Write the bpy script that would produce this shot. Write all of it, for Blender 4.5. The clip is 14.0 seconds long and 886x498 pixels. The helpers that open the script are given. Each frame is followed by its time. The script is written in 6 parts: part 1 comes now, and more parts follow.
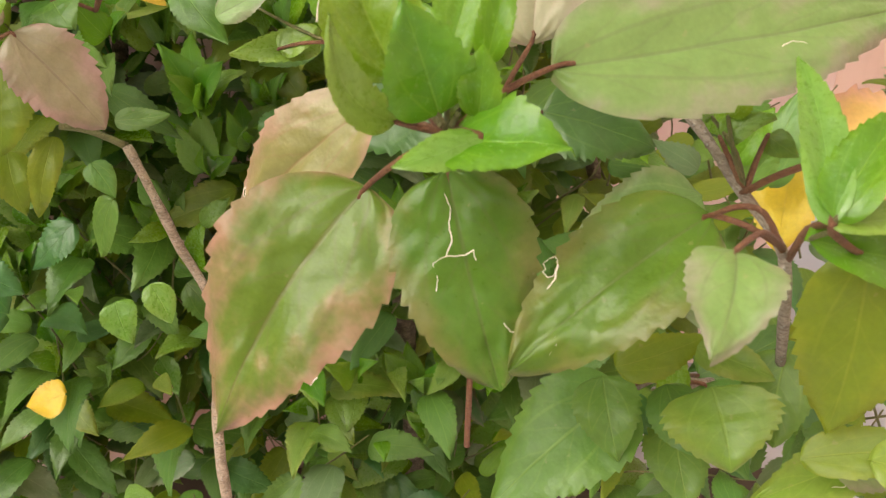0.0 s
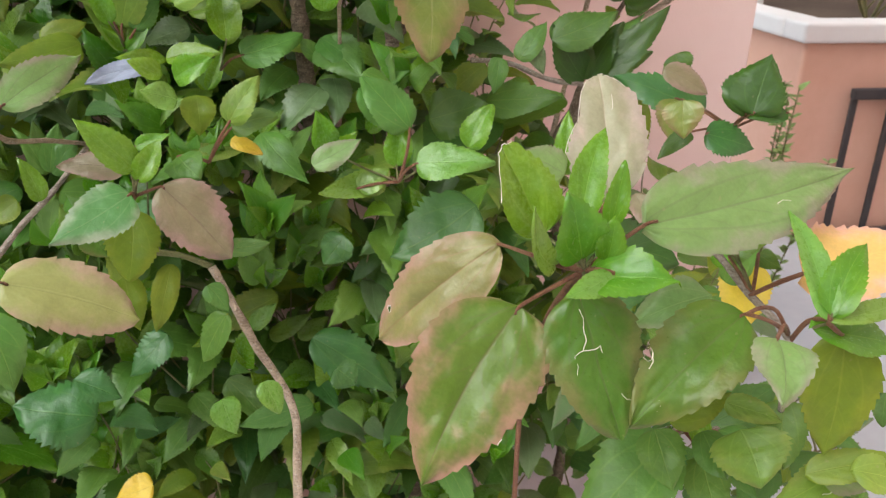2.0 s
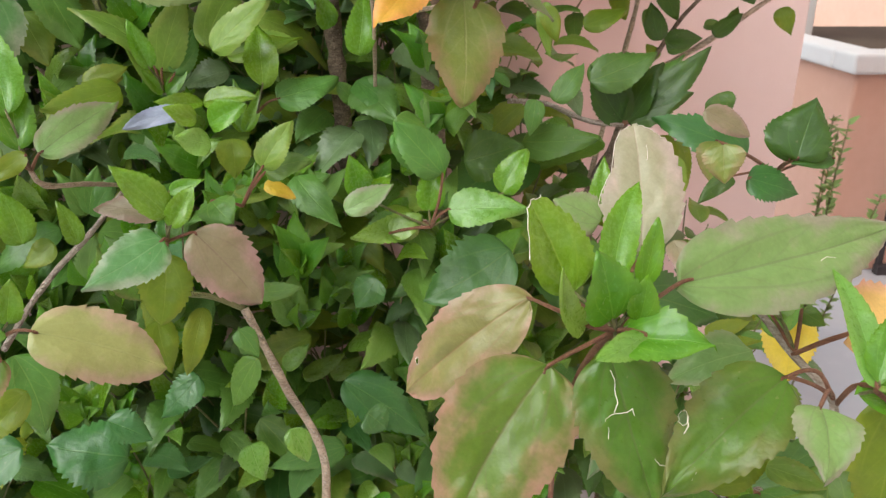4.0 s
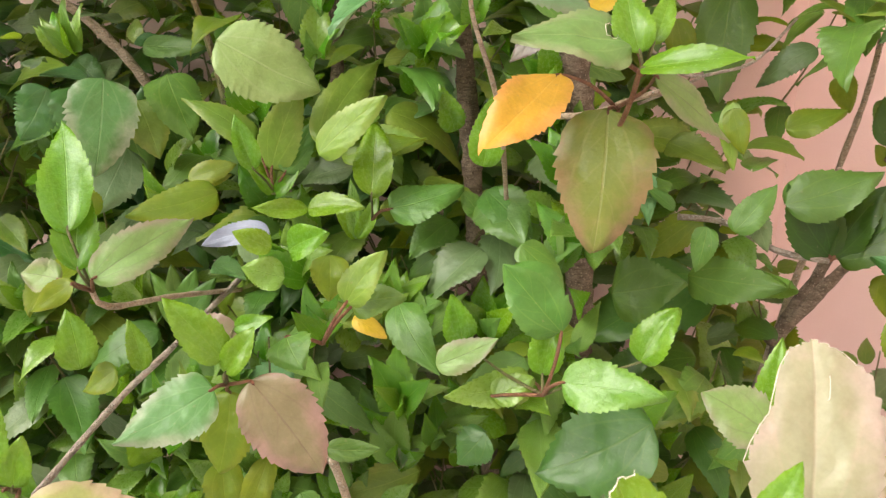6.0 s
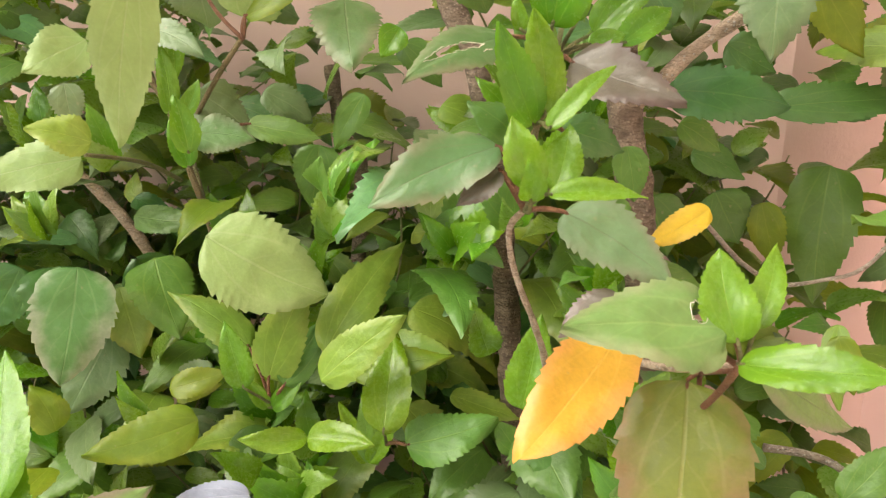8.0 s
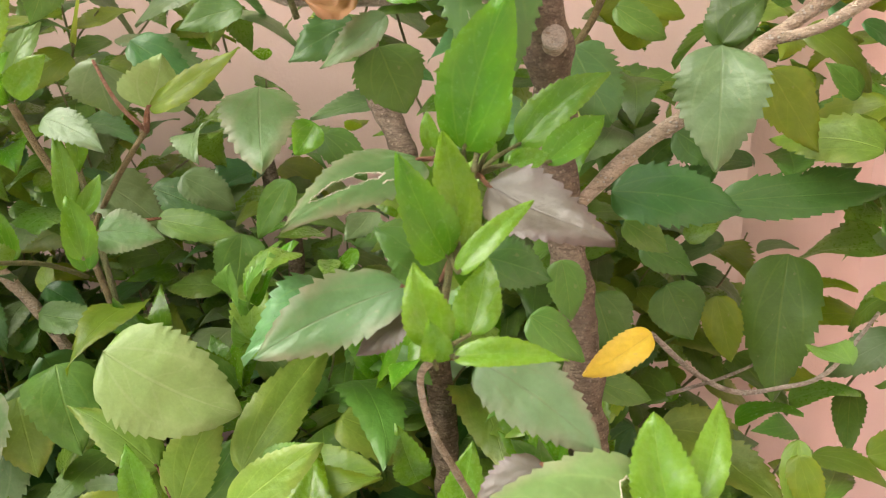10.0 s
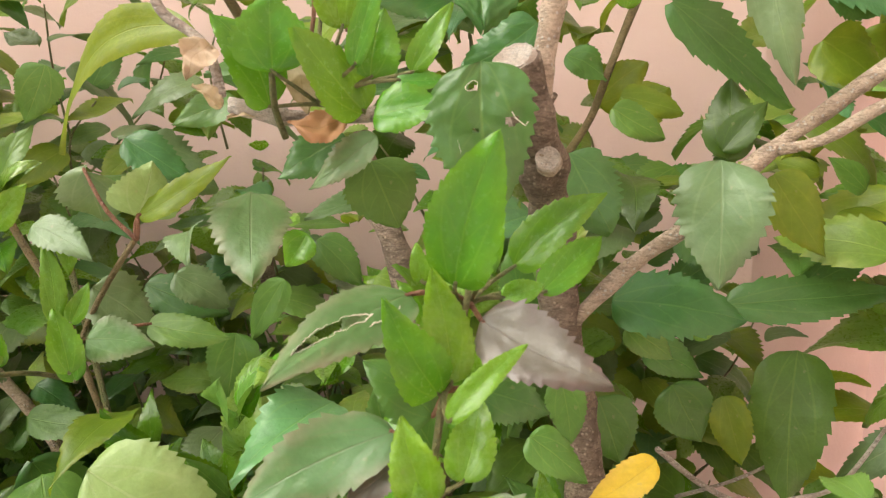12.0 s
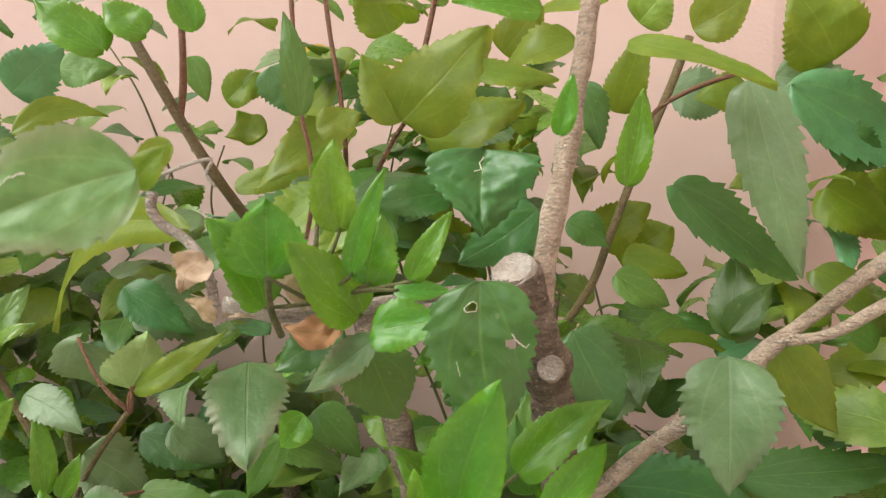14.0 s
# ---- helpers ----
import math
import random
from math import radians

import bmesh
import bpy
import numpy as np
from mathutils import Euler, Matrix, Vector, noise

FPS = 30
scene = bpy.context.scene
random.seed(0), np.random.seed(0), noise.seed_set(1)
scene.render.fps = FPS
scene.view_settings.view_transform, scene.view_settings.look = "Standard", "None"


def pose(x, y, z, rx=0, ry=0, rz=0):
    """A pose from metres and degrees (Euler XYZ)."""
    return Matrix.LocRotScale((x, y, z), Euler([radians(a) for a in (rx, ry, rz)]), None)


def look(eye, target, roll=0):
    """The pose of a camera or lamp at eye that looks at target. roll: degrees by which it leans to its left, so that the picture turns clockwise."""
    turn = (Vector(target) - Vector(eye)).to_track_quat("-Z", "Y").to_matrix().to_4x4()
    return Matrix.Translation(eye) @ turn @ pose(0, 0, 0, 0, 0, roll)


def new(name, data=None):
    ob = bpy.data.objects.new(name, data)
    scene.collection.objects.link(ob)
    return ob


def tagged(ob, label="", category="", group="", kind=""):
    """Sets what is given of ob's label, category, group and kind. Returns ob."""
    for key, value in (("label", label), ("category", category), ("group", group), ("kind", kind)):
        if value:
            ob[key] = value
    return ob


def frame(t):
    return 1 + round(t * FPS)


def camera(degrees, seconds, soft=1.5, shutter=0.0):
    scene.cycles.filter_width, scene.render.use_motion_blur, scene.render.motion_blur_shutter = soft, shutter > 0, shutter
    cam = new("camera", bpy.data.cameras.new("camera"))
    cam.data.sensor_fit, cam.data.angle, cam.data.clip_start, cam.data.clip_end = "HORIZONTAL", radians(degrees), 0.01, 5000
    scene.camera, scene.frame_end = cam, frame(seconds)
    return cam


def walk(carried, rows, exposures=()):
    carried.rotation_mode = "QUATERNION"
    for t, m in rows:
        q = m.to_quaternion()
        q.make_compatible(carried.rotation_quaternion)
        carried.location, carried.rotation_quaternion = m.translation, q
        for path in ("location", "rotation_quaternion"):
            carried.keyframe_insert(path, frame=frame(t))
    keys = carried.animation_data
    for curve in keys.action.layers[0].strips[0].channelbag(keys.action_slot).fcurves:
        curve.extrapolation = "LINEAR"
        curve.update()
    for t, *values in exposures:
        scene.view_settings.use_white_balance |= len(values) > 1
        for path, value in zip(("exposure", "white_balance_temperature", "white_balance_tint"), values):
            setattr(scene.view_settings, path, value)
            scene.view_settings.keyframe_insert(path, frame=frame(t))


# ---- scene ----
cam = camera(58.0, 14.0, soft=1.2)
cam.data.dof.use_dof, cam.data.dof.focus_distance, cam.data.dof.aperture_fstop = True, 0.46, 24.0
METRES, EYE, TILT, LEAN, TURN = 0.715, 1.0, -29.0, 0.0, 0.0
ROWS = [
    (0.0, 0.0, 0.0, 0.0, 0.0, 0.0, -0.0),
    (0.5, -0.01, -0.0366, 0.0228, -1.22, 1.83, 0.36),
    (1.0, -0.0601, -0.0976, 0.0329, -3.74, 3.66, 1.34),
    (1.5, -0.1133, -0.135, 0.0293, -6.14, 4.65, 2.37),
    (2.0, -0.1698, -0.1727, 0.0214, -7.62, 5.28, 3.01),
    (4.5, -0.1442, -0.1518, 0.055, -1.85, 7.81, 1.12),
    (5.0, -0.1017, -0.1022, 0.0936, 3.04, 8.27, -1.42),
    (5.5, -0.0827, -0.0648, 0.1288, 6.71, 8.9, -3.64),
    (6.0, -0.0722, -0.0128, 0.1779, 9.13, 9.46, -5.06),
    (6.5, -0.0759, 0.035, 0.2284, 10.74, 10.09, -5.95),
    (7.0, -0.0802, 0.0689, 0.2875, 12.02, 11.29, -6.73),
    (7.5, -0.0938, 0.0818, 0.3234, 12.49, 12.28, -7.14),
    (8.0, -0.0962, 0.102, 0.3547, 12.01, 13.36, -7.38),
    (8.5, -0.0916, 0.1203, 0.3796, 11.31, 14.03, -7.19),
    (9.0, -0.0816, 0.1336, 0.4034, 10.8, 14.54, -6.98),
    (11.5, -0.0731, 0.1525, 0.472, 10.79, 17.36, -6.0),
    (12.0, -0.0727, 0.1506, 0.4868, 11.18, 18.54, -6.09),
    (12.5, -0.0742, 0.1399, 0.5073, 11.42, 19.25, -6.19),
    (13.0, -0.0751, 0.1484, 0.5347, 11.61, 20.24, -6.19),
    (13.5, -0.0766, 0.1456, 0.5484, 11.57, 21.33, -6.0),
    (14.0, -0.0745, 0.1312, 0.5694, 11.57, 22.63, -6.0),
]
# the clip brightens as the view rises off the pale wall and paving
EXPOSURES = [(0.0, 0.52, 7150, 10), (0.7, 0.46, 6750, 9), (2.0, 0.36, 6150, 8), (4.5, 0.36, 6150, 7), (5.2, 0.56, 6450, 8), (6.5, 0.94, 6950, 9), (8.0, 0.97, 7150, 9), (9.0, 0.90, 6750, 9), (11.5, 0.90, 6850, 8), (12.5, 0.82, 6750, 8), (13.2, 0.71, 6450, 7), (14.0, 0.54, 6400, 5)]
walk(cam, [(t, pose(0, 0, EYE, TILT, LEAN, TURN) @ pose(METRES * x, METRES * y, METRES * z, 90 + pitch, roll, yaw)) for t, x, y, z, yaw, pitch, roll in ROWS], EXPOSURES)

# ---- light: an open, hazy sky over a shaded hedge ----
world = bpy.data.worlds.new("sky")
scene.world = world
world.use_nodes = True
wn = world.node_tree.nodes
sky = wn.new("ShaderNodeTexSky")
sky.sky_type, sky.sun_disc = "NISHITA", False
sky.sun_elevation, sky.sun_rotation = radians(50), radians(240)
sky.air_density, sky.dust_density, sky.ozone_density = 1.0, 6.0, 1.0
wn["Background"].inputs["Strength"].default_value = 0.15
haze = wn.new("ShaderNodeHueSaturation")
haze.inputs["Saturation"].default_value = 0.22
world.node_tree.links.new(sky.outputs[0], haze.inputs["Color"])
world.node_tree.links.new(haze.outputs[0], wn["Background"].inputs["Color"])
sun = new("sun", bpy.data.lights.new("sun", "SUN"))
sun.data.energy, sun.data.angle, sun.data.color = 1.0, radians(48), (1.0, 0.93, 0.78)
sun.matrix_world = look((-2.5, -2.0, 3.0), (0, 0, 0))

# ---- materials ----
def nodes_of(name):
    m = bpy.data.materials.new(name)
    m.use_nodes = True
    t = m.node_tree
    b = t.nodes["Principled BSDF"]
    return m, t, b


def link(t, a, b):
    t.links.new(a, b)


def math_node(t, op, a, b=None, c=None):
    n = t.nodes.new("ShaderNodeMath")
    n.operation = op
    for i, v in enumerate((a, b, c)):
        if v is None:
            continue
        if isinstance(v, (int, float)):
            n.inputs[i].default_value = v
        else:
            link(t, v, n.inputs[i])
    return n.outputs[0]


def mix_node(t, fac, a, b, blend="MIX"):
    n = t.nodes.new("ShaderNodeMix")
    n.data_type, n.blend_type = "RGBA", blend
    for s, v in ((n.inputs[0], fac), (n.inputs[6], a), (n.inputs[7], b)):
        if isinstance(v, (int, float)):
            s.default_value = v
        elif isinstance(v, tuple):
            s.default_value = (*v, 1)
        else:
            link(t, v, s)
    return n.outputs[2]


def noise_node(t, vec, scale, detail=4.0, rough=0.55):
    n = t.nodes.new("ShaderNodeTexNoise")
    n.inputs["Scale"].default_value, n.inputs["Detail"].default_value, n.inputs["Roughness"].default_value = scale, detail, rough
    if vec is not None:
        link(t, vec, n.inputs["Vector"])
    return n.outputs["Fac"]


def ramp_node(t, fac, lo, hi):
    n = t.nodes.new("ShaderNodeMapRange")
    n.interpolation_type = "SMOOTHSTEP"
    n.inputs[1].default_value, n.inputs[2].default_value = lo, hi
    link(t, fac, n.inputs[0])
    return n.outputs[0]


def bump_node(t, height, strength, dist):
    n = t.nodes.new("ShaderNodeBump")
    n.inputs["Strength"].default_value, n.inputs["Distance"].default_value = strength, dist
    link(t, height, n.inputs["Height"])
    return n.outputs["Normal"]


def leaf_material(name, mid, edge, amount, vein, gloss=0.40, thin=0.30, spots=0.25, tone=(1.30, 1.42, 0.55)):
    """A leaf blade: mid colour turning to the margin's colour, veins, blotches, gloss and some light let through."""
    mid, edge, vein = (tuple(p * q for p, q in zip(c, tone)) for c in (mid, edge, vein))
    if name not in ("petal", "cream_pink_leaf", "mauve_grey_leaf"):
        mid, edge = (mid[0], mid[1], 1.1 * mid[2] + 0.003), (edge[0], edge[1], 1.1 * edge[2] + 0.003)
    m, t, b = nodes_of(name)
    uv = t.nodes.new("ShaderNodeUVMap").outputs[0]
    sep = t.nodes.new("ShaderNodeSeparateXYZ")
    link(t, uv, sep.inputs[0])
    u, v = sep.outputs[0], sep.outputs[1]
    au = math_node(t, "MULTIPLY", math_node(t, "ABSOLUTE", math_node(t, "SUBTRACT", u, 0.5)), 2.0)
    info = t.nodes.new("ShaderNodeObjectInfo").outputs["Random"]
    isle = t.nodes.new("ShaderNodeNewGeometry").outputs["Random Per Island"]
    rnd = math_node(t, "FRACT", math_node(t, "ADD", info, isle))
    pos = t.nodes.new("ShaderNodeTexCoord").outputs["Object"]
    big = noise_node(t, pos, 70.0, 3.0)
    fine = noise_node(t, pos, 420.0, 5.0, 0.65)
    # margin colour, patchy, stronger towards the tip on some leaves
    e = math_node(t, "ADD", math_node(t, "MULTIPLY", math_node(t, "POWER", au, 1.5), 0.6), math_node(t, "MULTIPLY", v, 0.35))
    e = math_node(t, "ADD", e, math_node(t, "MULTIPLY", math_node(t, "SUBTRACT", big, 0.5), 1.1))
    e = math_node(t, "MULTIPLY", ramp_node(t, e, 0.26, 0.92), math_node(t, "MULTIPLY_ADD", rnd, 0.35 * amount, 0.75 * amount))
    col = mix_node(t, e, mid, edge)
    # veins: a midrib and side veins that run up towards the margin
    rib = math_node(t, "SUBTRACT", 1.0, ramp_node(t, au, 0.012, 0.042))
    k = math_node(t, "FRACT", math_node(t, "ADD", math_node(t, "MULTIPLY", math_node(t, "SUBTRACT", math_node(t, "POWER", v, 0.85), math_node(t, "MULTIPLY", math_node(t, "POWER", au, 0.8), 0.34)), 5.2), math_node(t, "MULTIPLY", math_node(t, "ADD", big, rnd), 0.5)))
    d = math_node(t, "ABSOLUTE", math_node(t, "SUBTRACT", k, 0.5))
    side = math_node(t, "MULTIPLY", math_node(t, "SUBTRACT", 1.0, ramp_node(t, d, 0.01, 0.08)), math_node(t, "SUBTRACT", 1.0, ramp_node(t, au, 0.45, 0.95)))
    basal = math_node(t, "ABSOLUTE", math_node(t, "SUBTRACT", au, math_node(t, "MULTIPLY_ADD", v, 0.80, 0.24)))
    basal = math_node(t, "MULTIPLY", math_node(t, "SUBTRACT", 1.0, ramp_node(t, basal, 0.012, 0.045)), math_node(t, "SUBTRACT", 1.0, ramp_node(t, v, 0.35, 0.75)))
    side = math_node(t, "MAXIMUM", side, math_node(t, "MULTIPLY", basal, 1.6))
    veins = math_node(t, "MAXIMUM", rib, math_node(t, "MULTIPLY", side, 0.42))
    col = mix_node(t, math_node(t, "MULTIPLY", veins, 0.38), col, vein)
    # broad tone between veins, fine specks and small dry marks
    value = math_node(t, "MULTIPLY_ADD", big, 0.5, 0.75)
    value = math_node(t, "MULTIPLY", value, math_node(t, "MULTIPLY_ADD", fine, 0.35, 0.83))
    hsv = t.nodes.new("ShaderNodeHueSaturation")
    link(t, math_node(t, "MULTIPLY_ADD", rnd, 0.03, 0.485), hsv.inputs["Hue"])
    hsv.inputs["Saturation"].default_value = 0.97
    link(t, math_node(t, "MULTIPLY", value, math_node(t, "MULTIPLY_ADD", isle, 0.45, 0.78)), hsv.inputs["Value"])
    link(t, col, hsv.inputs["Color"])
    mark = math_node(t, "MULTIPLY", ramp_node(t, noise_node(t, pos, 210.0, 2.0), 0.70, 0.76), spots)
    col = mix_node(t, mark, hsv.outputs[0], (0.36, 0.28, 0.16))
    link(t, col, b.inputs["Base Color"])
    b.inputs["Specular IOR Level"].default_value = 0.42 if name in ("bronze_leaf", "rust_edged_leaf", "pink_grey_leaf") else 0.55
    link(t, math_node(t, "MULTIPLY_ADD", fine, 0.22, gloss - 0.12), b.inputs["Roughness"])
    quilt = math_node(t, "MULTIPLY", math_node(t, "COSINE", math_node(t, "MULTIPLY", k, 2 * math.pi)), math_node(t, "SUBTRACT", 1.0, ramp_node(t, au, 0.6, 1.0)))
    h = math_node(t, "ADD", math_node(t, "SUBTRACT", math_node(t, "MULTIPLY", math_node(t, "MULTIPLY", quilt, math_node(t, "MULTIPLY_ADD", big, 2.4, -0.7)), 0.02 if thin > 0.34 else 0.08), math_node(t, "MULTIPLY", rib, 0.15)), math_node(t, "ADD", math_node(t, "MULTIPLY", big, 0.65), math_node(t, "ADD", math_node(t, "MULTIPLY", noise_node(t, pos, 190.0, 2.0), 0.35), math_node(t, "MULTIPLY", fine, 0.16))))
    nrm = bump_node(t, h, 0.5, 0.0024)
    link(t, nrm, b.inputs["Normal"])
    tr = t.nodes.new("ShaderNodeBsdfTranslucent")
    link(t, mix_node(t, 0.5, col, mix_node(t, 0.6, col, (0.30, 0.42, 0.02)), "MIX"), tr.inputs["Color"])
    mx = t.nodes.new("ShaderNodeMixShader")
    mx.inputs[0].default_value = thin
    link(t, b.outputs[0], mx.inputs[1])
    link(t, tr.outputs[0], mx.inputs[2])
    link(t, mx.outputs[0], t.nodes["Material Output"].inputs["Surface"])
    return m


LEAF = {
    "b": leaf_material("young_leaf", (0.125, 0.29, 0.004), (0.18, 0.34, 0.006), 0.6, (0.27, 0.44, 0.05), 0.28, 0.36, 0.1, (1.0, 1.0, 1.0)),
    "b0": leaf_material("fresh_leaf", (0.13, 0.27, 0.022), (0.18, 0.31, 0.03), 0.6, (0.22, 0.37, 0.08), 0.30, 0.22, 0.15, (1.0, 1.0, 1.0)),
    "b1": leaf_material("bright_leaf", (0.085, 0.26, 0.004), (0.15, 0.32, 0.005), 0.6, (0.24, 0.44, 0.04), 0.26, 0.38, 0.1, (1.0, 1.0, 1.0)),
    "g": leaf_material("green_leaf", (0.075, 0.165, 0.045), (0.10, 0.18, 0.06), 0.6, (0.19, 0.28, 0.11)),
    "g1": leaf_material("pale_edged_leaf", (0.10, 0.21, 0.055), (0.33, 0.31, 0.25), 0.8, (0.24, 0.33, 0.16), tone=(1.05, 1.2, 0.95)),
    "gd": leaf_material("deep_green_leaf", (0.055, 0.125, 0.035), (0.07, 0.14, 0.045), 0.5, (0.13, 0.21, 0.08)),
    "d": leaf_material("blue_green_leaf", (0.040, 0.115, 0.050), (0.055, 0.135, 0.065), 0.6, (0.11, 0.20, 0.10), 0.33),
    "db": leaf_material("sea_green_leaf", (0.08, 0.195, 0.16), (0.10, 0.22, 0.19), 0.6, (0.15, 0.27, 0.15), 0.32),
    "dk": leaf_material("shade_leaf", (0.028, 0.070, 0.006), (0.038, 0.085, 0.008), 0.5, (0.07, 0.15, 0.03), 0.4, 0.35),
    "gs": leaf_material("dull_sage_leaf", (0.125, 0.21, 0.07), (0.165, 0.225, 0.10), 0.6, (0.24, 0.33, 0.15), 0.4, 0.25, 0.25, (1.0, 1.0, 1.0)),
    "y": leaf_material("yellowish_leaf", (0.15, 0.23, 0.05), (0.21, 0.25, 0.09), 0.7, (0.27, 0.34, 0.12), 0.38),
    "y1": leaf_material("lime_leaf", (0.235, 0.365, 0.09), (0.30, 0.42, 0.14), 0.7, (0.36, 0.45, 0.20), 0.42, 0.28, 0.25, (1.0, 1.0, 1.0)),
    "y2": leaf_material("olive_green_leaf", (0.12, 0.185, 0.035), (0.19, 0.20, 0.07), 0.7, (0.22, 0.28, 0.10)),
    "ol": leaf_material("olive_leaf", (0.13, 0.185, 0.012), (0.185, 0.20, 0.016), 0.7, (0.22, 0.25, 0.06), 0.4, 0.45),
    "r": leaf_material("bronze_leaf", (0.105, 0.185, 0.012), (0.36, 0.19, 0.12), 1.0, (0.15, 0.10, 0.06), 0.33, 0.28, 0.25, (1.0, 1.0, 1.0)),
    "rr": leaf_material("pink_bronze_leaf", (0.25, 0.245, 0.065), (0.42, 0.24, 0.17), 1.0, (0.30, 0.15, 0.08), 0.36, 0.28, 0.35, (1.0, 1.0, 1.0)),
    "yp": leaf_material("pale_blushed_leaf", (0.32, 0.36, 0.095), (0.45, 0.30, 0.21), 0.95, (0.36, 0.40, 0.14), 0.38, 0.28, 0.25, (1.0, 1.0, 1.0)),
    "ry": leaf_material("yellow_bronze_leaf", (0.175, 0.235, 0.03), (0.33, 0.19, 0.10), 0.85, (0.33, 0.34, 0.12), 0.38, 0.28, 0.25, (1.0, 1.0, 1.0)),
    "rp": leaf_material("pink_grey_leaf", (0.19, 0.31, 0.075), (0.29, 0.22, 0.18), 0.75, (0.14, 0.14, 0.08), 0.36, 0.28, 0.25, (1.0, 1.0, 1.0)),
    "gr": leaf_material("rust_edged_leaf", (0.07, 0.175, 0.008), (0.21, 0.14, 0.06), 0.6, (0.11, 0.12, 0.05), 0.32, 0.28, 0.25, (1.0, 1.0, 1.0)),
    "gv": leaf_material("violet_edged_leaf", (0.10, 0.165, 0.075), (0.24, 0.175, 0.16), 0.8, (0.15, 0.13, 0.10), tone=(1.00, 1.30, 0.80)),
    # the pinkish grey margin colour partly stands for pale sheen on the blade
    "gp": leaf_material("sage_leaf", (0.15, 0.235, 0.085), (0.28, 0.235, 0.19), 0.75, (0.27, 0.33, 0.17), 0.42, tone=(1.00, 1.25, 0.80)),
    "vg": leaf_material("grey_green_leaf", (0.13, 0.20, 0.115), (0.23, 0.17, 0.17), 0.8, (0.16, 0.15, 0.12), tone=(1.00, 1.30, 0.85)),
    "v": leaf_material("purple_grey_leaf", (0.25, 0.215, 0.10), (0.37, 0.215, 0.18), 0.9, (0.20, 0.13, 0.10), 0.38, 0.28, 0.25, (1.0, 1.0, 1.0)),
    "vp": leaf_material("mauve_grey_leaf", (0.10, 0.088, 0.062), (0.135, 0.095, 0.09), 0.9, (0.11, 0.09, 0.08), 0.34, 0.15, 0.2, (1.0, 1.0, 1.0)),
    "p": leaf_material("cream_pink_leaf", (0.36, 0.36, 0.215), (0.47, 0.365, 0.33), 0.95, (0.46, 0.38, 0.26), 0.42, 0.28, 0.25, (1.0, 1.0, 1.0)),
    "p1": leaf_material("silvery_leaf", (0.24, 0.30, 0.11), (0.42, 0.34, 0.25), 0.9, (0.30, 0.33, 0.18), 0.42, tone=(1.05, 1.20, 0.80)),
    "o": leaf_material("orange_leaf", (0.72, 0.34, 0.025), (0.80, 0.30, 0.09), 0.8, (0.85, 0.45, 0.08), 0.45, tone=(1.00, 1.00, 1.00)),
    "op": leaf_material("peach_leaf", (0.76, 0.46, 0.11), (0.76, 0.40, 0.28), 1.0, (0.80, 0.50, 0.14), 0.42, 0.28, 0.25, (1.0, 1.0, 1.0)),
    "oy": leaf_material("yellow_leaf", (0.72, 0.50, 0.014), (0.62, 0.40, 0.04), 0.8, (0.65, 0.45, 0.05), 0.45, tone=(1.00, 1.00, 1.00)),
    "dry": leaf_material("dry_leaf", (0.42, 0.185, 0.085), (0.34, 0.14, 0.06), 0.8, (0.25, 0.12, 0.06), 0.6, 0.2, 0.5, tone=(1.00, 1.00, 1.00)),
    "dryp": leaf_material("withered_leaf", (0.55, 0.44, 0.26), (0.45, 0.33, 0.19), 0.8, (0.36, 0.26, 0.14), 0.6, 0.25, 0.5, tone=(1.00, 1.00, 1.00)),
    "w": leaf_material("petal", (0.28, 0.33, 0.44), (0.24, 0.28, 0.38), 0.6, (0.44, 0.48, 0.6), 0.5, 0.3, 0.05, (1.0, 1.0, 1.0)),
}


def bark_material(name, a, c, scale=1.0, rough=0.8, knots=0.5):
    m, t, b = nodes_of(name)
    pos = t.nodes.new("ShaderNodeTexCoord").outputs["Object"]
    mp = t.nodes.new("ShaderNodeMapping")
    mp.inputs["Scale"].default_value = (1, 1, 1.5)
    link(t, pos, mp.inputs["Vector"])
    big = noise_node(t, mp.outputs[0], 90.0 * scale, 4.0, 0.6)
    fine = noise_node(t, mp.outputs[0], 620.0 * scale, 5.0, 0.7)
    vor = t.nodes.new("ShaderNodeTexVoronoi")
    vor.inputs["Scale"].default_value = 330.0 * scale
    link(t, pos, vor.inputs["Vector"])
    lent = math_node(t, "MULTIPLY", math_node(t, "SUBTRACT", 1.0, ramp_node(t, vor.outputs["Distance"], 0.12, 0.32)), knots)
    mp2 = t.nodes.new("ShaderNodeMapping")
    mp2.inputs["Scale"].default_value = (1, 1, 4.5)
    link(t, pos, mp2.inputs["Vector"])
    ring = ramp_node(t, noise_node(t, mp2.outputs[0], 150.0 * scale, 3.0, 0.6), 0.52, 0.62)
    col = mix_node(t, ramp_node(t, big, 0.3, 0.7), a, c)
    col = mix_node(t, math_node(t, "MULTIPLY", ring, knots), col, tuple(0.5 * q for q in a))
    col = mix_node(t, math_node(t, "MULTIPLY", ramp_node(t, fine, 0.4, 0.7), 0.55), col, tuple(0.5 * q for q in a), "MIX")
    col = mix_node(t, lent, col, tuple(min(0.75, 1.5 * q + 0.05) for q in c))
    link(t, col, b.inputs["Base Color"])
    b.inputs["Roughness"].default_value = rough
    h = math_node(t, "ADD", math_node(t, "MULTIPLY", fine, 0.8), math_node(t, "SUBTRACT", math_node(t, "ADD", big, lent), math_node(t, "MULTIPLY", ring, 0.5 * knots)))
    link(t, bump_node(t, h, 1.0, 0.0035), b.inputs["Normal"])
    return m


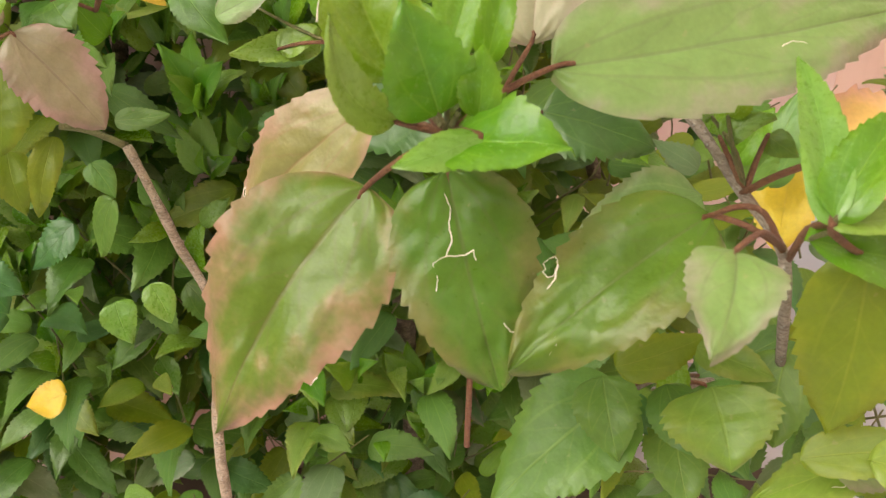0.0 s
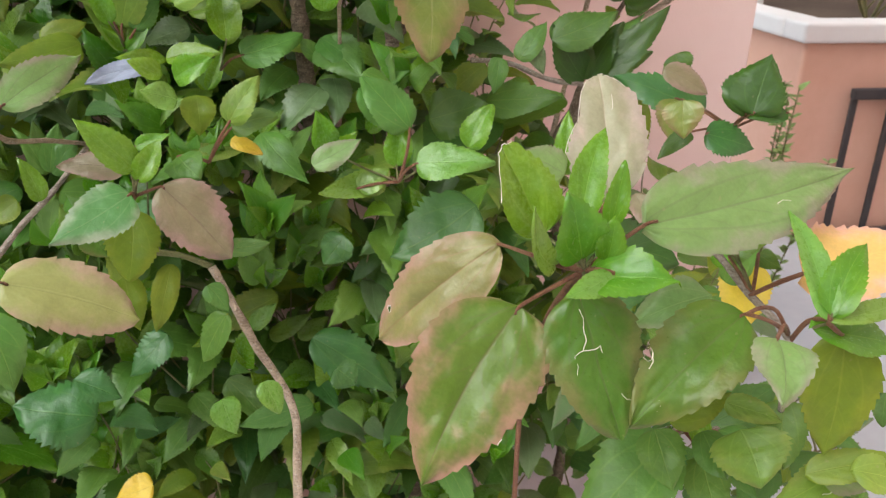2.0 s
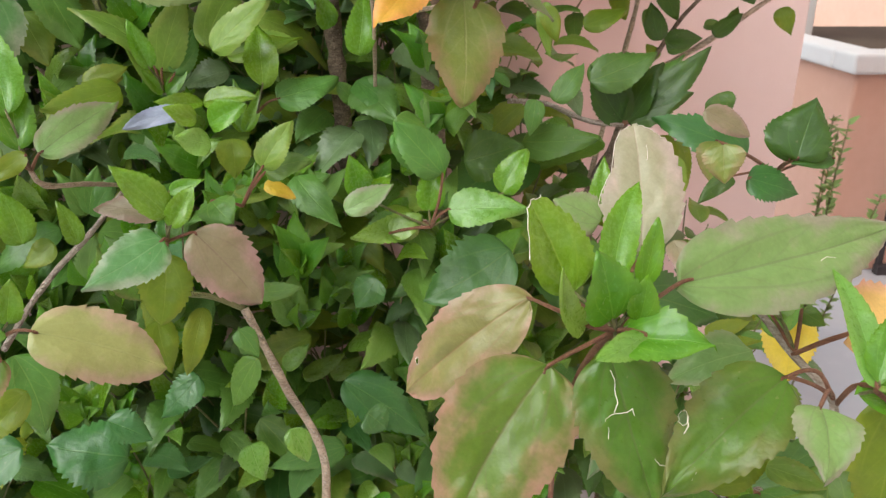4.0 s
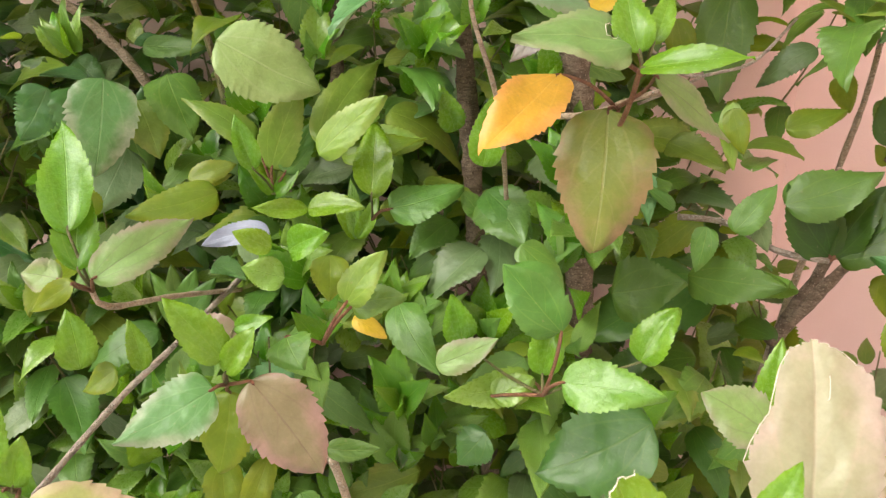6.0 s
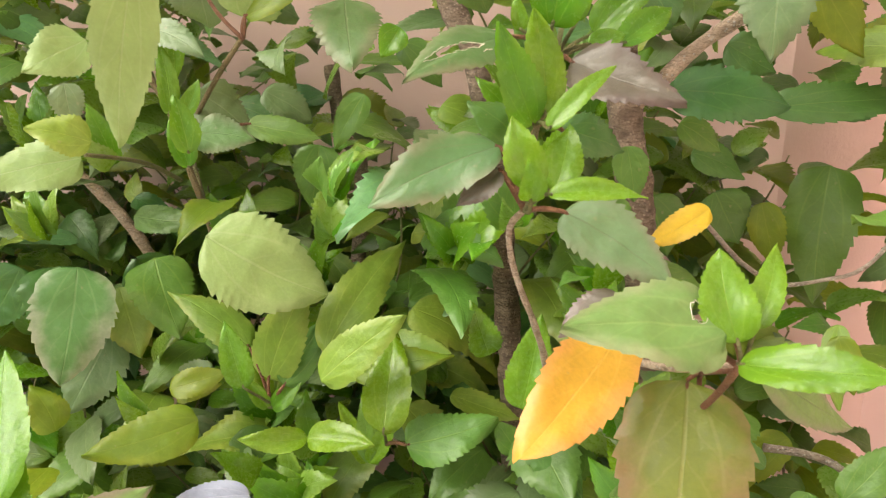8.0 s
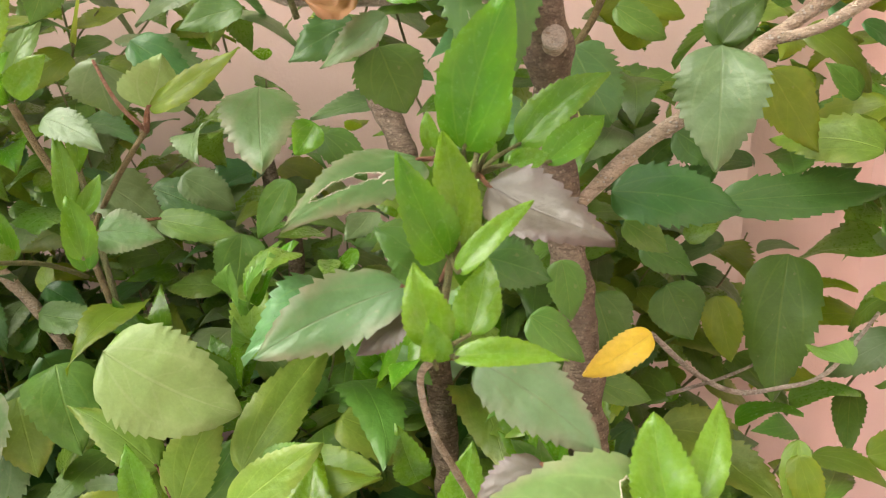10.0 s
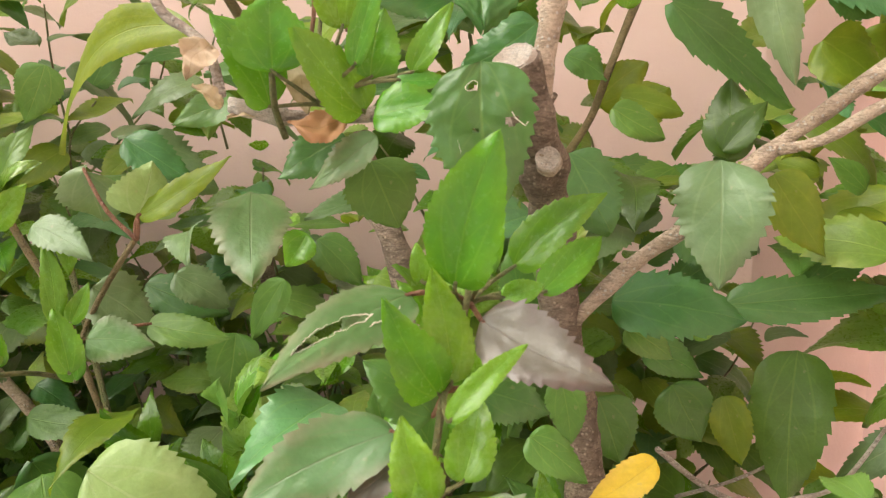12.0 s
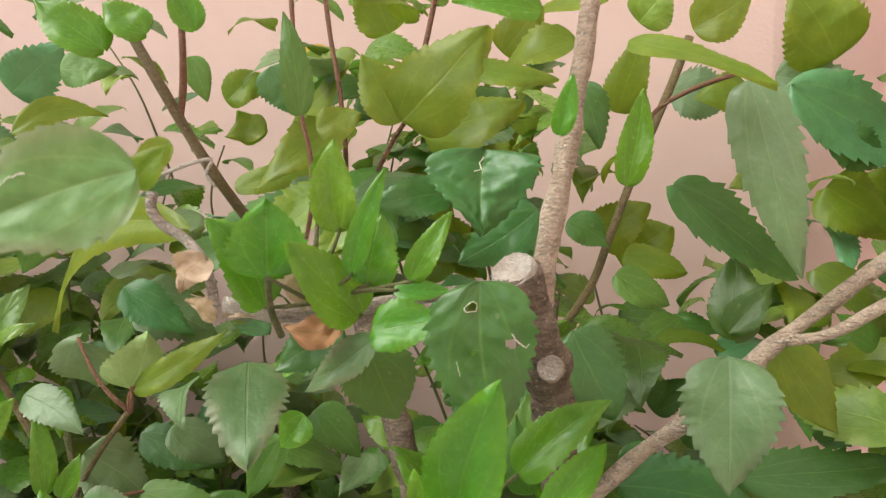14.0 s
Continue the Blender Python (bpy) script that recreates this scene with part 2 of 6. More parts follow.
BARK = {
    "bark": bark_material("brown_bark", (0.18, 0.125, 0.085), (0.37, 0.285, 0.21)),
    "barkp": bark_material("pale_bark", (0.55, 0.42, 0.30), (0.72, 0.58, 0.44)),
    "barkg": bark_material("grey_bark", (0.44, 0.36, 0.29), (0.60, 0.52, 0.44)),
    "green": bark_material("green_twig", (0.17, 0.19, 0.06), (0.27, 0.24, 0.10), 1.2, 0.5, 0.2),
    "ol": bark_material("olive_twig", (0.22, 0.17, 0.07), (0.30, 0.22, 0.10), 1.2, 0.5, 0.2),
    "red": bark_material("red_twig", (0.24, 0.10, 0.055), (0.36, 0.17, 0.09), 1.2, 0.45, 0.15),
    "cut": bark_material("cut_wood", (0.72, 0.61, 0.51), (0.85, 0.77, 0.68), 1.6, 0.85, 0.3),
}


def plaster(name, a, c):
    m, t, b = nodes_of(name)
    pos = t.nodes.new("ShaderNodeTexCoord").outputs["Object"]
    big = noise_node(t, pos, 2.2, 3.0)
    mid = noise_node(t, pos, 24.0, 4.0)
    fine = noise_node(t, pos, 260.0, 4.0, 0.6)
    col = mix_node(t, ramp_node(t, math_node(t, "ADD", math_node(t, "MULTIPLY", big, 0.7), math_node(t, "MULTIPLY", mid, 0.3)), 0.35, 0.65), a, c)
    link(t, col, b.inputs["Base Color"])
    b.inputs["Roughness"].default_value = 0.85
    link(t, bump_node(t, math_node(t, "ADD", fine, mid), 0.25, 0.002), b.inputs["Normal"])
    return m


PINK = plaster("pink_plaster", (0.70, 0.50, 0.455), (0.74, 0.55, 0.50))
PALE_PINK = plaster("pale_pink_plaster", (0.79, 0.605, 0.56), (0.82, 0.64, 0.60))
SALMON = plaster("salmon_plaster", (0.70, 0.42, 0.31), (0.75, 0.47, 0.36))
WHITE = plaster("white_paint", (0.78, 0.78, 0.77), (0.83, 0.83, 0.82))
PAVING = plaster("pale_paving", (0.46, 0.475, 0.51), (0.53, 0.545, 0.57))
SOIL = plaster("dark_soil", (0.055, 0.040, 0.028), (0.09, 0.065, 0.045))
DARK = plaster("dark_metal", (0.045, 0.042, 0.045), (0.07, 0.06, 0.06))
SCAR = plaster("dry_scar", (0.72, 0.66, 0.54), (0.80, 0.76, 0.66))

# ---- building blocks ----
def mesh_object(name, verts, faces, material, parent=None, label="", uvs=None, smooth=True):
    me = bpy.data.meshes.new(name)
    me.from_pydata(verts, [], faces)
    if uvs is not None:
        layer = me.uv_layers.new(name="UVMap")
        idx = np.empty(len(me.loops), dtype=np.int32)
        me.loops.foreach_get("vertex_index", idx)
        layer.data.foreach_set("uv", np.asarray(uvs, dtype=np.float32)[idx].ravel())
    me.polygons.foreach_set("use_smooth", [smooth] * len(me.polygons))
    me.materials.append(material)
    ob = new(name, me)
    if parent is not None:
        ob.parent = parent
    if label:
        tagged(ob, label)
    return ob


def box(name, lo, hi, material, parent=None, label="", bevel=0.004):
    bm = bmesh.new()
    bmesh.ops.create_cube(bm, size=1.0)
    size = [h - l for l, h in zip(lo, hi)]
    bmesh.ops.scale(bm, vec=size, verts=bm.verts)
    bmesh.ops.translate(bm, vec=[(h + l) / 2 for l, h in zip(lo, hi)], verts=bm.verts)
    if bevel:
        bmesh.ops.bevel(bm, geom=bm.edges[:], offset=bevel, segments=3, profile=0.5, affect="EDGES")
    me = bpy.data.meshes.new(name)
    bm.to_mesh(me)
    bm.free()
    me.materials.append(material)
    ob = new(name, me)
    if parent is not None:
        ob.parent = parent
    if label:
        tagged(ob, label)
    return ob


def tube(points, r0, r1, sides=8, knobs=0.0, fine=0):
    """Vertices and faces of a tapered, slightly knobbly tube along a smooth line through the points."""
    p = [Vector(q) for q in points]
    line = []
    for i in range(len(p) - 1):
        a, b, c, d = p[max(i - 1, 0)], p[i], p[i + 1], p[min(i + 2, len(p) - 1)]
        n = max(3, int((c - b).length / (fine or max(0.006, 1.2 * r0))))
        for s in range(n):
            k = s / n
            line.append(0.5 * ((2 * b) + (c - a) * k + (2 * a - 5 * b + 4 * c - d) * k * k + (3 * b - a - 3 * c + d) * k ** 3))
    line.append(p[-1])
    verts, faces = [], []
    up = Vector((0.3, 0.9, 0.2))
    for i, q in enumerate(line):
        w = (line[min(i + 1, len(line) - 1)] - line[max(i - 1, 0)]).normalized()
        x = up.cross(w).normalized()
        y = w.cross(x)
        f = i / (len(line) - 1)
        r = (r0 + (r1 - r0) * f) * (1 + knobs * noise.noise(q * 60))
        for s in range(sides):
            a = 2 * math.pi * s / sides
            rr = r * (1 + 0.5 * knobs * noise.noise(q * 90 + Vector((math.cos(a), math.sin(a), 0)) * 1.3))
            spot_at = q + x * (rr * math.cos(a)) + y * (rr * math.sin(a))
            if fine:
                rr *= 1 + 0.10 * noise.noise(spot_at * 170) + 0.09 * abs(noise.noise(spot_at * 420))
                spot_at = q + x * (rr * math.cos(a)) + y * (rr * math.sin(a))
            verts.append(spot_at)
    for i in range(len(line) - 1):
        for s in range(sides):
            a, b = i * sides + s, i * sides + (s + 1) % sides
            faces.append((a, b, b + sides, a + sides))
    faces.append(tuple(range(sides - 1, -1, -1)))
    faces.append(tuple(range(len(verts) - sides, len(verts))))
    return verts, faces


def blade(length, width, fold, curl, seed, rows=0, cols=(0.0, 0.3, 0.62, 0.88, 1.0), teeth=1.0, twist=0.0, bend=None, taper=1.0, crumple=0.0):
    """A sharply toothed, pointed oval leaf from (0, 0, 0) to (0, length, 0), its face up: vertices, faces, uvs."""
    rng = random.Random(seed)
    peak = rng.uniform(0.38, 0.50)
    drop = rng.uniform(0.86, 1.12) * taper
    wave, ph = rng.uniform(0.03, 0.09), rng.uniform(0, 6)
    tops = max((i / 200) ** peak * (1 - i / 200) ** drop for i in range(200))
    side = [-c for c in reversed(cols[1:])] + list(cols)
    verts, uvs, faces = [], [], []
    n = len(side)
    bend = rng.uniform(-0.05, 0.05) if bend is None else bend
    # uneven forward-pointing teeth: where each begins, its length, and its size and shift on either side
    cuts, at = [], rng.uniform(0.15, 0.26)
    while at < 0.93:
        step = rng.uniform(0.058, 0.105)
        if rows:
            at, step = round(at * rows) / rows, max(4, round(step * rows)) / rows
        step = min(step, 1 - at)
        cuts.append((at, step, {s: (rng.uniform(0.06, 0.15), rng.uniform(-0.22, 0.22)) for s in (-1, 1)}))
        at += step
    if rows:
        along = [i / rows for i in range(rows + 1)]
    else:
        first = cuts[0][0]
        along = [first * q for q in (0.0, 0.08, 0.22, 0.42, 0.7)]
        for at, step, _ in cuts:
            along += [at, at + 0.5 * step, at + 0.9 * step]
        along.append(1.0)
    for v in along:
        w = 0.5 * width * (max(v, 1e-4) ** peak * max(1 - v, 0) ** drop) / tops + 0.0003
        saw = next(((at, step, by) for at, step, by in cuts if at - 1e-6 <= v < at + step - 1e-6), None)
        for c in side:
            x, y = c * w, v * length
            if abs(c) > 0.99 and teeth > 0 and saw:
                at, step, by = saw
                amp, shift = by[1 if c > 0 else -1]
                k = (v - at) / step
                x += c * teeth * amp * 0.5 * width * (k - 0.5) * min(1.0, 2.4 * (1 - v))
                y += length * step * (0.07 * k + 0.25 * shift) * min(1.0, 6 * (1 - v))
            ripple = math.cos((v - abs(c) * 0.26) * 6.5 * 2 * math.pi + ph) * 0.005 * width * abs(c) * (1.3 - abs(c))
            z = abs(x) * math.tan(fold) + curl * length * 4 * v * (1 - v) + ripple
            z += wave * width * math.sin(v * 7 + ph + c * 1.5) * abs(c) + 0.03 * width * noise.noise(Vector((c * 2.2, v * 5, seed * 1.7))) + 0.012 * width * noise.noise(Vector((c * 5, v * 11, seed * 2.3)))
            z -= 0.5 * width * 0.22 * c * c * (1 if c > 0 else 0.8)
            if crumple:
                z += crumple * width * noise.noise(Vector((c * 1.6, v * 4, seed * 0.7)))
                x += 0.6 * crumple * width * noise.noise(Vector((c * 1.2, v * 3, seed * 0.7 + 9)))
            a = twist * v
            verts.append((x * math.cos(a) - z * math.sin(a) + bend * length * 4 * v * (1 - v), y, z * math.cos(a) + x * math.sin(a)))
            uvs.append((0.5 + 0.5 * c, v))
    for i in range(len(along) - 1):
        for j in range(n - 1):
            a = i * n + j
            faces.append((a, a + 1, a + n + 1, a + n))
    return verts, faces, uvs


def frame_of(base, tip, normal):
    y = (Vector(tip) - Vector(base)).normalized()
    x = y.cross(Vector(normal)).normalized()
    z = x.cross(y)
    m = Matrix((x, y, z)).transposed().to_4x4()
    m.translation = base
    return m

# ---- setting ----
WALL_Y = 1.02
tagged(box("ground", (-40, -40, -0.2), (40, 60, 0.0), PAVING, bevel=0), "pale grey smooth paving around the planting bed", "paving", kind="structure")
tagged(box("soil", (-2.5, 0.28, 0.0), (0.55, 1.0, 0.03), SOIL, bevel=0.01), "dark bare soil of the bed under the hedge", "soil", kind="structure")


def rounded_wall(name, x0, x1, y0, y1, z1, r, material, label):
    """A wall slab whose front right corner is rounded with radius r."""
    prof = [(x0, y1), (x0, y0), (x1 - r, y0)]
    prof += [(x1 - r + r * math.sin(a * math.pi / 24), y0 + r - r * math.cos(a * math.pi / 24)) for a in range(1, 13)]
    prof += [(x1, y1)]
    verts = [(x, y, 0.0) for x, y in prof] + [(x, y, z1) for x, y in prof]
    n = len(prof)
    faces = [(i, (i + 1) % n, (i + 1) % n + n, i + n) for i in range(n)] + [tuple(range(n - 1, -1, -1)), tuple(range(n, 2 * n))]
    ob = mesh_object(name, verts, faces, material, smooth=False)
    for p in ob.data.polygons:
        p.use_smooth = 2 <= p.index <= 14
    return tagged(ob, label, "wall", kind="structure")


rounded_wall("wall_pilaster", -3.2, 0.205, WALL_Y, WALL_Y + 0.55, 3.2, 0.14, PINK, "smooth pink plastered wall with a rounded corner")
tagged(box("wall_back", (0.17, WALL_Y + 0.30, 0.0), (0.665, WALL_Y + 0.56, 3.2), PALE_PINK), "smooth pale pink plastered wall behind the hedge", "wall", kind="structure")
# plain unseen walls added behind and beside the path to block low sky light
tagged(box("unseen_wall_front", (-6, -4.4, 0), (6, -4.2, 2.6), SALMON, bevel=0), "plain salmon wall added out of view to block low sky behind the path", "wall", kind="structure")
tagged(box("unseen_wall_west", (-6.2, -4.4, 0), (-6.0, 2.0, 2.6), SALMON, bevel=0), "plain salmon wall added out of view to block low sky on the left", "wall", kind="structure")
# stands out of view to keep right-hand light off the rounded corner
tagged(box("unseen_wall_side", (1.0, -4.2, 0), (1.2, 0.95, 4.2), PALE_PINK, bevel=0), "plain pale pink wall added out of view to dim light from the right", "wall", kind="structure")
tagged(box("unseen_wall_east", (3.5, -4.4, 0), (3.7, 7.0, 5.0), SALMON, bevel=0), "plain salmon wall added out of view to block east sky and bounce warm light", "wall", kind="structure")

# ---- the court beyond the wall's end ----
planter = tagged(new("garden_planter"), "salmon plastered planter box with a white coping", "planter")
planter.location = (1.42, 2.34, 0.0)
box("body", (0, 0, 0), (1.6, 1.2, 0.68), SALMON, planter, bevel=0.012)
box("coping", (-0.03, -0.03, 0.68), (1.63, 0.10, 0.745), WHITE, planter, "white painted coping", bevel=0.012)
box("coping", (-0.03, 0.10, 0.68), (0.10, 1.23, 0.745), WHITE, planter, "white painted coping", bevel=0.012)
box("soil_bed", (0.10, 0.10, 0.66), (1.58, 1.18, 0.70), SOIL, planter, "dark soil", bevel=0)
column = tagged(box("white_column", (1.43, 3.05, 0.70), (1.65, 3.27, 3.0), WHITE, bevel=0.01), "square white painted column rising from the planter", "column")
grille = tagged(new("metal_grille"), "dark metal grille in front of the planter", "grille")
grille.location = (1.60, 2.30, 0.0)
box("frame_rail", (0, -0.01, 0.50), (1.2, 0.02, 0.535), DARK, grille)
box("frame_rail", (0, -0.01, 0.0), (1.2, 0.02, 0.035), DARK, grille)
for i in range(9):
    box("upright", (0.14 * i, 0, 0.035), (0.14 * i + 0.022, 0.014, 0.50), DARK, grille, bevel=0.003)


def small_bush(name, place, height, spread, n, kind, label, leaves=26, leaf_size=0.04):
    """A loose little plant: thin stems with many small leaves."""
    e = tagged(new(name), label, "plant")
    e.location = place
    rng = random.Random(len(bpy.data.objects))
    vs, fs, us = [], [], []
    for s in range(n):
        top = Vector((rng.gauss(0, spread), rng.gauss(0, spread), height * rng.uniform(0.6, 1.0)))
        pts = [Vector((0, 0, 0)), top * 0.5 + Vector((rng.gauss(0, spread * 0.15), 0, 0.02)), top]
        v, f = tube(pts, 0.1 * leaf_size, 0.05 * leaf_size, 5)
        mesh_object("stem", v, f, BARK["green"], e)
        for i in range(leaves):
            k = rng.uniform(0.35, 1.0)
            at = pts[0].lerp(pts[1], 2 * k) if k < 0.5 else pts[1].lerp(pts[2], 2 * k - 1)
            a = rng.uniform(0, 6.28)
            size = rng.uniform(0.5, 1.0) * leaf_size
            way = Vector((math.cos(a), math.sin(a), rng.uniform(-0.1, 0.9))).normalized() * size
            v, f, uv = blade(size, size * 0.5, 0.2, 0.05, i, cols=(0.0, 1.0), teeth=0)
            m = frame_of(at, at + way, Vector((0, -0.4, 1)))
            off = len(vs)
            vs.extend(m @ Vector(q) for q in v)
            fs.extend(tuple(q + off for q in g) for g in f)
            us.extend(uv)
    tagged(mesh_object("foliage", vs, fs, LEAF[kind], e, uvs=us), kind="stuff")


small_bush("planter_plant", (1.82, 2.62, 0.69), 0.42, 0.16, 9, "g", "low green bushy plant growing in the planter")
small_bush("planter_plant", (2.22, 2.66, 0.69), 0.40, 0.16, 9, "gd", "low dark green bushy plant growing in the planter")
small_bush("planter_plant", (2.02, 2.95, 0.69), 0.55, 0.18, 9, "gd", "low dark green bushy plant growing in the planter")
small_bush("garden_sprig", (0.80, 1.42, 0.0), 0.75, 0.06, 6, "y1", "slender light green sprig standing by the wall", 70, 0.026)

# ---- the hedge: hibiscus shrubs with their stems and leaves ----
SHRUBS = []
for sx, sy in ((-0.36, 0.74), (-0.06, 0.66), (0.17, 0.70)):
    e = new("hibiscus_shrub")
    e.location = (sx, sy, 0.0)
    tagged(e, "leafy hibiscus shrub with toothed green and bronze leaves", "shrub", "hibiscus shrubs of the hedge")
    SHRUBS.append(e)
COUNT = {e.name: 0 for e in SHRUBS}


def shrub_at(x):
    return SHRUBS[0] if x < -0.20 else SHRUBS[1] if x < 0.07 else SHRUBS[2]


def child_of(ob, parent, m):
    ob.parent = parent
    ob.matrix_basis = Matrix.Translation(-parent.location) @ m


LEAF_WORDS = {"r": "bronze-pink blushed leaf", "rr": "pink and bronze ageing leaf", "yp": "pale yellow leaf blushed with pink", "ry": "yellow leaf blushed with bronze", "rp": "pale pinkish leaf", "p": "cream and pink faded leaf", "p1": "silvery green leaf close by",
              "o": "orange-yellow ageing leaf", "op": "peach and yellow ageing leaf", "oy": "yellow ageing leaf", "v": "brownish pink leaf", "vp": "mauve-grey leaf", "b": "bright green young leaf",
              "b1": "bright green young leaf", "dry": "curled brown dry leaf", "dryp": "withered straw-coloured leaf", "ol": "olive-green leaf", "y1": "lime-green leaf"}


GRID = {}
NEAR = []


def leaf(base, tip, width, kind, normal, stalk=None, fold=0.22, curl=0.04, owner=None, fine=False, bend=None, crumple=0.0, taper=0.95):
    n = len(bpy.data.meshes)
    length = (Vector(tip) - Vector(base)).length
    rng = random.Random(n)
    young = kind in ("b", "b1")
    v, f, uv = blade(length, width, fold + (0.16 if young else 0) + rng.uniform(-0.06, 0.1), curl * rng.uniform(0.4, 1.3), n, twist=rng.uniform(-0.25, 0.25), bend=bend, crumple=crumple, taper=taper, teeth=1.5 if kind in ("gv", "vp", "vg", "gs", "d", "db") else 0.9, **({"rows": 64, "cols": tuple(i / 16 for i in range(17))} if fine else {}))
    m = frame_of(base, tip, normal)
    ob = mesh_object("leaf", v, f, LEAF[kind], uvs=uv, label=LEAF_WORDS.get(kind, ""))
    owner = owner or shrub_at(base[0])
    if fine:
        ob["grid"] = len(GRID)
        GRID[len(GRID)] = v
    child_of(ob, owner, m)
    COUNT[owner.name] += 1
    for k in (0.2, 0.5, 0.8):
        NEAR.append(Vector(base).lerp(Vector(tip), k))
    if stalk is not None:
        inv = m.inverted()
        a, b = inv @ Vector(stalk), Vector((0, 0, 0))
        d = (b - a).length
        mid = (a + b) / 2 + Vector((0, 0, 0.12 * d))
        r = 0.0011 if young else 0.0014
        tv, tf = tube([a, mid, b, Vector((0, 0.05 * length, 4 * 0.05 * curl * length - r))], r, r * 0.6, 6)
        mesh_object("petiole", tv, tf, BARK["green" if young else "red"], ob)
    return ob


def spot(ob, u, v):
    """The point of a finely built leaf at u across (-1 to 1) and v along (0 to 1), in its own space."""
    co = ob["grid"]
    i, j = min(64, max(0, round(v * 64))), min(32, max(0, round((u + 1) * 16)))
    return Vector(GRID[co][i * 33 + j])


def scar(ob, marks, r=0.0005, rough=0.0005):
    """A dry, cream-coloured line along the blade."""
    line = []
    for (u0, v0), (u1, v1) in zip(marks, marks[1:]):
        for k in (0.0, 0.25, 0.5, 0.75):
            at = spot(ob, u0, v0).lerp(spot(ob, u1, v1), k)
            line.append(at + Vector((noise.noise(at * 900), noise.noise(at * 900 + Vector((5, 0, 0))), 0)) * rough + Vector((0, 0, r * 0.2)))
    line.append(spot(ob, *marks[-1]) + Vector((0, 0, r * 0.2)))
    tv, tf = tube(line, 0.34 * r, 0.22 * r, 5, 1.2)
    mesh_object("scar", tv, tf, SCAR, ob, "dry cream-coloured scar")


def hole(ob, u, v, ru, rv, ragged=0.35, rim=True):
    """A bitten hole with a dry rim."""
    me = ob.data
    bm = bmesh.new()
    bm.from_mesh(me)
    bm.verts.ensure_lookup_table()
    gone = []
    for f in bm.faces:
        i = f.verts[0].index
        a, b = (i % 33) / 16 - 1, (i // 33) / 64
        d = math.hypot((a + 0.03 - u) / ru, (b + 0.008 - v) / rv)
        if d < 1 + ragged * noise.noise(Vector((a * 9, b * 30, u))):
            gone.append(f)
    bmesh.ops.delete(bm, geom=gone, context="FACES_KEEP_BOUNDARY")
    bm.to_mesh(me)
    bm.free()
    if not rim:
        return
    n = 14
    ring = []
    for k in range(n + 1):
        a = 2 * math.pi * k / n
        w = 1.08 + 0.5 * ragged * noise.noise(Vector((math.cos(a) * 2, math.sin(a) * 2, u)))
        ring.append((max(-1, min(1, u + ru * w * math.cos(a))), v + rv * w * math.sin(a)))
    scar(ob, ring, 0.0004, 0.0001)


def bitten(ob, edge):
    """Take away what lies beyond a ragged line, given as (u, v) from one margin to the other, and dry its rim."""
    line = [(u + 0.03 * noise.noise(Vector((u * 7, v * 30, 1))), v) for u, v in edge]

    def limit(a):
        for (u0, v0), (u1, v1) in zip(line, line[1:]):
            if u0 <= a <= u1:
                k = (a - u0) / max(1e-6, u1 - u0)
                return v0 + (v1 - v0) * k + 0.012 * noise.noise(Vector((a * 14, v0 * 5, 2)))
        return 2.0

    bm = bmesh.new()
    bm.from_mesh(ob.data)
    gone = [f for f in bm.faces if (f.verts[0].index // 33) / 64 + 0.008 > limit((f.verts[0].index % 33) / 16 - 1 + 0.03)]
    bmesh.ops.delete(bm, geom=gone, context="FACES_KEEP_BOUNDARY")
    bm.to_mesh(ob.data)
    bm.free()
    us = [line[0][0] + (line[-1][0] - line[0][0]) * k / 20 for k in range(21)]
    scar(ob, [(max(-1, min(1, a)), limit(a)) for a in us if limit(a) < 1], 0.0006, 0.0002)


def tear(ob, v0, v1, u0, u1, half):
    """A long ragged slit along the blade with dry lips."""
    bm = bmesh.new()
    bm.from_mesh(ob.data)
    gone, lips = [], ([], [])

    def edge(b, s):
        k = (b - v0) / (v1 - v0)
        w = half * math.sin(math.pi * min(1, max(0, k))) ** 0.6 * (1 + 0.5 * noise.noise(Vector((b * 40, s * 5, 0))))
        return u0 + (u1 - u0) * k + 0.05 * noise.noise(Vector((b * 22, 3, 0))) + s * w

    for f in bm.faces:
        i = f.verts[0].index
        a, b = (i % 33) / 16 - 1 + 0.03, (i // 33) / 64 + 0.008
        if v0 < b < v1 and edge(b, -1) < a < edge(b, 1):
            gone.append(f)
    bmesh.ops.delete(bm, geom=gone, context="FACES_KEEP_BOUNDARY")
    bm.to_mesh(ob.data)
    bm.free()
    for s in (-1, 1):
        scar(ob, [(edge(v0 + (v1 - v0) * k / 16, s * 1.15), v0 + (v1 - v0) * k / 16) for k in range(17)], 0.00035)


def stem(points, r0, r1, kind):
    rough = r0 > 0.0045 and kind != "cut"
    v, f = tube([Vector(p) for p in points], r0, r1, 22 if rough else 16 if kind == "cut" else 8, 0.25 if "bark" in kind else 0.1, fine=0.0032 if rough else 0)
    if kind == "cut" and r0 > 0.004:
        # splintered rim of a broken or sawn end
        for i in range(len(v) - 16, len(v)):
            v[i] = v[i] + (v[i] - v[i - 16]).normalized() * (0.0022 * noise.noise(v[i] * 700) + 0.0006)
    big = r0 > 0.0085
    ob = mesh_object("trunk" if big else "branch" if r0 > 0.0035 else "twig", v, f, BARK[kind])
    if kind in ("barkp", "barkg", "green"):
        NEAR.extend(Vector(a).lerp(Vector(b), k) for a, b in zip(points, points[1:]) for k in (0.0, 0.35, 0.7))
    e = shrub_at(points[0][0])
    child_of(ob, e, Matrix.Identity(4))
    return ob


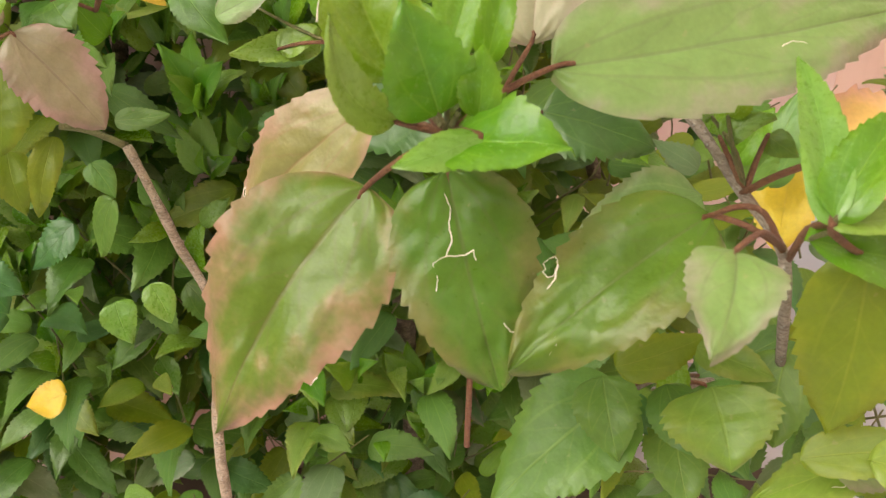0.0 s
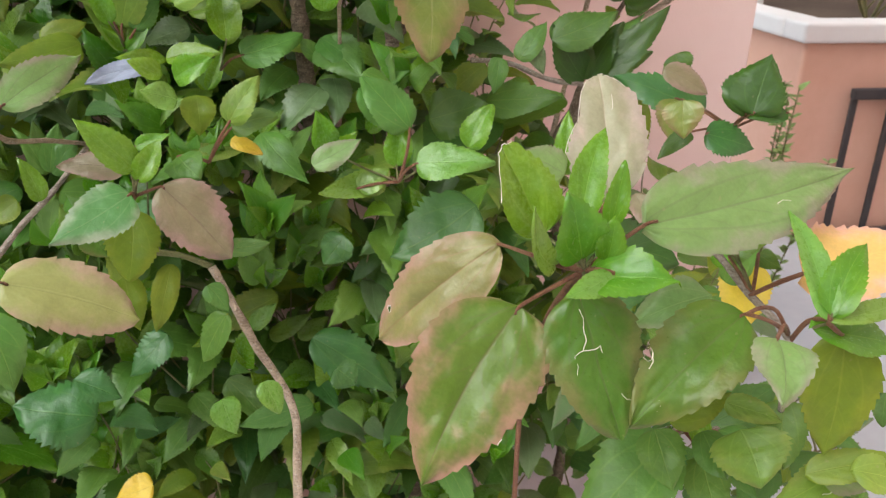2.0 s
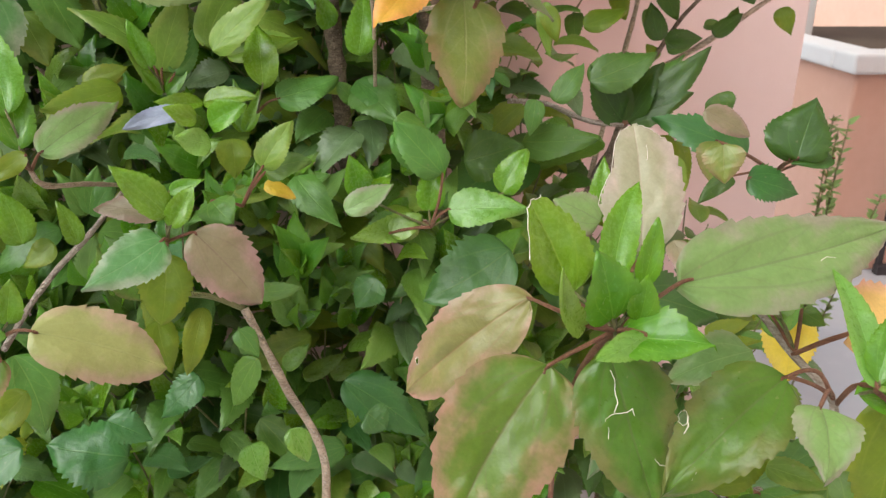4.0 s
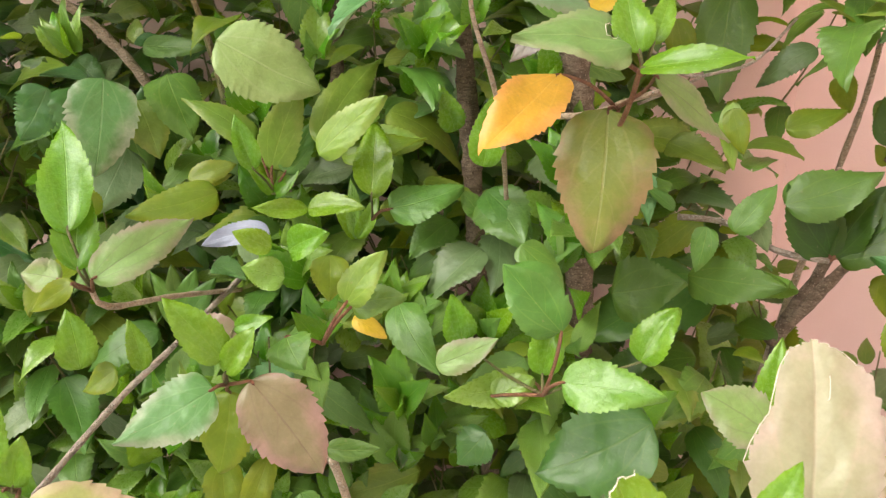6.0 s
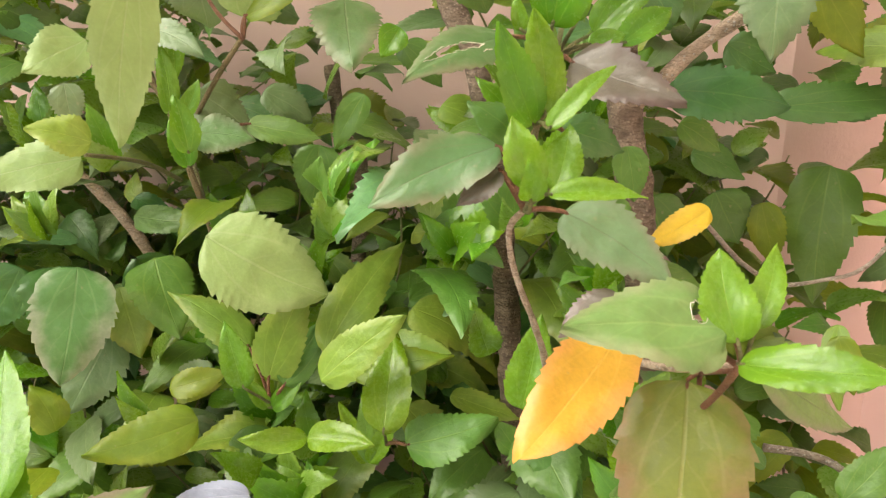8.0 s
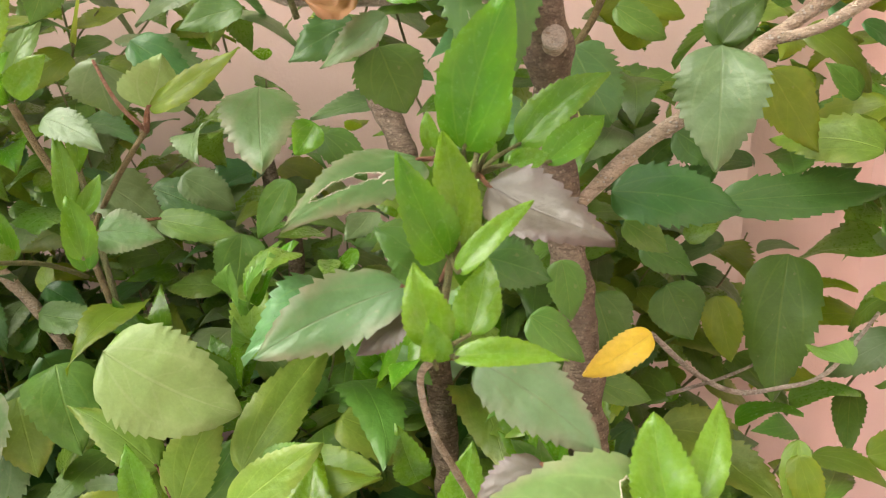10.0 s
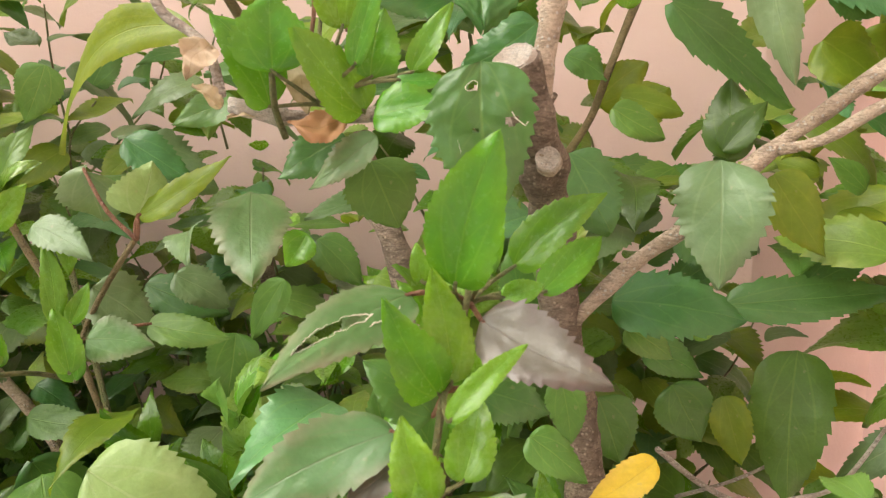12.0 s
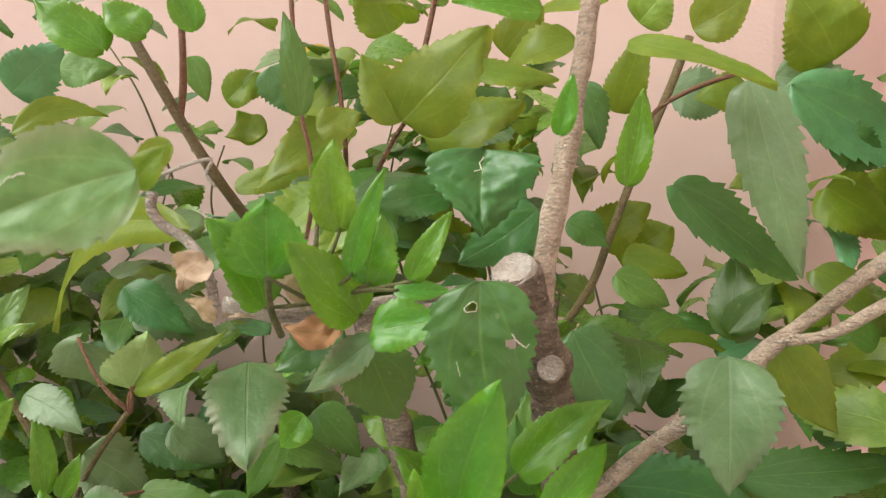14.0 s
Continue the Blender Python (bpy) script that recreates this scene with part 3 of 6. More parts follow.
def sawn_end(at, way, r):
    """The rough, slightly hollow face of a sawn limb with a frayed bark rim."""
    z = Vector(way).normalized()
    x = z.cross(Vector((0.2, 0.3, 0.9))).normalized()
    y = z.cross(x)
    rings, sides = (0.0, 0.25, 0.5, 0.75, 0.92, 1.0, 1.04), 28
    verts, faces = [], []
    for i, q in enumerate(rings):
        for s in range(sides):
            a = 2 * math.pi * s / sides
            p = Vector((math.cos(a), math.sin(a), 0.0))
            lift = 0.10 * noise.noise(p * (3 * q) + Vector((at[0] * 90, 0, 0))) + 0.16 * noise.noise(p * (9 * q)) * q
            lift += 0.12 if q == 0.92 else -0.05 if q == 1.0 else -0.5 if q > 1 else 0.0
            rr = r * q * (1 + 0.07 * noise.noise(p * 2.5 + Vector((0, 0, 7))))
            verts.append(Vector(at) + x * (rr * p.x) + y * (rr * p.y) + z * (r * lift))
    for i in range(len(rings) - 1):
        for s in range(sides):
            a, b = i * sides + s, i * sides + (s + 1) % sides
            faces.append((a, b, b + sides, a + sides))
    ob = mesh_object("sawn_end", verts, faces, BARK["cut"], label="pale rough sawn wood", smooth=False)
    child_of(ob, shrub_at(at[0]), Matrix.Identity(4))


stem([(-0.0195, 0.6890, -0.1050), (-0.0390, 0.6760, 0.5450), (-0.0585, 0.6500, 1.0000), (-0.0797, 0.6474, 1.1511), (-0.0842, 0.6341, 1.2032), (-0.0873, 0.5916, 1.2449), (-0.0913, 0.5874, 1.2576), (-0.0952, 0.5809, 1.2709)], 0.0105, 0.0097, "bark")
stem([(-0.0850, 0.5907, 1.2423), (-0.0857, 0.5922, 1.2555), (-0.0847, 0.5937, 1.2754), (-0.0787, 0.5993, 1.3083), (-0.0756, 0.6028, 1.3302), (-0.0710, 0.6113, 1.3617), (-0.0686, 0.6182, 1.3935)], 0.0049, 0.0038, "barkp")
stem([(-0.0780, 0.7280, -0.1050), (-0.1170, 0.7020, 0.5450), (-0.1482, 0.6760, 1.0390), (-0.1679, 0.6807, 1.1580), (-0.1908, 0.7007, 1.2026), (-0.2053, 0.7197, 1.2362)], 0.0104, 0.0072, "bark")
stem([(-0.3900, 0.7800, -0.1050), (-0.3380, 0.7540, 0.5450), (-0.2959, 0.8127, 1.0243), (-0.3193, 0.8329, 1.1065), (-0.3331, 0.8463, 1.1596)], 0.0085, 0.0059, "bark")
stem([(0.1560, 0.7800, -0.1050), (0.1690, 0.7280, 0.5450), (0.1194, 0.7229, 0.7871), (0.1542, 0.7571, 0.8657), (0.1816, 0.7823, 0.9224)], 0.0078, 0.0052, "bark")
stem([(-0.4390, 0.7646, 0.9379), (-0.4566, 0.7426, 1.0148), (-0.4944, 0.7353, 1.0653), (-0.5269, 0.7230, 1.0961), (-0.5683, 0.7242, 1.1319)], 0.0052, 0.0039, "barkp")
stem([(-0.3519, 0.6775, 0.9937), (-0.3527, 0.6786, 1.0199), (-0.3712, 0.6908, 1.0730), (-0.3996, 0.7070, 1.1465), (-0.4097, 0.7123, 1.1710)], 0.0025, 0.0021, "green")
stem([(-0.3761, 0.6732, 1.0875), (-0.3783, 0.6361, 1.1050), (-0.3805, 0.5835, 1.1174)], 0.0016, 0.0013, "green")
stem([(-0.2215, 0.5249, 0.7914), (-0.2109, 0.5173, 0.7720), (-0.1981, 0.5064, 0.7477), (-0.1860, 0.4956, 0.7260), (-0.1674, 0.4810, 0.6995), (-0.1572, 0.4647, 0.6743), (-0.1573, 0.4415, 0.6433), (-0.1572, 0.4260, 0.6150), (-0.1560, 0.4180, 0.5700), (-0.1540, 0.4220, 0.5000), (-0.1460, 0.4800, 0.3000), (-0.1200, 0.6600, 0.0100)], 0.0034, 0.0044, "barkp")
stem([(-0.2215, 0.5249, 0.7914), (-0.2454, 0.5255, 0.8025), (-0.2646, 0.5233, 0.8069)], 0.0028, 0.0024, "green")
stem([(-0.3522, 0.3923, 0.8314), (-0.3622, 0.4620, 0.8302), (-0.3517, 0.4952, 0.8450), (-0.3301, 0.5167, 0.8665), (-0.3220, 0.6199, 0.8814)], 0.0023, 0.0023, "barkg")
stem([(-0.3435, 0.4589, 0.9319), (-0.3395, 0.4674, 0.9183), (-0.3317, 0.5299, 0.9003), (-0.3221, 0.6162, 0.8720)], 0.0020, 0.0020, "barkp")
stem([(0.1012, 0.3227, 0.8890), (0.1064, 0.3049, 0.8827), (0.1176, 0.2824, 0.8672), (0.1210, 0.2582, 0.8625), (0.1230, 0.2459, 0.8520), (0.1429, 0.2695, 0.7831)], 0.0025, 0.0021, "barkg")
stem([(0.1189, 0.2445, 0.8636), (0.1100, 0.2449, 0.8782), (0.1003, 0.2441, 0.8812), (0.0917, 0.2433, 0.8782)], 0.0012, 0.0010, "red")
stem([(0.1162, 0.2828, 0.8680), (0.1243, 0.2733, 0.8796), (0.1372, 0.2689, 0.8876)], 0.0013, 0.0014, "red")
stem([(0.1231, 0.2481, 0.8566), (0.1186, 0.2304, 0.8795), (0.1171, 0.2137, 0.8897)], 0.0014, 0.0013, "red")
stem([(0.0014, 0.2454, 0.9080), (0.0079, 0.3203, 0.8389), (0.0169, 0.3984, 0.7312), (0.0155, 0.3954, 0.6332)], 0.0020, 0.0021, "red")
stem([(0.0869, 0.2976, 0.7592), (0.1092, 0.3118, 0.7581), (0.1299, 0.3195, 0.7451), (0.2152, 0.3967, 0.6967)], 0.0029, 0.0029, "barkg")
stem([(-0.0814, 0.5987, 1.0226), (-0.0527, 0.5663, 1.0309), (-0.0314, 0.5403, 1.0431), (-0.0121, 0.5402, 1.0497)], 0.0021, 0.0017, "barkp")
stem([(-0.0350, 0.5450, 1.0385), (-0.0363, 0.5288, 1.0323)], 0.0013, 0.0012, "red")
stem([(-0.0278, 0.4831, 1.0670), (-0.0325, 0.5160, 1.0384), (-0.0474, 0.5572, 0.9977)], 0.0016, 0.0014, "red")
stem([(-0.1150, 0.5171, 1.1153), (-0.1216, 0.5203, 1.1067), (-0.1209, 0.5237, 1.0925), (-0.1167, 0.5275, 1.0766), (-0.1118, 0.5436, 1.0547), (-0.1082, 0.5759, 1.0166), (-0.1083, 0.6364, 0.9307)], 0.0015, 0.0019, "barkp")
stem([(-0.1150, 0.5171, 1.1153), (-0.1158, 0.5345, 1.1305), (-0.1138, 0.5400, 1.1506), (-0.1087, 0.5468, 1.1731), (-0.1066, 0.5519, 1.1910)], 0.0016, 0.0013, "green")
stem([(-0.0306, 0.6520, 1.0860), (-0.0054, 0.6777, 1.0572), (0.0195, 0.6930, 1.0415), (0.0452, 0.6994, 1.0441), (0.0704, 0.7072, 1.0526), (0.1015, 0.7353, 1.0818)], 0.0016, 0.0012, "barkg")
stem([(-0.0123, 0.7599, 1.0084), (0.0226, 0.7581, 1.0247), (0.0511, 0.7678, 1.0380), (0.0758, 0.7771, 1.0531)], 0.0014, 0.0010, "barkg")
stem([(-0.0730, 0.6453, 1.1506), (-0.0578, 0.6453, 1.1681), (-0.0404, 0.6457, 1.1852), (-0.0200, 0.6467, 1.2005), (0.0045, 0.6500, 1.2265), (0.0309, 0.6587, 1.2475), (0.0572, 0.6673, 1.2672), (0.0764, 0.6737, 1.2820)], 0.0037, 0.0041, "barkp")
stem([(0.0161, 0.6513, 1.2343), (0.0331, 0.6467, 1.2391), (0.0523, 0.6471, 1.2516), (0.0664, 0.6456, 1.2592)], 0.0029, 0.0025, "barkp")
stem([(-0.0963, 0.6348, 1.2413), (-0.1212, 0.6307, 1.2544), (-0.1448, 0.6210, 1.2532), (-0.1650, 0.6106, 1.2503), (-0.1836, 0.5980, 1.2485), (-0.2001, 0.5889, 1.2497)], 0.0038, 0.0034, "barkg")
stem([(-0.2379, 0.5642, 1.3021), (-0.2381, 0.5632, 1.2954), (-0.2332, 0.5636, 1.2888), (-0.2244, 0.5649, 1.2832), (-0.2136, 0.5602, 1.2735), (-0.2072, 0.5559, 1.2576)], 0.0023, 0.0019, "barkg")
stem([(-0.2869, 0.5805, 1.4271), (-0.2724, 0.5862, 1.3925), (-0.2558, 0.5862, 1.3622), (-0.2463, 0.5864, 1.3458), (-0.2403, 0.5925, 1.3302), (-0.2316, 0.5989, 1.3115), (-0.2268, 0.6115, 1.2959), (-0.2215, 0.6304, 1.2762)], 0.0020, 0.0026, "ol")
stem([(-0.2415, 0.5925, 1.3326), (-0.2371, 0.5885, 1.3458), (-0.2344, 0.5846, 1.3630), (-0.2368, 0.5875, 1.3903), (-0.2419, 0.5898, 1.4177)], 0.0016, 0.0013, "red")
stem([(-0.2088, 0.6320, 1.4250), (-0.2015, 0.6216, 1.3831), (-0.1992, 0.6188, 1.3560), (-0.1955, 0.6166, 1.3326), (-0.1915, 0.6155, 1.3166), (-0.1905, 0.6130, 1.2944), (-0.1930, 0.6102, 1.2772)], 0.0011, 0.0010, "red")
stem([(-0.2171, 0.6948, 1.4582), (-0.2126, 0.6899, 1.4115), (-0.2081, 0.6869, 1.3794), (-0.2033, 0.6850, 1.3560), (-0.1991, 0.6819, 1.3239), (-0.2021, 0.6910, 1.2947)], 0.0014, 0.0013, "red")
stem([(-0.1475, 0.6932, 1.4244), (-0.1548, 0.6858, 1.3792), (-0.1636, 0.6787, 1.3397), (-0.1740, 0.6881, 1.3267), (-0.1862, 0.6966, 1.3097)], 0.0016, 0.0013, "red")
stem([(-0.0213, 0.7576, 1.3837), (-0.0299, 0.7525, 1.3590), (-0.0472, 0.7430, 1.3157), (-0.0629, 0.7339, 1.2723), (-0.0715, 0.7287, 1.2476), (-0.0847, 0.7229, 1.2259)], 0.0026, 0.0023, "ol")
stem([(-0.0562, 0.7401, 1.3095), (-0.0424, 0.7200, 1.3376), (-0.0247, 0.6986, 1.3484), (-0.0062, 0.6630, 1.3525)], 0.0013, 0.0012, "red")
stem([(-0.4224, 0.6720, 1.2033), (-0.4010, 0.6700, 1.1699), (-0.3762, 0.6681, 1.1332), (-0.3673, 0.6697, 1.0980), (-0.3564, 0.6716, 1.0618), (-0.3545, 0.6893, 1.0126)], 0.0025, 0.0022, "ol")
stem([(-0.3091, 0.6455, 1.1844), (-0.3343, 0.6551, 1.1581), (-0.3584, 0.6642, 1.1282), (-0.3669, 0.6654, 1.1099)], 0.0018, 0.0016, "ol")
stem([(0.0229, 0.6953, 0.9291), (0.0614, 0.6928, 0.9265), (0.0930, 0.6600, 0.9168), (0.1302, 0.6567, 0.9118)], 0.0029, 0.0023, "barkg")
stem([(0.0932, 0.7001, 0.7322), (0.1351, 0.7593, 0.8531), (0.1748, 0.8133, 0.9603), (0.1913, 0.8330, 1.0127), (0.2014, 0.8507, 1.0593)], 0.0034, 0.0026, "barkp")
stem([(0.2151, 0.8050, 0.9427), (0.2608, 0.7880, 0.9752), (0.3343, 0.8028, 1.0203), (0.3648, 0.8082, 1.0373)], 0.0034, 0.0026, "barkp")
stem([(0.2183, 0.8358, 0.9505), (0.2511, 0.8509, 0.9925), (0.2837, 0.8613, 1.0224)], 0.0029, 0.0023, "bark")
stem([(0.1085, 0.7056, 0.8179), (0.1350, 0.7200, 0.8450), (0.1703, 0.7392, 0.8811), (0.2256, 0.7858, 0.9050)], 0.0052, 0.0039, "bark")
sawn_end((-0.0954, 0.5800, 1.2716), (-0.30, -0.62, 0.72), 0.0092)
stem([(-0.0823, 0.5957, 1.2309), (-0.0819, 0.5871, 1.2330)], 0.0054, 0.0049, "barkp")
sawn_end((-0.0819, 0.5869, 1.2331), (0.05, -0.95, 0.25), 0.0050)
stem([(-0.1953, 0.5889, 1.2403), (-0.1968, 0.5821, 1.2530), (-0.1945, 0.5750, 1.2675)], 0.0016, 0.0014, "green")
stem([(-0.0833, 0.5961, 1.2545), (-0.0800, 0.5926, 1.2584)], 0.0019, 0.0014, "bark")
stem([(-0.1966, 0.5924, 1.2489), (-0.2065, 0.5864, 1.2518), (-0.2168, 0.5817, 1.2545)], 0.0046, 0.0034, "cut")
stem([(-0.2024, 0.5885, 1.2502), (-0.2098, 0.5827, 1.2498), (-0.2143, 0.5792, 1.2518)], 0.0016, 0.0006, "cut")
stem([(-0.2518, 0.5897, 1.3079), (-0.2385, 0.5880, 1.3123), (-0.2265, 0.5911, 1.3153), (-0.2287, 0.5898, 1.3087), (-0.2244, 0.5901, 1.3035)], 0.0010, 0.0006, "cut")

a1 = leaf((-0.0269, 0.2553, 0.8834), (-0.0819, 0.2196, 0.8022), 0.0651, "r", (-0.24, -0.82, 0.51), stalk=(0.0014, 0.2449, 0.9070), curl=.05, fine=True, taper=0.85)
a2 = leaf((0.0013, 0.2478, 0.8927), (0.0196, 0.2154, 0.8249), 0.0500, "gr", (0.02, -0.89, 0.45), stalk=(0.0014, 0.2449, 0.9070), fine=True, taper=0.80)
a3 = leaf((0.0911, 0.2436, 0.8782), (0.0214, 0.2110, 0.8369), 0.0473, "gr", (-0.19, -0.57, 0.80), stalk=(0.1190, 0.2450, 0.8647), fine=True, taper=0.85)
a4 = leaf((0.0364, 0.2576, 0.9254), (0.1802, 0.3051, 0.9361), 0.0515, "rp", (0.17, -0.59, 0.79), stalk=(0.0014, 0.2449, 0.9070), fine=True, taper=1.15)
a5 = leaf((-0.0280, 0.3080, 0.8958), (-0.0965, 0.3254, 0.8276), 0.0455, "rr", (-0.59, -0.68, 0.44), stalk=(0.0014, 0.2449, 0.9070), curl=.1, fine=True, taper=0.70)
a6 = leaf((0.0346, 0.3101, 0.9203), (0.0371, 0.3627, 0.9910), 0.0483, "p", (-0.16, -0.81, 0.56), stalk=(0.0168, 0.3105, 0.8804), fine=True, taper=0.60)
a7 = leaf((-0.0157, 0.2611, 0.9205), (-0.0400, 0.2808, 0.9691), 0.0348, "b", (0.14, -0.84, 0.53), stalk=(0.0014, 0.2449, 0.9070), fine=True)
leaf((-0.0012, 0.2415, 0.9145), (-0.0117, 0.2371, 0.9508), 0.0295, "b1", (0.26, -0.97, -0.01), stalk=(0.0014, 0.2449, 0.9070))
leaf((0.0018, 0.2547, 0.9270), (0.0224, 0.2914, 0.9669), 0.0182, "b", (-0.11, -0.71, 0.70), stalk=(0.0014, 0.2449, 0.9070))
leaf((0.0135, 0.2469, 0.9296), (0.0200, 0.2533, 0.9611), 0.0116, "b1", (-0.18, -0.94, 0.28), stalk=(0.0014, 0.2449, 0.9070))
leaf((0.0002, 0.2385, 0.9049), (0.0366, 0.2127, 0.9151), 0.0299, "b1", (-0.41, -0.39, 0.82), stalk=(0.0014, 0.2449, 0.9070), fold=.3)
leaf((0.0109, 0.2402, 0.9137), (0.0120, 0.2372, 0.9381), 0.0140, "b1", (-0.26, -0.96, -0.10), stalk=(0.0014, 0.2449, 0.9070))
leaf((-0.0162, 0.2775, 0.9123), (-0.0180, 0.2921, 0.9427), 0.0177, "b0", (-0.04, -0.90, 0.43), stalk=(0.0014, 0.2449, 0.9070))
leaf((-0.0147, 0.2385, 0.9135), (-0.0312, 0.2236, 0.9498), 0.0142, "b0", (0.53, -0.79, 0.31), stalk=(0.0014, 0.2449, 0.9070), fold=.5, bend=-.2)
leaf((0.0120, 0.2317, 0.9113), (-0.0152, 0.2174, 0.9073), 0.0133, "b0", (0.17, -0.56, 0.81), stalk=(0.0014, 0.2449, 0.9070), fold=.1)
leaf((0.0436, 0.3380, 0.8818), (0.0932, 0.3281, 0.8686), 0.0373, "d", (0.03, -0.75, 0.67), stalk=(0.0168, 0.3105, 0.8804))
leaf((0.1158, 0.3238, 0.8479), (0.0601, 0.3145, 0.8348), 0.0335, "gp", (-0.08, -0.61, 0.79))
leaf((0.0853, 0.2036, 0.8865), (0.0690, 0.1660, 0.8758), 0.0275, "rp", (-0.19, -0.22, 0.96), stalk=(0.1190, 0.2450, 0.8647), fine=True)
leaf((0.1372, 0.2689, 0.8876), (0.2098, 0.2760, 0.8987), 0.0525, "op", (-0.06, -0.60, 0.79), stalk=(0.1176, 0.2829, 0.8685))
leaf((0.1138, 0.2084, 0.8930), (0.1197, 0.2670, 0.9265), 0.0146, "b0", (-0.34, -0.44, 0.83), stalk=(0.1158, 0.2106, 0.8890), fold=.6)
leaf((0.1150, 0.2089, 0.8944), (0.1436, 0.2337, 0.9208), 0.0199, "b1", (-0.29, -0.52, 0.80), stalk=(0.1158, 0.2106, 0.8890))
leaf((0.1138, 0.2082, 0.8926), (0.1653, 0.2204, 0.8961), 0.0112, "b0", (0.06, -0.52, 0.85), stalk=(0.1158, 0.2106, 0.8890))
leaf((0.1150, 0.2200, 0.8817), (0.1705, 0.2225, 0.8669), 0.0242, "b1", (0.23, -0.62, 0.75), stalk=(0.1158, 0.2106, 0.8890))
leaf((0.1389, 0.2270, 0.8714), (0.1391, 0.2218, 0.7998), 0.0392, "ol", (-0.26, -0.96, 0.06), stalk=(0.1158, 0.2106, 0.8890))
leaf((0.0826, 0.2873, 0.7675), (0.0196, 0.2605, 0.7191), 0.0524, "g", (-0.29, -0.62, 0.73), stalk=(0.1037, 0.3105, 0.7557))
leaf((0.0882, 0.2976, 0.7592), (0.0802, 0.2801, 0.7277), 0.0253, "d", (-0.27, -0.81, 0.52), stalk=(0.1037, 0.3105, 0.7557))
leaf((0.1096, 0.2917, 0.7487), (0.1122, 0.2611, 0.7202), 0.0316, "g", (-0.19, -0.68, 0.71), stalk=(0.1037, 0.3105, 0.7557))
leaf((0.1271, 0.3092, 0.7533), (0.1442, 0.2771, 0.7223), 0.0413, "g", (-0.14, -0.73, 0.67), stalk=(0.1037, 0.3105, 0.7557))
leaf((0.1326, 0.3319, 0.7407), (0.1806, 0.3333, 0.7700), 0.0328, "gd", (-0.41, -0.57, 0.71), stalk=(0.1037, 0.3105, 0.7557))
leaf((0.2038, 0.3790, 0.7184), (0.2271, 0.3435, 0.6812), 0.0368, "d", (-0.18, -0.77, 0.62))
a29 = leaf((0.1854, 0.2552, 0.7632), (0.1232, 0.2342, 0.7522), 0.0262, "y", (-0.03, -0.40, 0.92), fine=True)
leaf((0.1576, 0.2443, 0.7703), (0.1875, 0.2376, 0.7582), 0.0216, "rp", (0.15, -0.66, 0.74))
leaf((0.1082, 0.3040, 0.7708), (0.1071, 0.2817, 0.7574), 0.0158, "b", (-0.20, -0.50, 0.84), stalk=(0.1037, 0.3105, 0.7557))
leaf((0.1450, 0.4089, 0.8528), (0.1385, 0.4007, 0.8916), 0.0153, "oy", (-0.21, -0.95, -0.24))
leaf((0.2152, 0.4576, 0.8066), (0.2010, 0.4200, 0.7656), 0.0414, "oy", (-0.31, -0.65, 0.70))
leaf((0.0731, 0.2714, 0.7925), (0.1138, 0.2784, 0.8050), 0.0198, "ol", (-0.15, -0.57, 0.81))
leaf((0.1385, 0.3932, 0.8513), (0.1185, 0.3892, 0.8709), 0.0139, "b", (0.40, -0.89, 0.22))
leaf((0.1474, 0.4048, 0.8453), (0.1499, 0.4010, 0.8921), 0.0177, "b", (-0.41, -0.91, -0.05))
leaf((0.1565, 0.3974, 0.8321), (0.1724, 0.3996, 0.8629), 0.0182, "b", (-0.52, -0.79, 0.32))
leaf((0.1626, 0.3915, 0.8215), (0.1768, 0.3918, 0.8487), 0.0182, "g", (-0.57, -0.76, 0.30))
leaf((0.1145, 0.4616, 0.8675), (0.1161, 0.4363, 0.8486), 0.0180, "v", (-0.21, -0.59, 0.78))
leaf((0.1906, 0.4271, 0.8052), (0.2104, 0.4544, 0.8544), 0.0265, "g", (-0.36, -0.75, 0.56))
leaf((0.2097, 0.4760, 0.9253), (0.2278, 0.4941, 0.9663), 0.0426, "dk", (-0.39, -0.77, 0.51), stalk=(0.2260, 0.5359, 0.8972))
leaf((0.1654, 0.5101, 0.9295), (0.1648, 0.4966, 0.9009), 0.0324, "ry", (-0.29, -0.86, 0.41), stalk=(0.2260, 0.5359, 0.8972))
leaf((0.1303, 0.6580, 0.9153), (0.0932, 0.6530, 0.9707), 0.0338, "dk", (0.18, -0.98, 0.03), stalk=(0.1302, 0.6567, 0.9118))
leaf((0.1356, 0.6584, 0.9168), (0.2081, 0.6552, 0.9873), 0.0339, "dk", (-0.45, -0.78, 0.43), stalk=(0.1302, 0.6567, 0.9118))
leaf((0.1329, 0.6576, 0.9143), (0.1664, 0.6643, 0.9710), 0.0312, "dk", (-0.42, -0.84, 0.35), stalk=(0.1302, 0.6567, 0.9118))
leaf((0.2339, 0.6044, 0.8948), (0.1506, 0.6332, 0.9250), 0.0443, "d", (-0.10, -0.84, 0.54))
leaf((0.1779, 0.5825, 0.9410), (0.2181, 0.5727, 0.9195), 0.0233, "v", (0.02, -0.90, 0.44))
leaf((0.1608, 0.5937, 0.8961), (0.1651, 0.5786, 0.8576), 0.0199, "ol", (-0.27, -0.91, 0.32))
leaf((0.1951, 0.5851, 0.9132), (0.1882, 0.5716, 0.8777), 0.0365, "ry", (-0.38, -0.84, 0.39), stalk=(0.2260, 0.5359, 0.8972))
leaf((0.1907, 0.5106, 0.9007), (0.2324, 0.5043, 0.8883), 0.0311, "d", (0.04, -0.83, 0.56), stalk=(0.2260, 0.5359, 0.8972))
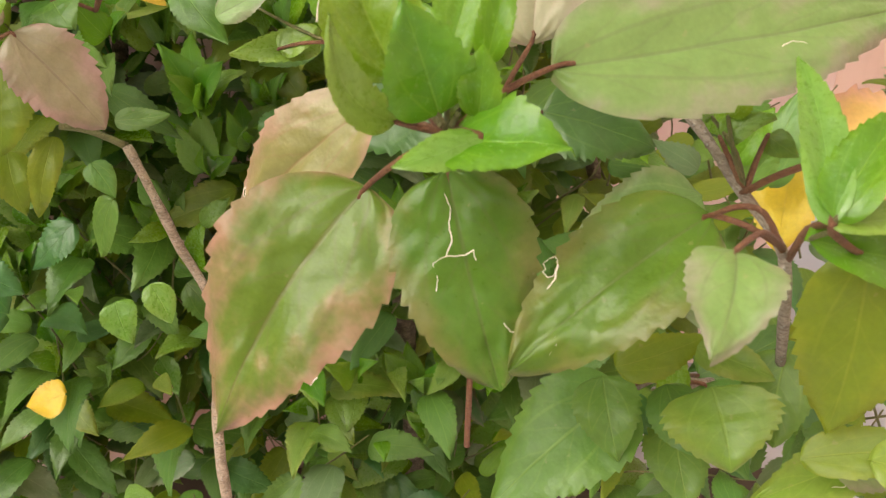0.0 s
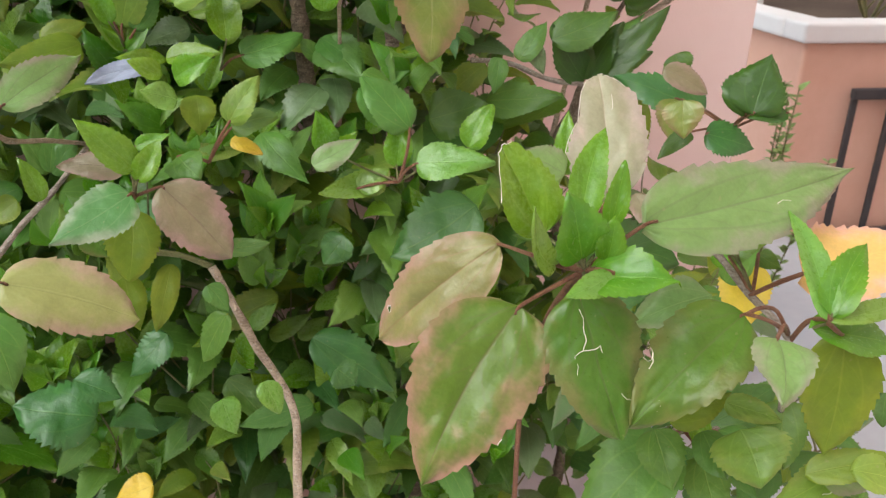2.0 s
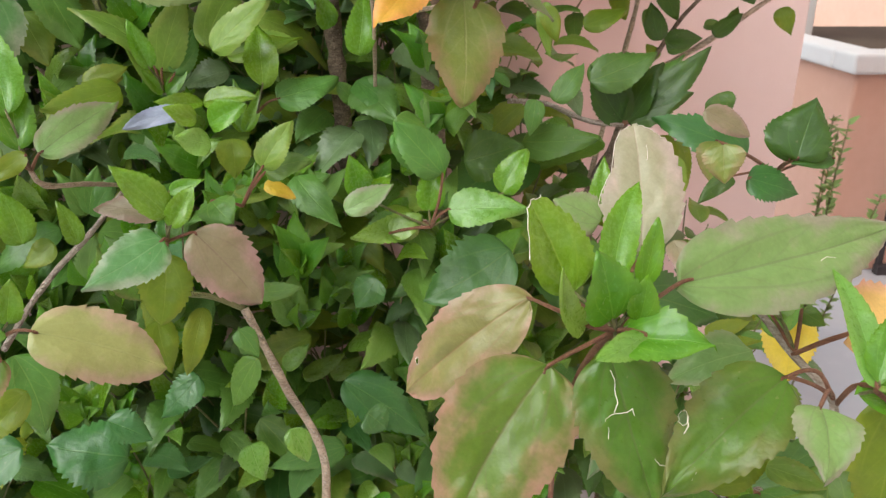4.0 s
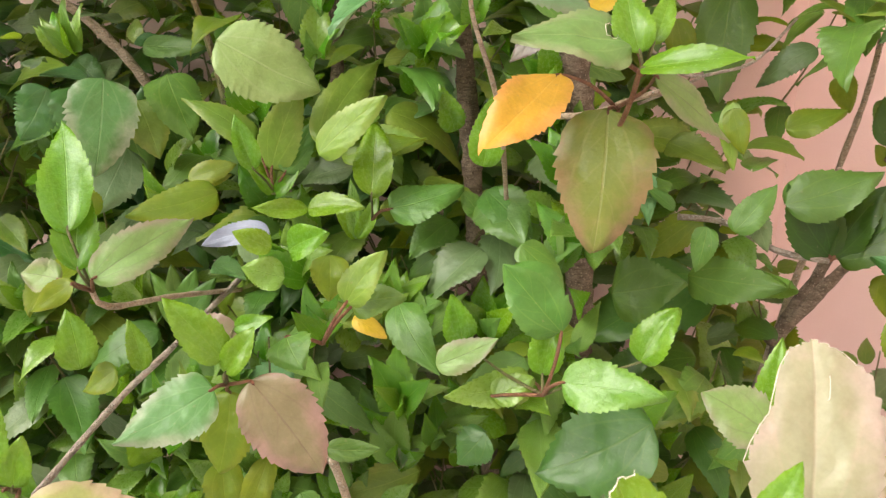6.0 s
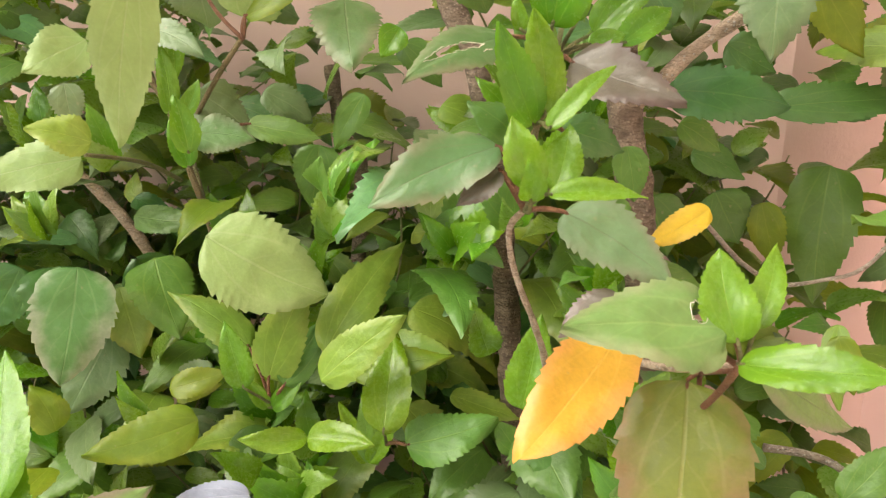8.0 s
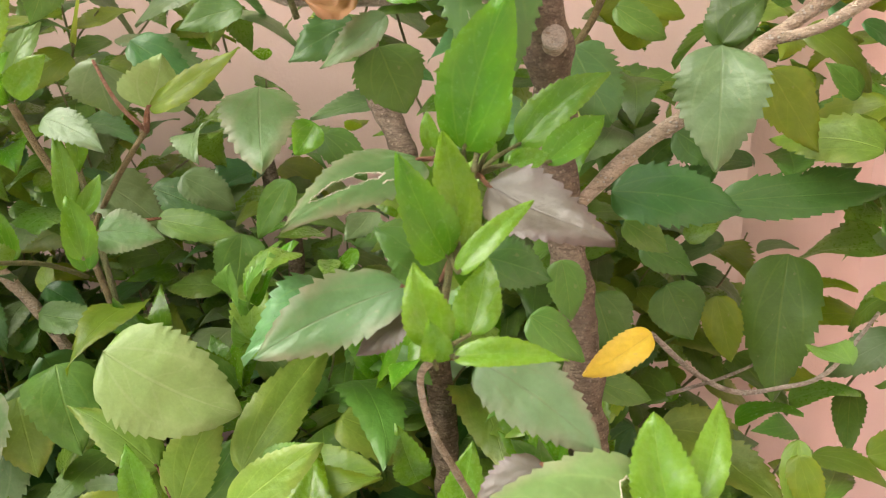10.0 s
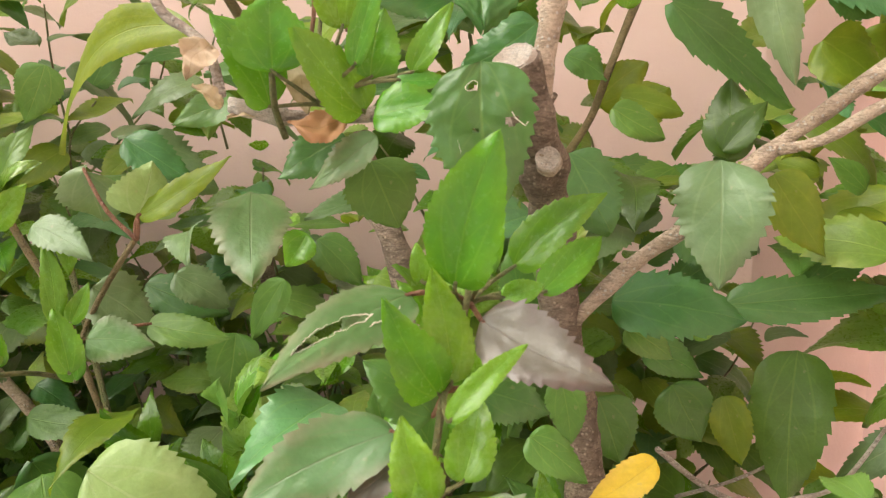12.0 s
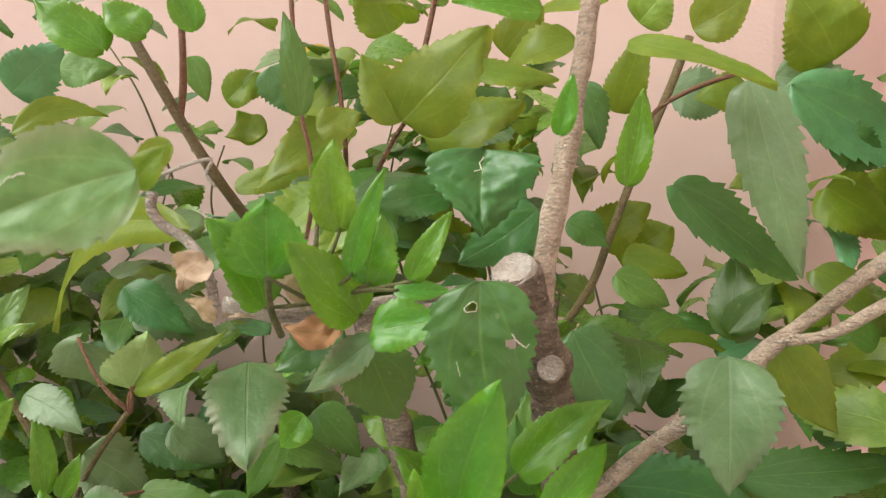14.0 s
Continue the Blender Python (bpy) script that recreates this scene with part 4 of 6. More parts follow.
leaf((0.0919, 0.6475, 0.9563), (0.1566, 0.6549, 0.9816), 0.0386, "gd", (-0.14, -0.79, 0.60))
leaf((0.0268, 0.6295, 0.9036), (0.0820, 0.5775, 0.9188), 0.0351, "gd", (-0.63, -0.50, 0.59))
leaf((-0.0275, 0.6250, 0.8869), (0.0221, 0.6034, 0.9078), 0.0494, "gd", (-0.52, -0.68, 0.52))
leaf((0.1892, 0.5364, 0.8951), (0.1590, 0.5293, 0.8737), 0.0166, "dk", (-0.30, -0.70, 0.65), stalk=(0.2260, 0.5359, 0.8972))
leaf((0.2387, 0.4767, 0.9258), (0.2056, 0.4765, 0.9220), 0.0177, "dk", (-0.07, -0.72, 0.69), stalk=(0.2260, 0.5359, 0.8972))
leaf((0.2104, 0.4896, 0.9203), (0.2343, 0.5066, 0.9664), 0.0467, "dk", (-0.45, -0.74, 0.50), stalk=(0.2260, 0.5359, 0.8972))
leaf((0.1012, 0.7192, 0.9984), (0.1455, 0.7235, 1.0138), 0.0239, "ol", (-0.11, -0.82, 0.56))
leaf((0.2015, 0.7770, 0.9770), (0.1932, 0.7924, 1.0160), 0.0241, "dk", (-0.24, -0.92, 0.31))
leaf((0.2075, 0.7767, 0.9769), (0.2493, 0.7762, 0.9797), 0.0229, "dk", (-0.05, -0.82, 0.57))
leaf((0.3364, 0.7848, 1.0102), (0.3479, 0.7736, 0.9823), 0.0214, "ol", (-0.30, -0.92, 0.25))
leaf((0.2613, 0.7769, 0.9824), (0.2945, 0.7842, 1.0047), 0.0187, "dk", (-0.23, -0.76, 0.60))
leaf((0.0490, 0.6607, 1.0223), (0.0587, 0.6485, 0.9917), 0.0179, "ol", (-0.12, -0.93, 0.33))
leaf((-0.2533, 0.4270, 0.8912), (-0.2990, 0.3935, 0.8709), 0.0381, "g1", (0.22, -0.71, 0.67), stalk=(-0.2564, 0.4500, 0.8813))
leaf((-0.2355, 0.4383, 0.8920), (-0.1924, 0.4316, 0.8390), 0.0446, "v", (0.41, -0.81, 0.41), stalk=(-0.2564, 0.4500, 0.8813), taper=0.85)
leaf((-0.2656, 0.4711, 0.8634), (-0.2700, 0.4532, 0.8138), 0.0393, "ol", (0.16, -0.93, 0.33), stalk=(-0.2564, 0.4500, 0.8813), taper=0.80)
leaf((-0.3029, 0.3246, 0.8774), (-0.2371, 0.3423, 0.8408), 0.0436, "yp", (0.50, -0.59, 0.64), stalk=(-0.3481, 0.3769, 0.8459), taper=0.75)
leaf((-0.2512, 0.4393, 0.9040), (-0.2854, 0.4390, 0.9402), 0.0243, "b", (0.47, -0.77, 0.44), stalk=(-0.2564, 0.4500, 0.8813))
leaf((-0.2502, 0.4363, 0.8965), (-0.2341, 0.4461, 0.9232), 0.0165, "b", (-0.01, -0.94, 0.35), stalk=(-0.2564, 0.4500, 0.8813))
leaf((-0.2547, 0.4623, 0.9134), (-0.2301, 0.4647, 0.9218), 0.0111, "b", (-0.11, -0.82, 0.56), stalk=(-0.2564, 0.4500, 0.8813))
leaf((-0.2755, 0.5075, 0.8839), (-0.3251, 0.5103, 0.8864), 0.0241, "v", (-0.01, -0.73, 0.68))
leaf((-0.2412, 0.4677, 0.8204), (-0.2547, 0.4498, 0.7731), 0.0192, "ol", (0.06, -0.94, 0.34), curl=.2)
leaf((-0.2789, 0.4777, 0.8066), (-0.2687, 0.4624, 0.7683), 0.0259, "ol", (0.32, -0.85, 0.42))
leaf((-0.2957, 0.4670, 0.8494), (-0.2836, 0.4598, 0.8320), 0.0251, "gr", (0.35, -0.76, 0.56))
leaf((-0.3268, 0.4377, 0.9490), (-0.2884, 0.4902, 0.9724), 0.0296, "rp", (0.43, -0.60, 0.67), stalk=(-0.3428, 0.4589, 0.9319))
leaf((-0.3089, 0.5664, 0.9673), (-0.3563, 0.5237, 0.9602), 0.0312, "ol", (0.48, -0.63, 0.62))
leaf((-0.3495, 0.4537, 0.9714), (-0.3817, 0.5080, 1.0262), 0.0305, "b", (0.31, -0.69, 0.66), stalk=(-0.3428, 0.4589, 0.9319))
leaf((-0.3439, 0.4496, 0.9490), (-0.3516, 0.4777, 0.9918), 0.0262, "b1", (0.33, -0.76, 0.56), stalk=(-0.3428, 0.4589, 0.9319))
leaf((-0.3551, 0.4466, 0.9435), (-0.3813, 0.4483, 0.9453), 0.0210, "rp", (-0.00, -0.74, 0.67), stalk=(-0.3428, 0.4589, 0.9319))
leaf((-0.3295, 0.4234, 0.9516), (-0.3548, 0.4178, 0.9349), 0.0135, "ol", (-0.07, -0.91, 0.40), stalk=(-0.3428, 0.4589, 0.9319))
leaf((-0.0585, 0.4615, 0.8962), (-0.0022, 0.4453, 0.9015), 0.0300, "b0", (-0.23, -0.71, 0.67), stalk=(-0.0692, 0.4826, 0.8753))
leaf((-0.0604, 0.4843, 0.9166), (-0.0954, 0.4869, 0.9558), 0.0334, "g", (0.29, -0.91, 0.30), stalk=(-0.0692, 0.4826, 0.8753))
leaf((-0.0704, 0.4855, 0.8869), (-0.0665, 0.4990, 0.9223), 0.0219, "b", (-0.08, -0.93, 0.36), stalk=(-0.0692, 0.4826, 0.8753))
leaf((-0.0779, 0.5072, 0.8709), (-0.1297, 0.4812, 0.8691), 0.0257, "b0", (0.29, -0.63, 0.72), stalk=(-0.0692, 0.4826, 0.8753))
leaf((-0.1001, 0.4840, 0.8707), (-0.0753, 0.4880, 0.8834), 0.0202, "b0", (-0.18, -0.78, 0.60), stalk=(-0.0692, 0.4826, 0.8753))
leaf((-0.0740, 0.6222, 0.8776), (-0.0840, 0.6281, 0.8920), 0.0211, "b", (0.11, -0.89, 0.45))
leaf((-0.1755, 0.5556, 0.8964), (-0.1379, 0.5119, 0.8667), 0.0287, "g", (-0.08, -0.61, 0.79))
leaf((-0.1338, 0.4773, 0.8916), (-0.0972, 0.4831, 0.9101), 0.0198, "rp", (-0.16, -0.80, 0.58))
leaf((0.0000, 0.5220, 0.8397), (-0.0741, 0.5098, 0.8012), 0.0628, "d", (-0.21, -0.73, 0.64))
leaf((-0.0139, 0.4896, 0.8989), (0.0064, 0.5011, 0.9304), 0.0237, "b", (-0.25, -0.85, 0.47), stalk=(-0.0692, 0.4826, 0.8753))
leaf((-0.1221, 0.5061, 0.8950), (-0.1297, 0.5047, 0.9267), 0.0215, "b", (0.24, -0.97, 0.01), stalk=(-0.0692, 0.4826, 0.8753))
leaf((-0.1233, 0.6261, 0.9594), (-0.0912, 0.5852, 0.9343), 0.0424, "gd", (-0.19, -0.62, 0.77))
leaf((-0.2248, 0.5582, 0.9280), (-0.2230, 0.5463, 0.8975), 0.0273, "ol", (0.17, -0.91, 0.37))
leaf((-0.1933, 0.4912, 0.9218), (-0.1700, 0.5029, 0.9541), 0.0235, "y", (-0.07, -0.92, 0.39), stalk=(-0.2105, 0.4940, 0.8913))
leaf((-0.1932, 0.5025, 0.9149), (-0.1584, 0.5046, 0.9236), 0.0229, "g", (-0.10, -0.80, 0.59), stalk=(-0.2105, 0.4940, 0.8913))
leaf((-0.2308, 0.4840, 0.8995), (-0.2141, 0.4652, 0.8885), 0.0291, "g", (-0.05, -0.54, 0.84), stalk=(-0.2105, 0.4940, 0.8913))
leaf((-0.2284, 0.4913, 0.9545), (-0.2001, 0.4824, 0.9704), 0.0218, "b", (-0.46, -0.80, 0.38))
leaf((-0.2246, 0.4729, 0.9435), (-0.2468, 0.4632, 0.9523), 0.0204, "b0", (0.51, -0.68, 0.52))
leaf((-0.2342, 0.4794, 0.9594), (-0.2542, 0.4709, 0.9714), 0.0148, "b", (0.56, -0.71, 0.43))
leaf((-0.1215, 0.5847, 0.9899), (-0.1152, 0.6036, 1.0391), 0.0253, "b", (-0.00, -0.93, 0.36))
leaf((0.0463, 0.4302, 0.8954), (0.0141, 0.4374, 0.9109), 0.0322, "rp", (0.08, -0.83, 0.56))
leaf((0.0510, 0.4422, 0.8908), (0.0545, 0.4593, 0.9350), 0.0182, "b", (-0.25, -0.90, 0.36))
leaf((-0.3244, 0.4961, 0.6699), (-0.3907, 0.5004, 0.6824), 0.0606, "d", (0.13, -0.56, 0.82))
leaf((-0.3326, 0.4855, 0.7138), (-0.2961, 0.4783, 0.6987), 0.0285, "d", (0.21, -0.59, 0.78))
leaf((-0.3780, 0.4358, 0.7252), (-0.4249, 0.4272, 0.6984), 0.0401, "d", (-0.20, -0.77, 0.61))
leaf((-0.2577, 0.4952, 0.7458), (-0.2890, 0.4844, 0.7150), 0.0287, "d", (-0.19, -0.85, 0.49))
leaf((-0.1977, 0.7981, 0.5613), (-0.1832, 0.7715, 0.4940), 0.0425, "b0", (0.18, -0.90, 0.39))
leaf((-0.1907, 0.6526, 0.6491), (-0.1462, 0.6598, 0.6721), 0.0198, "b0", (-0.22, -0.73, 0.65))
leaf((-0.2018, 0.5925, 0.6949), (-0.1772, 0.5999, 0.7165), 0.0179, "b0", (-0.23, -0.81, 0.54))
leaf((-0.1620, 0.6608, 0.6434), (-0.1289, 0.6671, 0.6629), 0.0200, "b0", (-0.23, -0.73, 0.64))
leaf((-0.2273, 0.5651, 0.7264), (-0.2372, 0.5747, 0.7502), 0.0164, "g", (0.28, -0.84, 0.46))
leaf((-0.1429, 0.5455, 0.7068), (-0.0705, 0.5241, 0.6586), 0.0445, "d", (0.23, -0.71, 0.66))
leaf((-0.1221, 0.5006, 0.7007), (-0.1056, 0.4948, 0.6873), 0.0295, "d", (0.26, -0.73, 0.63))
leaf((-0.2013, 0.4388, 0.7904), (-0.2251, 0.4570, 0.7404), 0.0242, "g", (-0.56, -0.83, -0.03))
leaf((-0.3397, 0.3815, 0.8046), (-0.3678, 0.3710, 0.7748), 0.0238, "ol", (-0.10, -0.90, 0.41))
leaf((-0.3699, 0.4374, 0.8020), (-0.3489, 0.4162, 0.7492), 0.0364, "g", (0.45, -0.76, 0.48))
leaf((-0.3433, 0.3663, 0.8370), (-0.3648, 0.3541, 0.8035), 0.0224, "r", (0.04, -0.95, 0.32), stalk=(-0.3481, 0.3769, 0.8459))
leaf((-0.3403, 0.3514, 0.8708), (-0.3429, 0.3676, 0.9125), 0.0199, "b", (0.40, -0.84, 0.35), stalk=(-0.3481, 0.3769, 0.8459))
leaf((-0.3271, 0.3503, 0.8693), (-0.3244, 0.3598, 0.8939), 0.0166, "b", (0.32, -0.90, 0.31), stalk=(-0.3481, 0.3769, 0.8459))
leaf((-0.3321, 0.3499, 0.8677), (-0.3387, 0.3345, 0.8633), 0.0153, "b0", (0.44, -0.42, 0.79), stalk=(-0.3481, 0.3769, 0.8459))
leaf((-0.3561, 0.4537, 0.8802), (-0.3702, 0.4676, 0.9145), 0.0246, "b", (0.41, -0.77, 0.48))
leaf((-0.3276, 0.4764, 0.8707), (-0.3424, 0.4885, 0.9004), 0.0150, "b", (0.38, -0.78, 0.50))
leaf((-0.2030, 0.4700, 0.8302), (-0.1683, 0.4703, 0.8341), 0.0145, "g", (-0.07, -0.71, 0.70))
leaf((-0.2137, 0.4489, 0.8107), (-0.1995, 0.4409, 0.7914), 0.0168, "g", (0.30, -0.78, 0.55))
leaf((-0.1759, 0.4096, 0.7489), (-0.1642, 0.4004, 0.7263), 0.0183, "b0", (0.30, -0.82, 0.49))
leaf((-0.2090, 0.4290, 0.7237), (-0.1988, 0.4187, 0.6981), 0.0233, "b0", (0.31, -0.83, 0.46))
leaf((-0.1108, 0.5416, 0.8077), (-0.1303, 0.5337, 0.7854), 0.0295, "d", (-0.22, -0.84, 0.49))
leaf((-0.2786, 0.4636, 0.6209), (-0.3089, 0.4613, 0.6116), 0.0282, "oy", (-0.24, -0.74, 0.63))
leaf((-0.3396, 0.4648, 0.8755), (-0.3621, 0.4598, 0.8605), 0.0194, "ol", (-0.11, -0.88, 0.46))
leaf((-0.1953, 0.5120, 0.9031), (-0.1717, 0.5072, 0.8930), 0.0128, "oy", (0.12, -0.76, 0.64))
s131 = leaf((-0.4521, 0.6365, 1.0300), (-0.4341, 0.6087, 0.9721), 0.0540, "d", (0.54, -0.68, 0.50), fine=True)
leaf((-0.4781, 0.6295, 1.0280), (-0.4972, 0.6124, 0.9884), 0.0385, "d", (0.39, -0.90, 0.20))
leaf((-0.4268, 0.6880, 1.0227), (-0.4177, 0.7280, 0.9557), 0.0456, "d", (0.89, -0.43, -0.14))
leaf((-0.4544, 0.6995, 0.9977), (-0.4339, 0.6882, 0.9460), 0.0417, "gd", (0.57, -0.72, 0.38))
leaf((-0.3146, 0.5978, 1.0705), (-0.2456, 0.6161, 1.0341), 0.0572, "y1", (0.44, -0.71, 0.54), taper=0.80)
leaf((-0.2515, 0.6237, 0.9942), (-0.2234, 0.7058, 1.0489), 0.0334, "y", (0.38, -0.51, 0.77))
leaf((-0.2888, 0.6174, 0.9729), (-0.2657, 0.6277, 1.0353), 0.0322, "y", (0.12, -0.98, 0.14), stalk=(-0.2901, 0.6237, 0.9528))
leaf((-0.3014, 0.6194, 0.9926), (-0.3593, 0.6219, 1.0246), 0.0272, "y2", (0.32, -0.68, 0.66), stalk=(-0.2901, 0.6237, 0.9528))
leaf((-0.2308, 0.6374, 0.9920), (-0.1751, 0.6425, 0.9938), 0.0302, "y", (0.07, -0.76, 0.64))
leaf((-0.2382, 0.6233, 1.0002), (-0.2044, 0.6227, 1.0163), 0.0181, "b0", (-0.24, -0.84, 0.48))
leaf((-0.2782, 0.6182, 0.9704), (-0.2615, 0.6474, 1.0058), 0.0240, "g", (0.26, -0.80, 0.54), stalk=(-0.2901, 0.6237, 0.9528))
leaf((-0.2909, 0.5899, 0.9792), (-0.3063, 0.5983, 1.0178), 0.0185, "b", (0.50, -0.78, 0.37), stalk=(-0.2901, 0.6237, 0.9528))
leaf((-0.2005, 0.5829, 0.9657), (-0.2074, 0.6280, 1.0125), 0.0286, "b", (0.21, -0.66, 0.72), stalk=(-0.2118, 0.6234, 0.9355))
leaf((-0.1908, 0.5960, 0.9525), (-0.1395, 0.6162, 0.9671), 0.0317, "g", (0.10, -0.73, 0.67), stalk=(-0.2118, 0.6234, 0.9355))
leaf((-0.1517, 0.6375, 0.9338), (-0.1776, 0.5992, 0.9146), 0.0295, "gd", (0.24, -0.56, 0.79))
leaf((-0.2513, 0.5907, 0.9512), (-0.2061, 0.5826, 0.9572), 0.0192, "b", (-0.21, -0.67, 0.72))
leaf((-0.2513, 0.5907, 0.9512), (-0.2865, 0.5697, 0.9562), 0.0156, "b", (0.44, -0.58, 0.68))
leaf((-0.3492, 0.5997, 0.9666), (-0.3144, 0.6117, 0.9777), 0.0187, "ol", (0.09, -0.80, 0.59))
leaf((-0.1243, 0.6253, 0.9627), (-0.0864, 0.5916, 0.9358), 0.0310, "gd", (-0.02, -0.63, 0.77))
leaf((-0.1275, 0.6188, 0.9444), (-0.1414, 0.6209, 0.9620), 0.0170, "g", (0.40, -0.82, 0.41))
leaf((-0.0707, 0.5351, 1.0588), (-0.1059, 0.4656, 1.0276), 0.0353, "o", (0.25, -0.46, 0.85), stalk=(-0.0363, 0.5447, 1.0385), taper=0.72)
leaf((-0.0413, 0.5307, 1.0401), (-0.0454, 0.4856, 0.9671), 0.0568, "ry", (-0.05, -0.84, 0.55), stalk=(-0.0363, 0.5447, 1.0385), taper=0.66)
m29 = leaf((-0.0323, 0.4884, 1.0810), (-0.0914, 0.4595, 1.0865), 0.0379, "gp", (0.37, -0.55, 0.74), stalk=(-0.0252, 0.4900, 1.0647), fine=True)
leaf((-0.0283, 0.4852, 1.0769), (-0.0366, 0.5028, 1.1085), 0.0213, "b", (-0.01, -0.80, 0.59), stalk=(-0.0252, 0.4900, 1.0647))
leaf((-0.0213, 0.4938, 1.0806), (-0.0126, 0.5231, 1.1072), 0.0126, "b", (-0.03, -0.57, 0.82), stalk=(-0.0252, 0.4900, 1.0647))
leaf((-0.0276, 0.4841, 1.0688), (0.0242, 0.4643, 1.0777), 0.0184, "b1", (-0.31, -0.61, 0.73), stalk=(-0.0252, 0.4900, 1.0647), curl=.12)
leaf((-0.0186, 0.4972, 1.0634), (0.0309, 0.5427, 1.0207), 0.0214, "rp", (0.76, -0.56, 0.32), stalk=(-0.0363, 0.5447, 1.0385))
leaf((-0.0721, 0.4987, 1.0864), (-0.0956, 0.4894, 1.0704), 0.0162, "vp", (-0.11, -0.78, 0.61), stalk=(-0.0252, 0.4900, 1.0647))
leaf((0.0503, 0.6983, 0.8766), (-0.0400, 0.6473, 0.8389), 0.0697, "gd", (0.04, -0.61, 0.79), taper=0.75)
leaf((0.0893, 0.5949, 0.9165), (0.0285, 0.7108, 0.8478), 0.0440, "g", (0.47, -0.26, 0.84), taper=0.80)
leaf((-0.0958, 0.5265, 0.9380), (-0.0593, 0.5245, 0.9032), 0.0346, "g", (0.43, -0.75, 0.50))
leaf((-0.0912, 0.5512, 0.9463), (-0.0612, 0.5431, 0.9195), 0.0228, "g", (0.29, -0.77, 0.56))
leaf((-0.2485, 0.4496, 1.2073), (-0.2730, 0.4670, 1.1407), 0.0252, "y1", (0.31, -0.91, -0.28))
leaf((-0.3736, 0.5712, 1.1174), (-0.4185, 0.5358, 1.1064), 0.0313, "y1", (0.46, -0.74, 0.49))
leaf((-0.3027, 0.5158, 1.2212), (-0.2902, 0.5260, 1.2504), 0.0189, "b", (0.48, -0.87, 0.10))
leaf((-0.2940, 0.5278, 1.2070), (-0.2823, 0.5346, 1.2235), 0.0126, "b", (0.35, -0.93, 0.13))
leaf((-0.0984, 0.5147, 1.1163), (-0.0528, 0.5014, 1.0924), 0.0277, "vg", (0.07, -0.76, 0.65), stalk=(-0.1150, 0.5171, 1.1153))
leaf((-0.0338, 0.5944, 1.1054), (-0.0626, 0.5771, 1.0894), 0.0158, "oy", (0.06, -0.73, 0.68))
leaf((-0.1262, 0.5153, 1.1421), (-0.1773, 0.4947, 1.1174), 0.0274, "gv", (0.08, -0.84, 0.54), stalk=(-0.1150, 0.5171, 1.1153), taper=0.95)
leaf((-0.1248, 0.5124, 1.1327), (-0.1421, 0.5049, 1.1182), 0.0125, "vp", (-0.01, -0.88, 0.47), stalk=(-0.1150, 0.5171, 1.1153))
leaf((-0.1077, 0.4887, 1.1304), (-0.1177, 0.4933, 1.1572), 0.0164, "b", (0.31, -0.91, 0.27), stalk=(-0.1150, 0.5171, 1.1153))
leaf((-0.1022, 0.5157, 1.1258), (-0.0995, 0.5351, 1.1509), 0.0172, "b", (0.11, -0.79, 0.60), stalk=(-0.1150, 0.5171, 1.1153))
leaf((-0.1013, 0.4826, 1.1295), (-0.0647, 0.4905, 1.1288), 0.0096, "b", (0.18, -0.75, 0.63), stalk=(-0.1150, 0.5171, 1.1153))
leaf((-0.1086, 0.4869, 1.1253), (-0.1081, 0.4773, 1.1426), 0.0106, "b", (0.32, -0.83, -0.47), stalk=(-0.1150, 0.5171, 1.1153))
leaf((-0.1152, 0.5354, 1.1496), (-0.1256, 0.5035, 1.1920), 0.0218, "b1", (0.71, -0.64, -0.30), stalk=(-0.1138, 0.5397, 1.1495))
leaf((-0.1052, 0.5059, 1.1515), (-0.0809, 0.5176, 1.1761), 0.0090, "b", (-0.01, -0.90, 0.44), stalk=(-0.1138, 0.5397, 1.1495))
leaf((-0.1099, 0.5339, 1.1548), (-0.1158, 0.5277, 1.1979), 0.0179, "b", (0.36, -0.93, -0.09), stalk=(-0.1138, 0.5397, 1.1495))
leaf((-0.1189, 0.5422, 1.1382), (-0.1455, 0.5405, 1.1588), 0.0254, "gd", (0.43, -0.75, 0.50), stalk=(-0.1138, 0.5397, 1.1495))
leaf((-0.1044, 0.5537, 1.1458), (-0.0760, 0.5581, 1.1367), 0.0225, "d", (0.31, -0.74, 0.60), stalk=(-0.1138, 0.5397, 1.1495))
m48 = leaf((-0.1258, 0.5363, 1.1864), (-0.1555, 0.4738, 1.1702), 0.0240, "gv", (0.48, -0.42, 0.77), stalk=(-0.1097, 0.5655, 1.1769), fold=.15, fine=True)
leaf((-0.1010, 0.5434, 1.1765), (-0.0527, 0.5211, 1.1625), 0.0278, "vp", (-0.14, -0.71, 0.69), stalk=(-0.1097, 0.5655, 1.1769))
leaf((-0.1086, 0.5322, 1.1905), (-0.0907, 0.5129, 1.2455), 0.0272, "b1", (-0.12, -0.95, -0.29), stalk=(-0.1097, 0.5655, 1.1769))
leaf((-0.0995, 0.5440, 1.1934), (-0.0948, 0.5513, 1.2249), 0.0104, "b1", (0.09, -0.97, 0.21), stalk=(-0.1097, 0.5655, 1.1769))
leaf((-0.0948, 0.5879, 1.1882), (-0.0586, 0.5963, 1.2193), 0.0204, "b1", (-0.12, -0.92, 0.39), stalk=(-0.1097, 0.5655, 1.1769))
leaf((-0.0801, 0.5592, 1.1844), (-0.0595, 0.5971, 1.2010), 0.0151, "b1", (0.29, -0.51, 0.81), stalk=(-0.1097, 0.5655, 1.1769))
leaf((-0.0944, 0.5499, 1.1836), (-0.0791, 0.5541, 1.1882), 0.0096, "b", (0.06, -0.82, 0.56), stalk=(-0.1097, 0.5655, 1.1769))
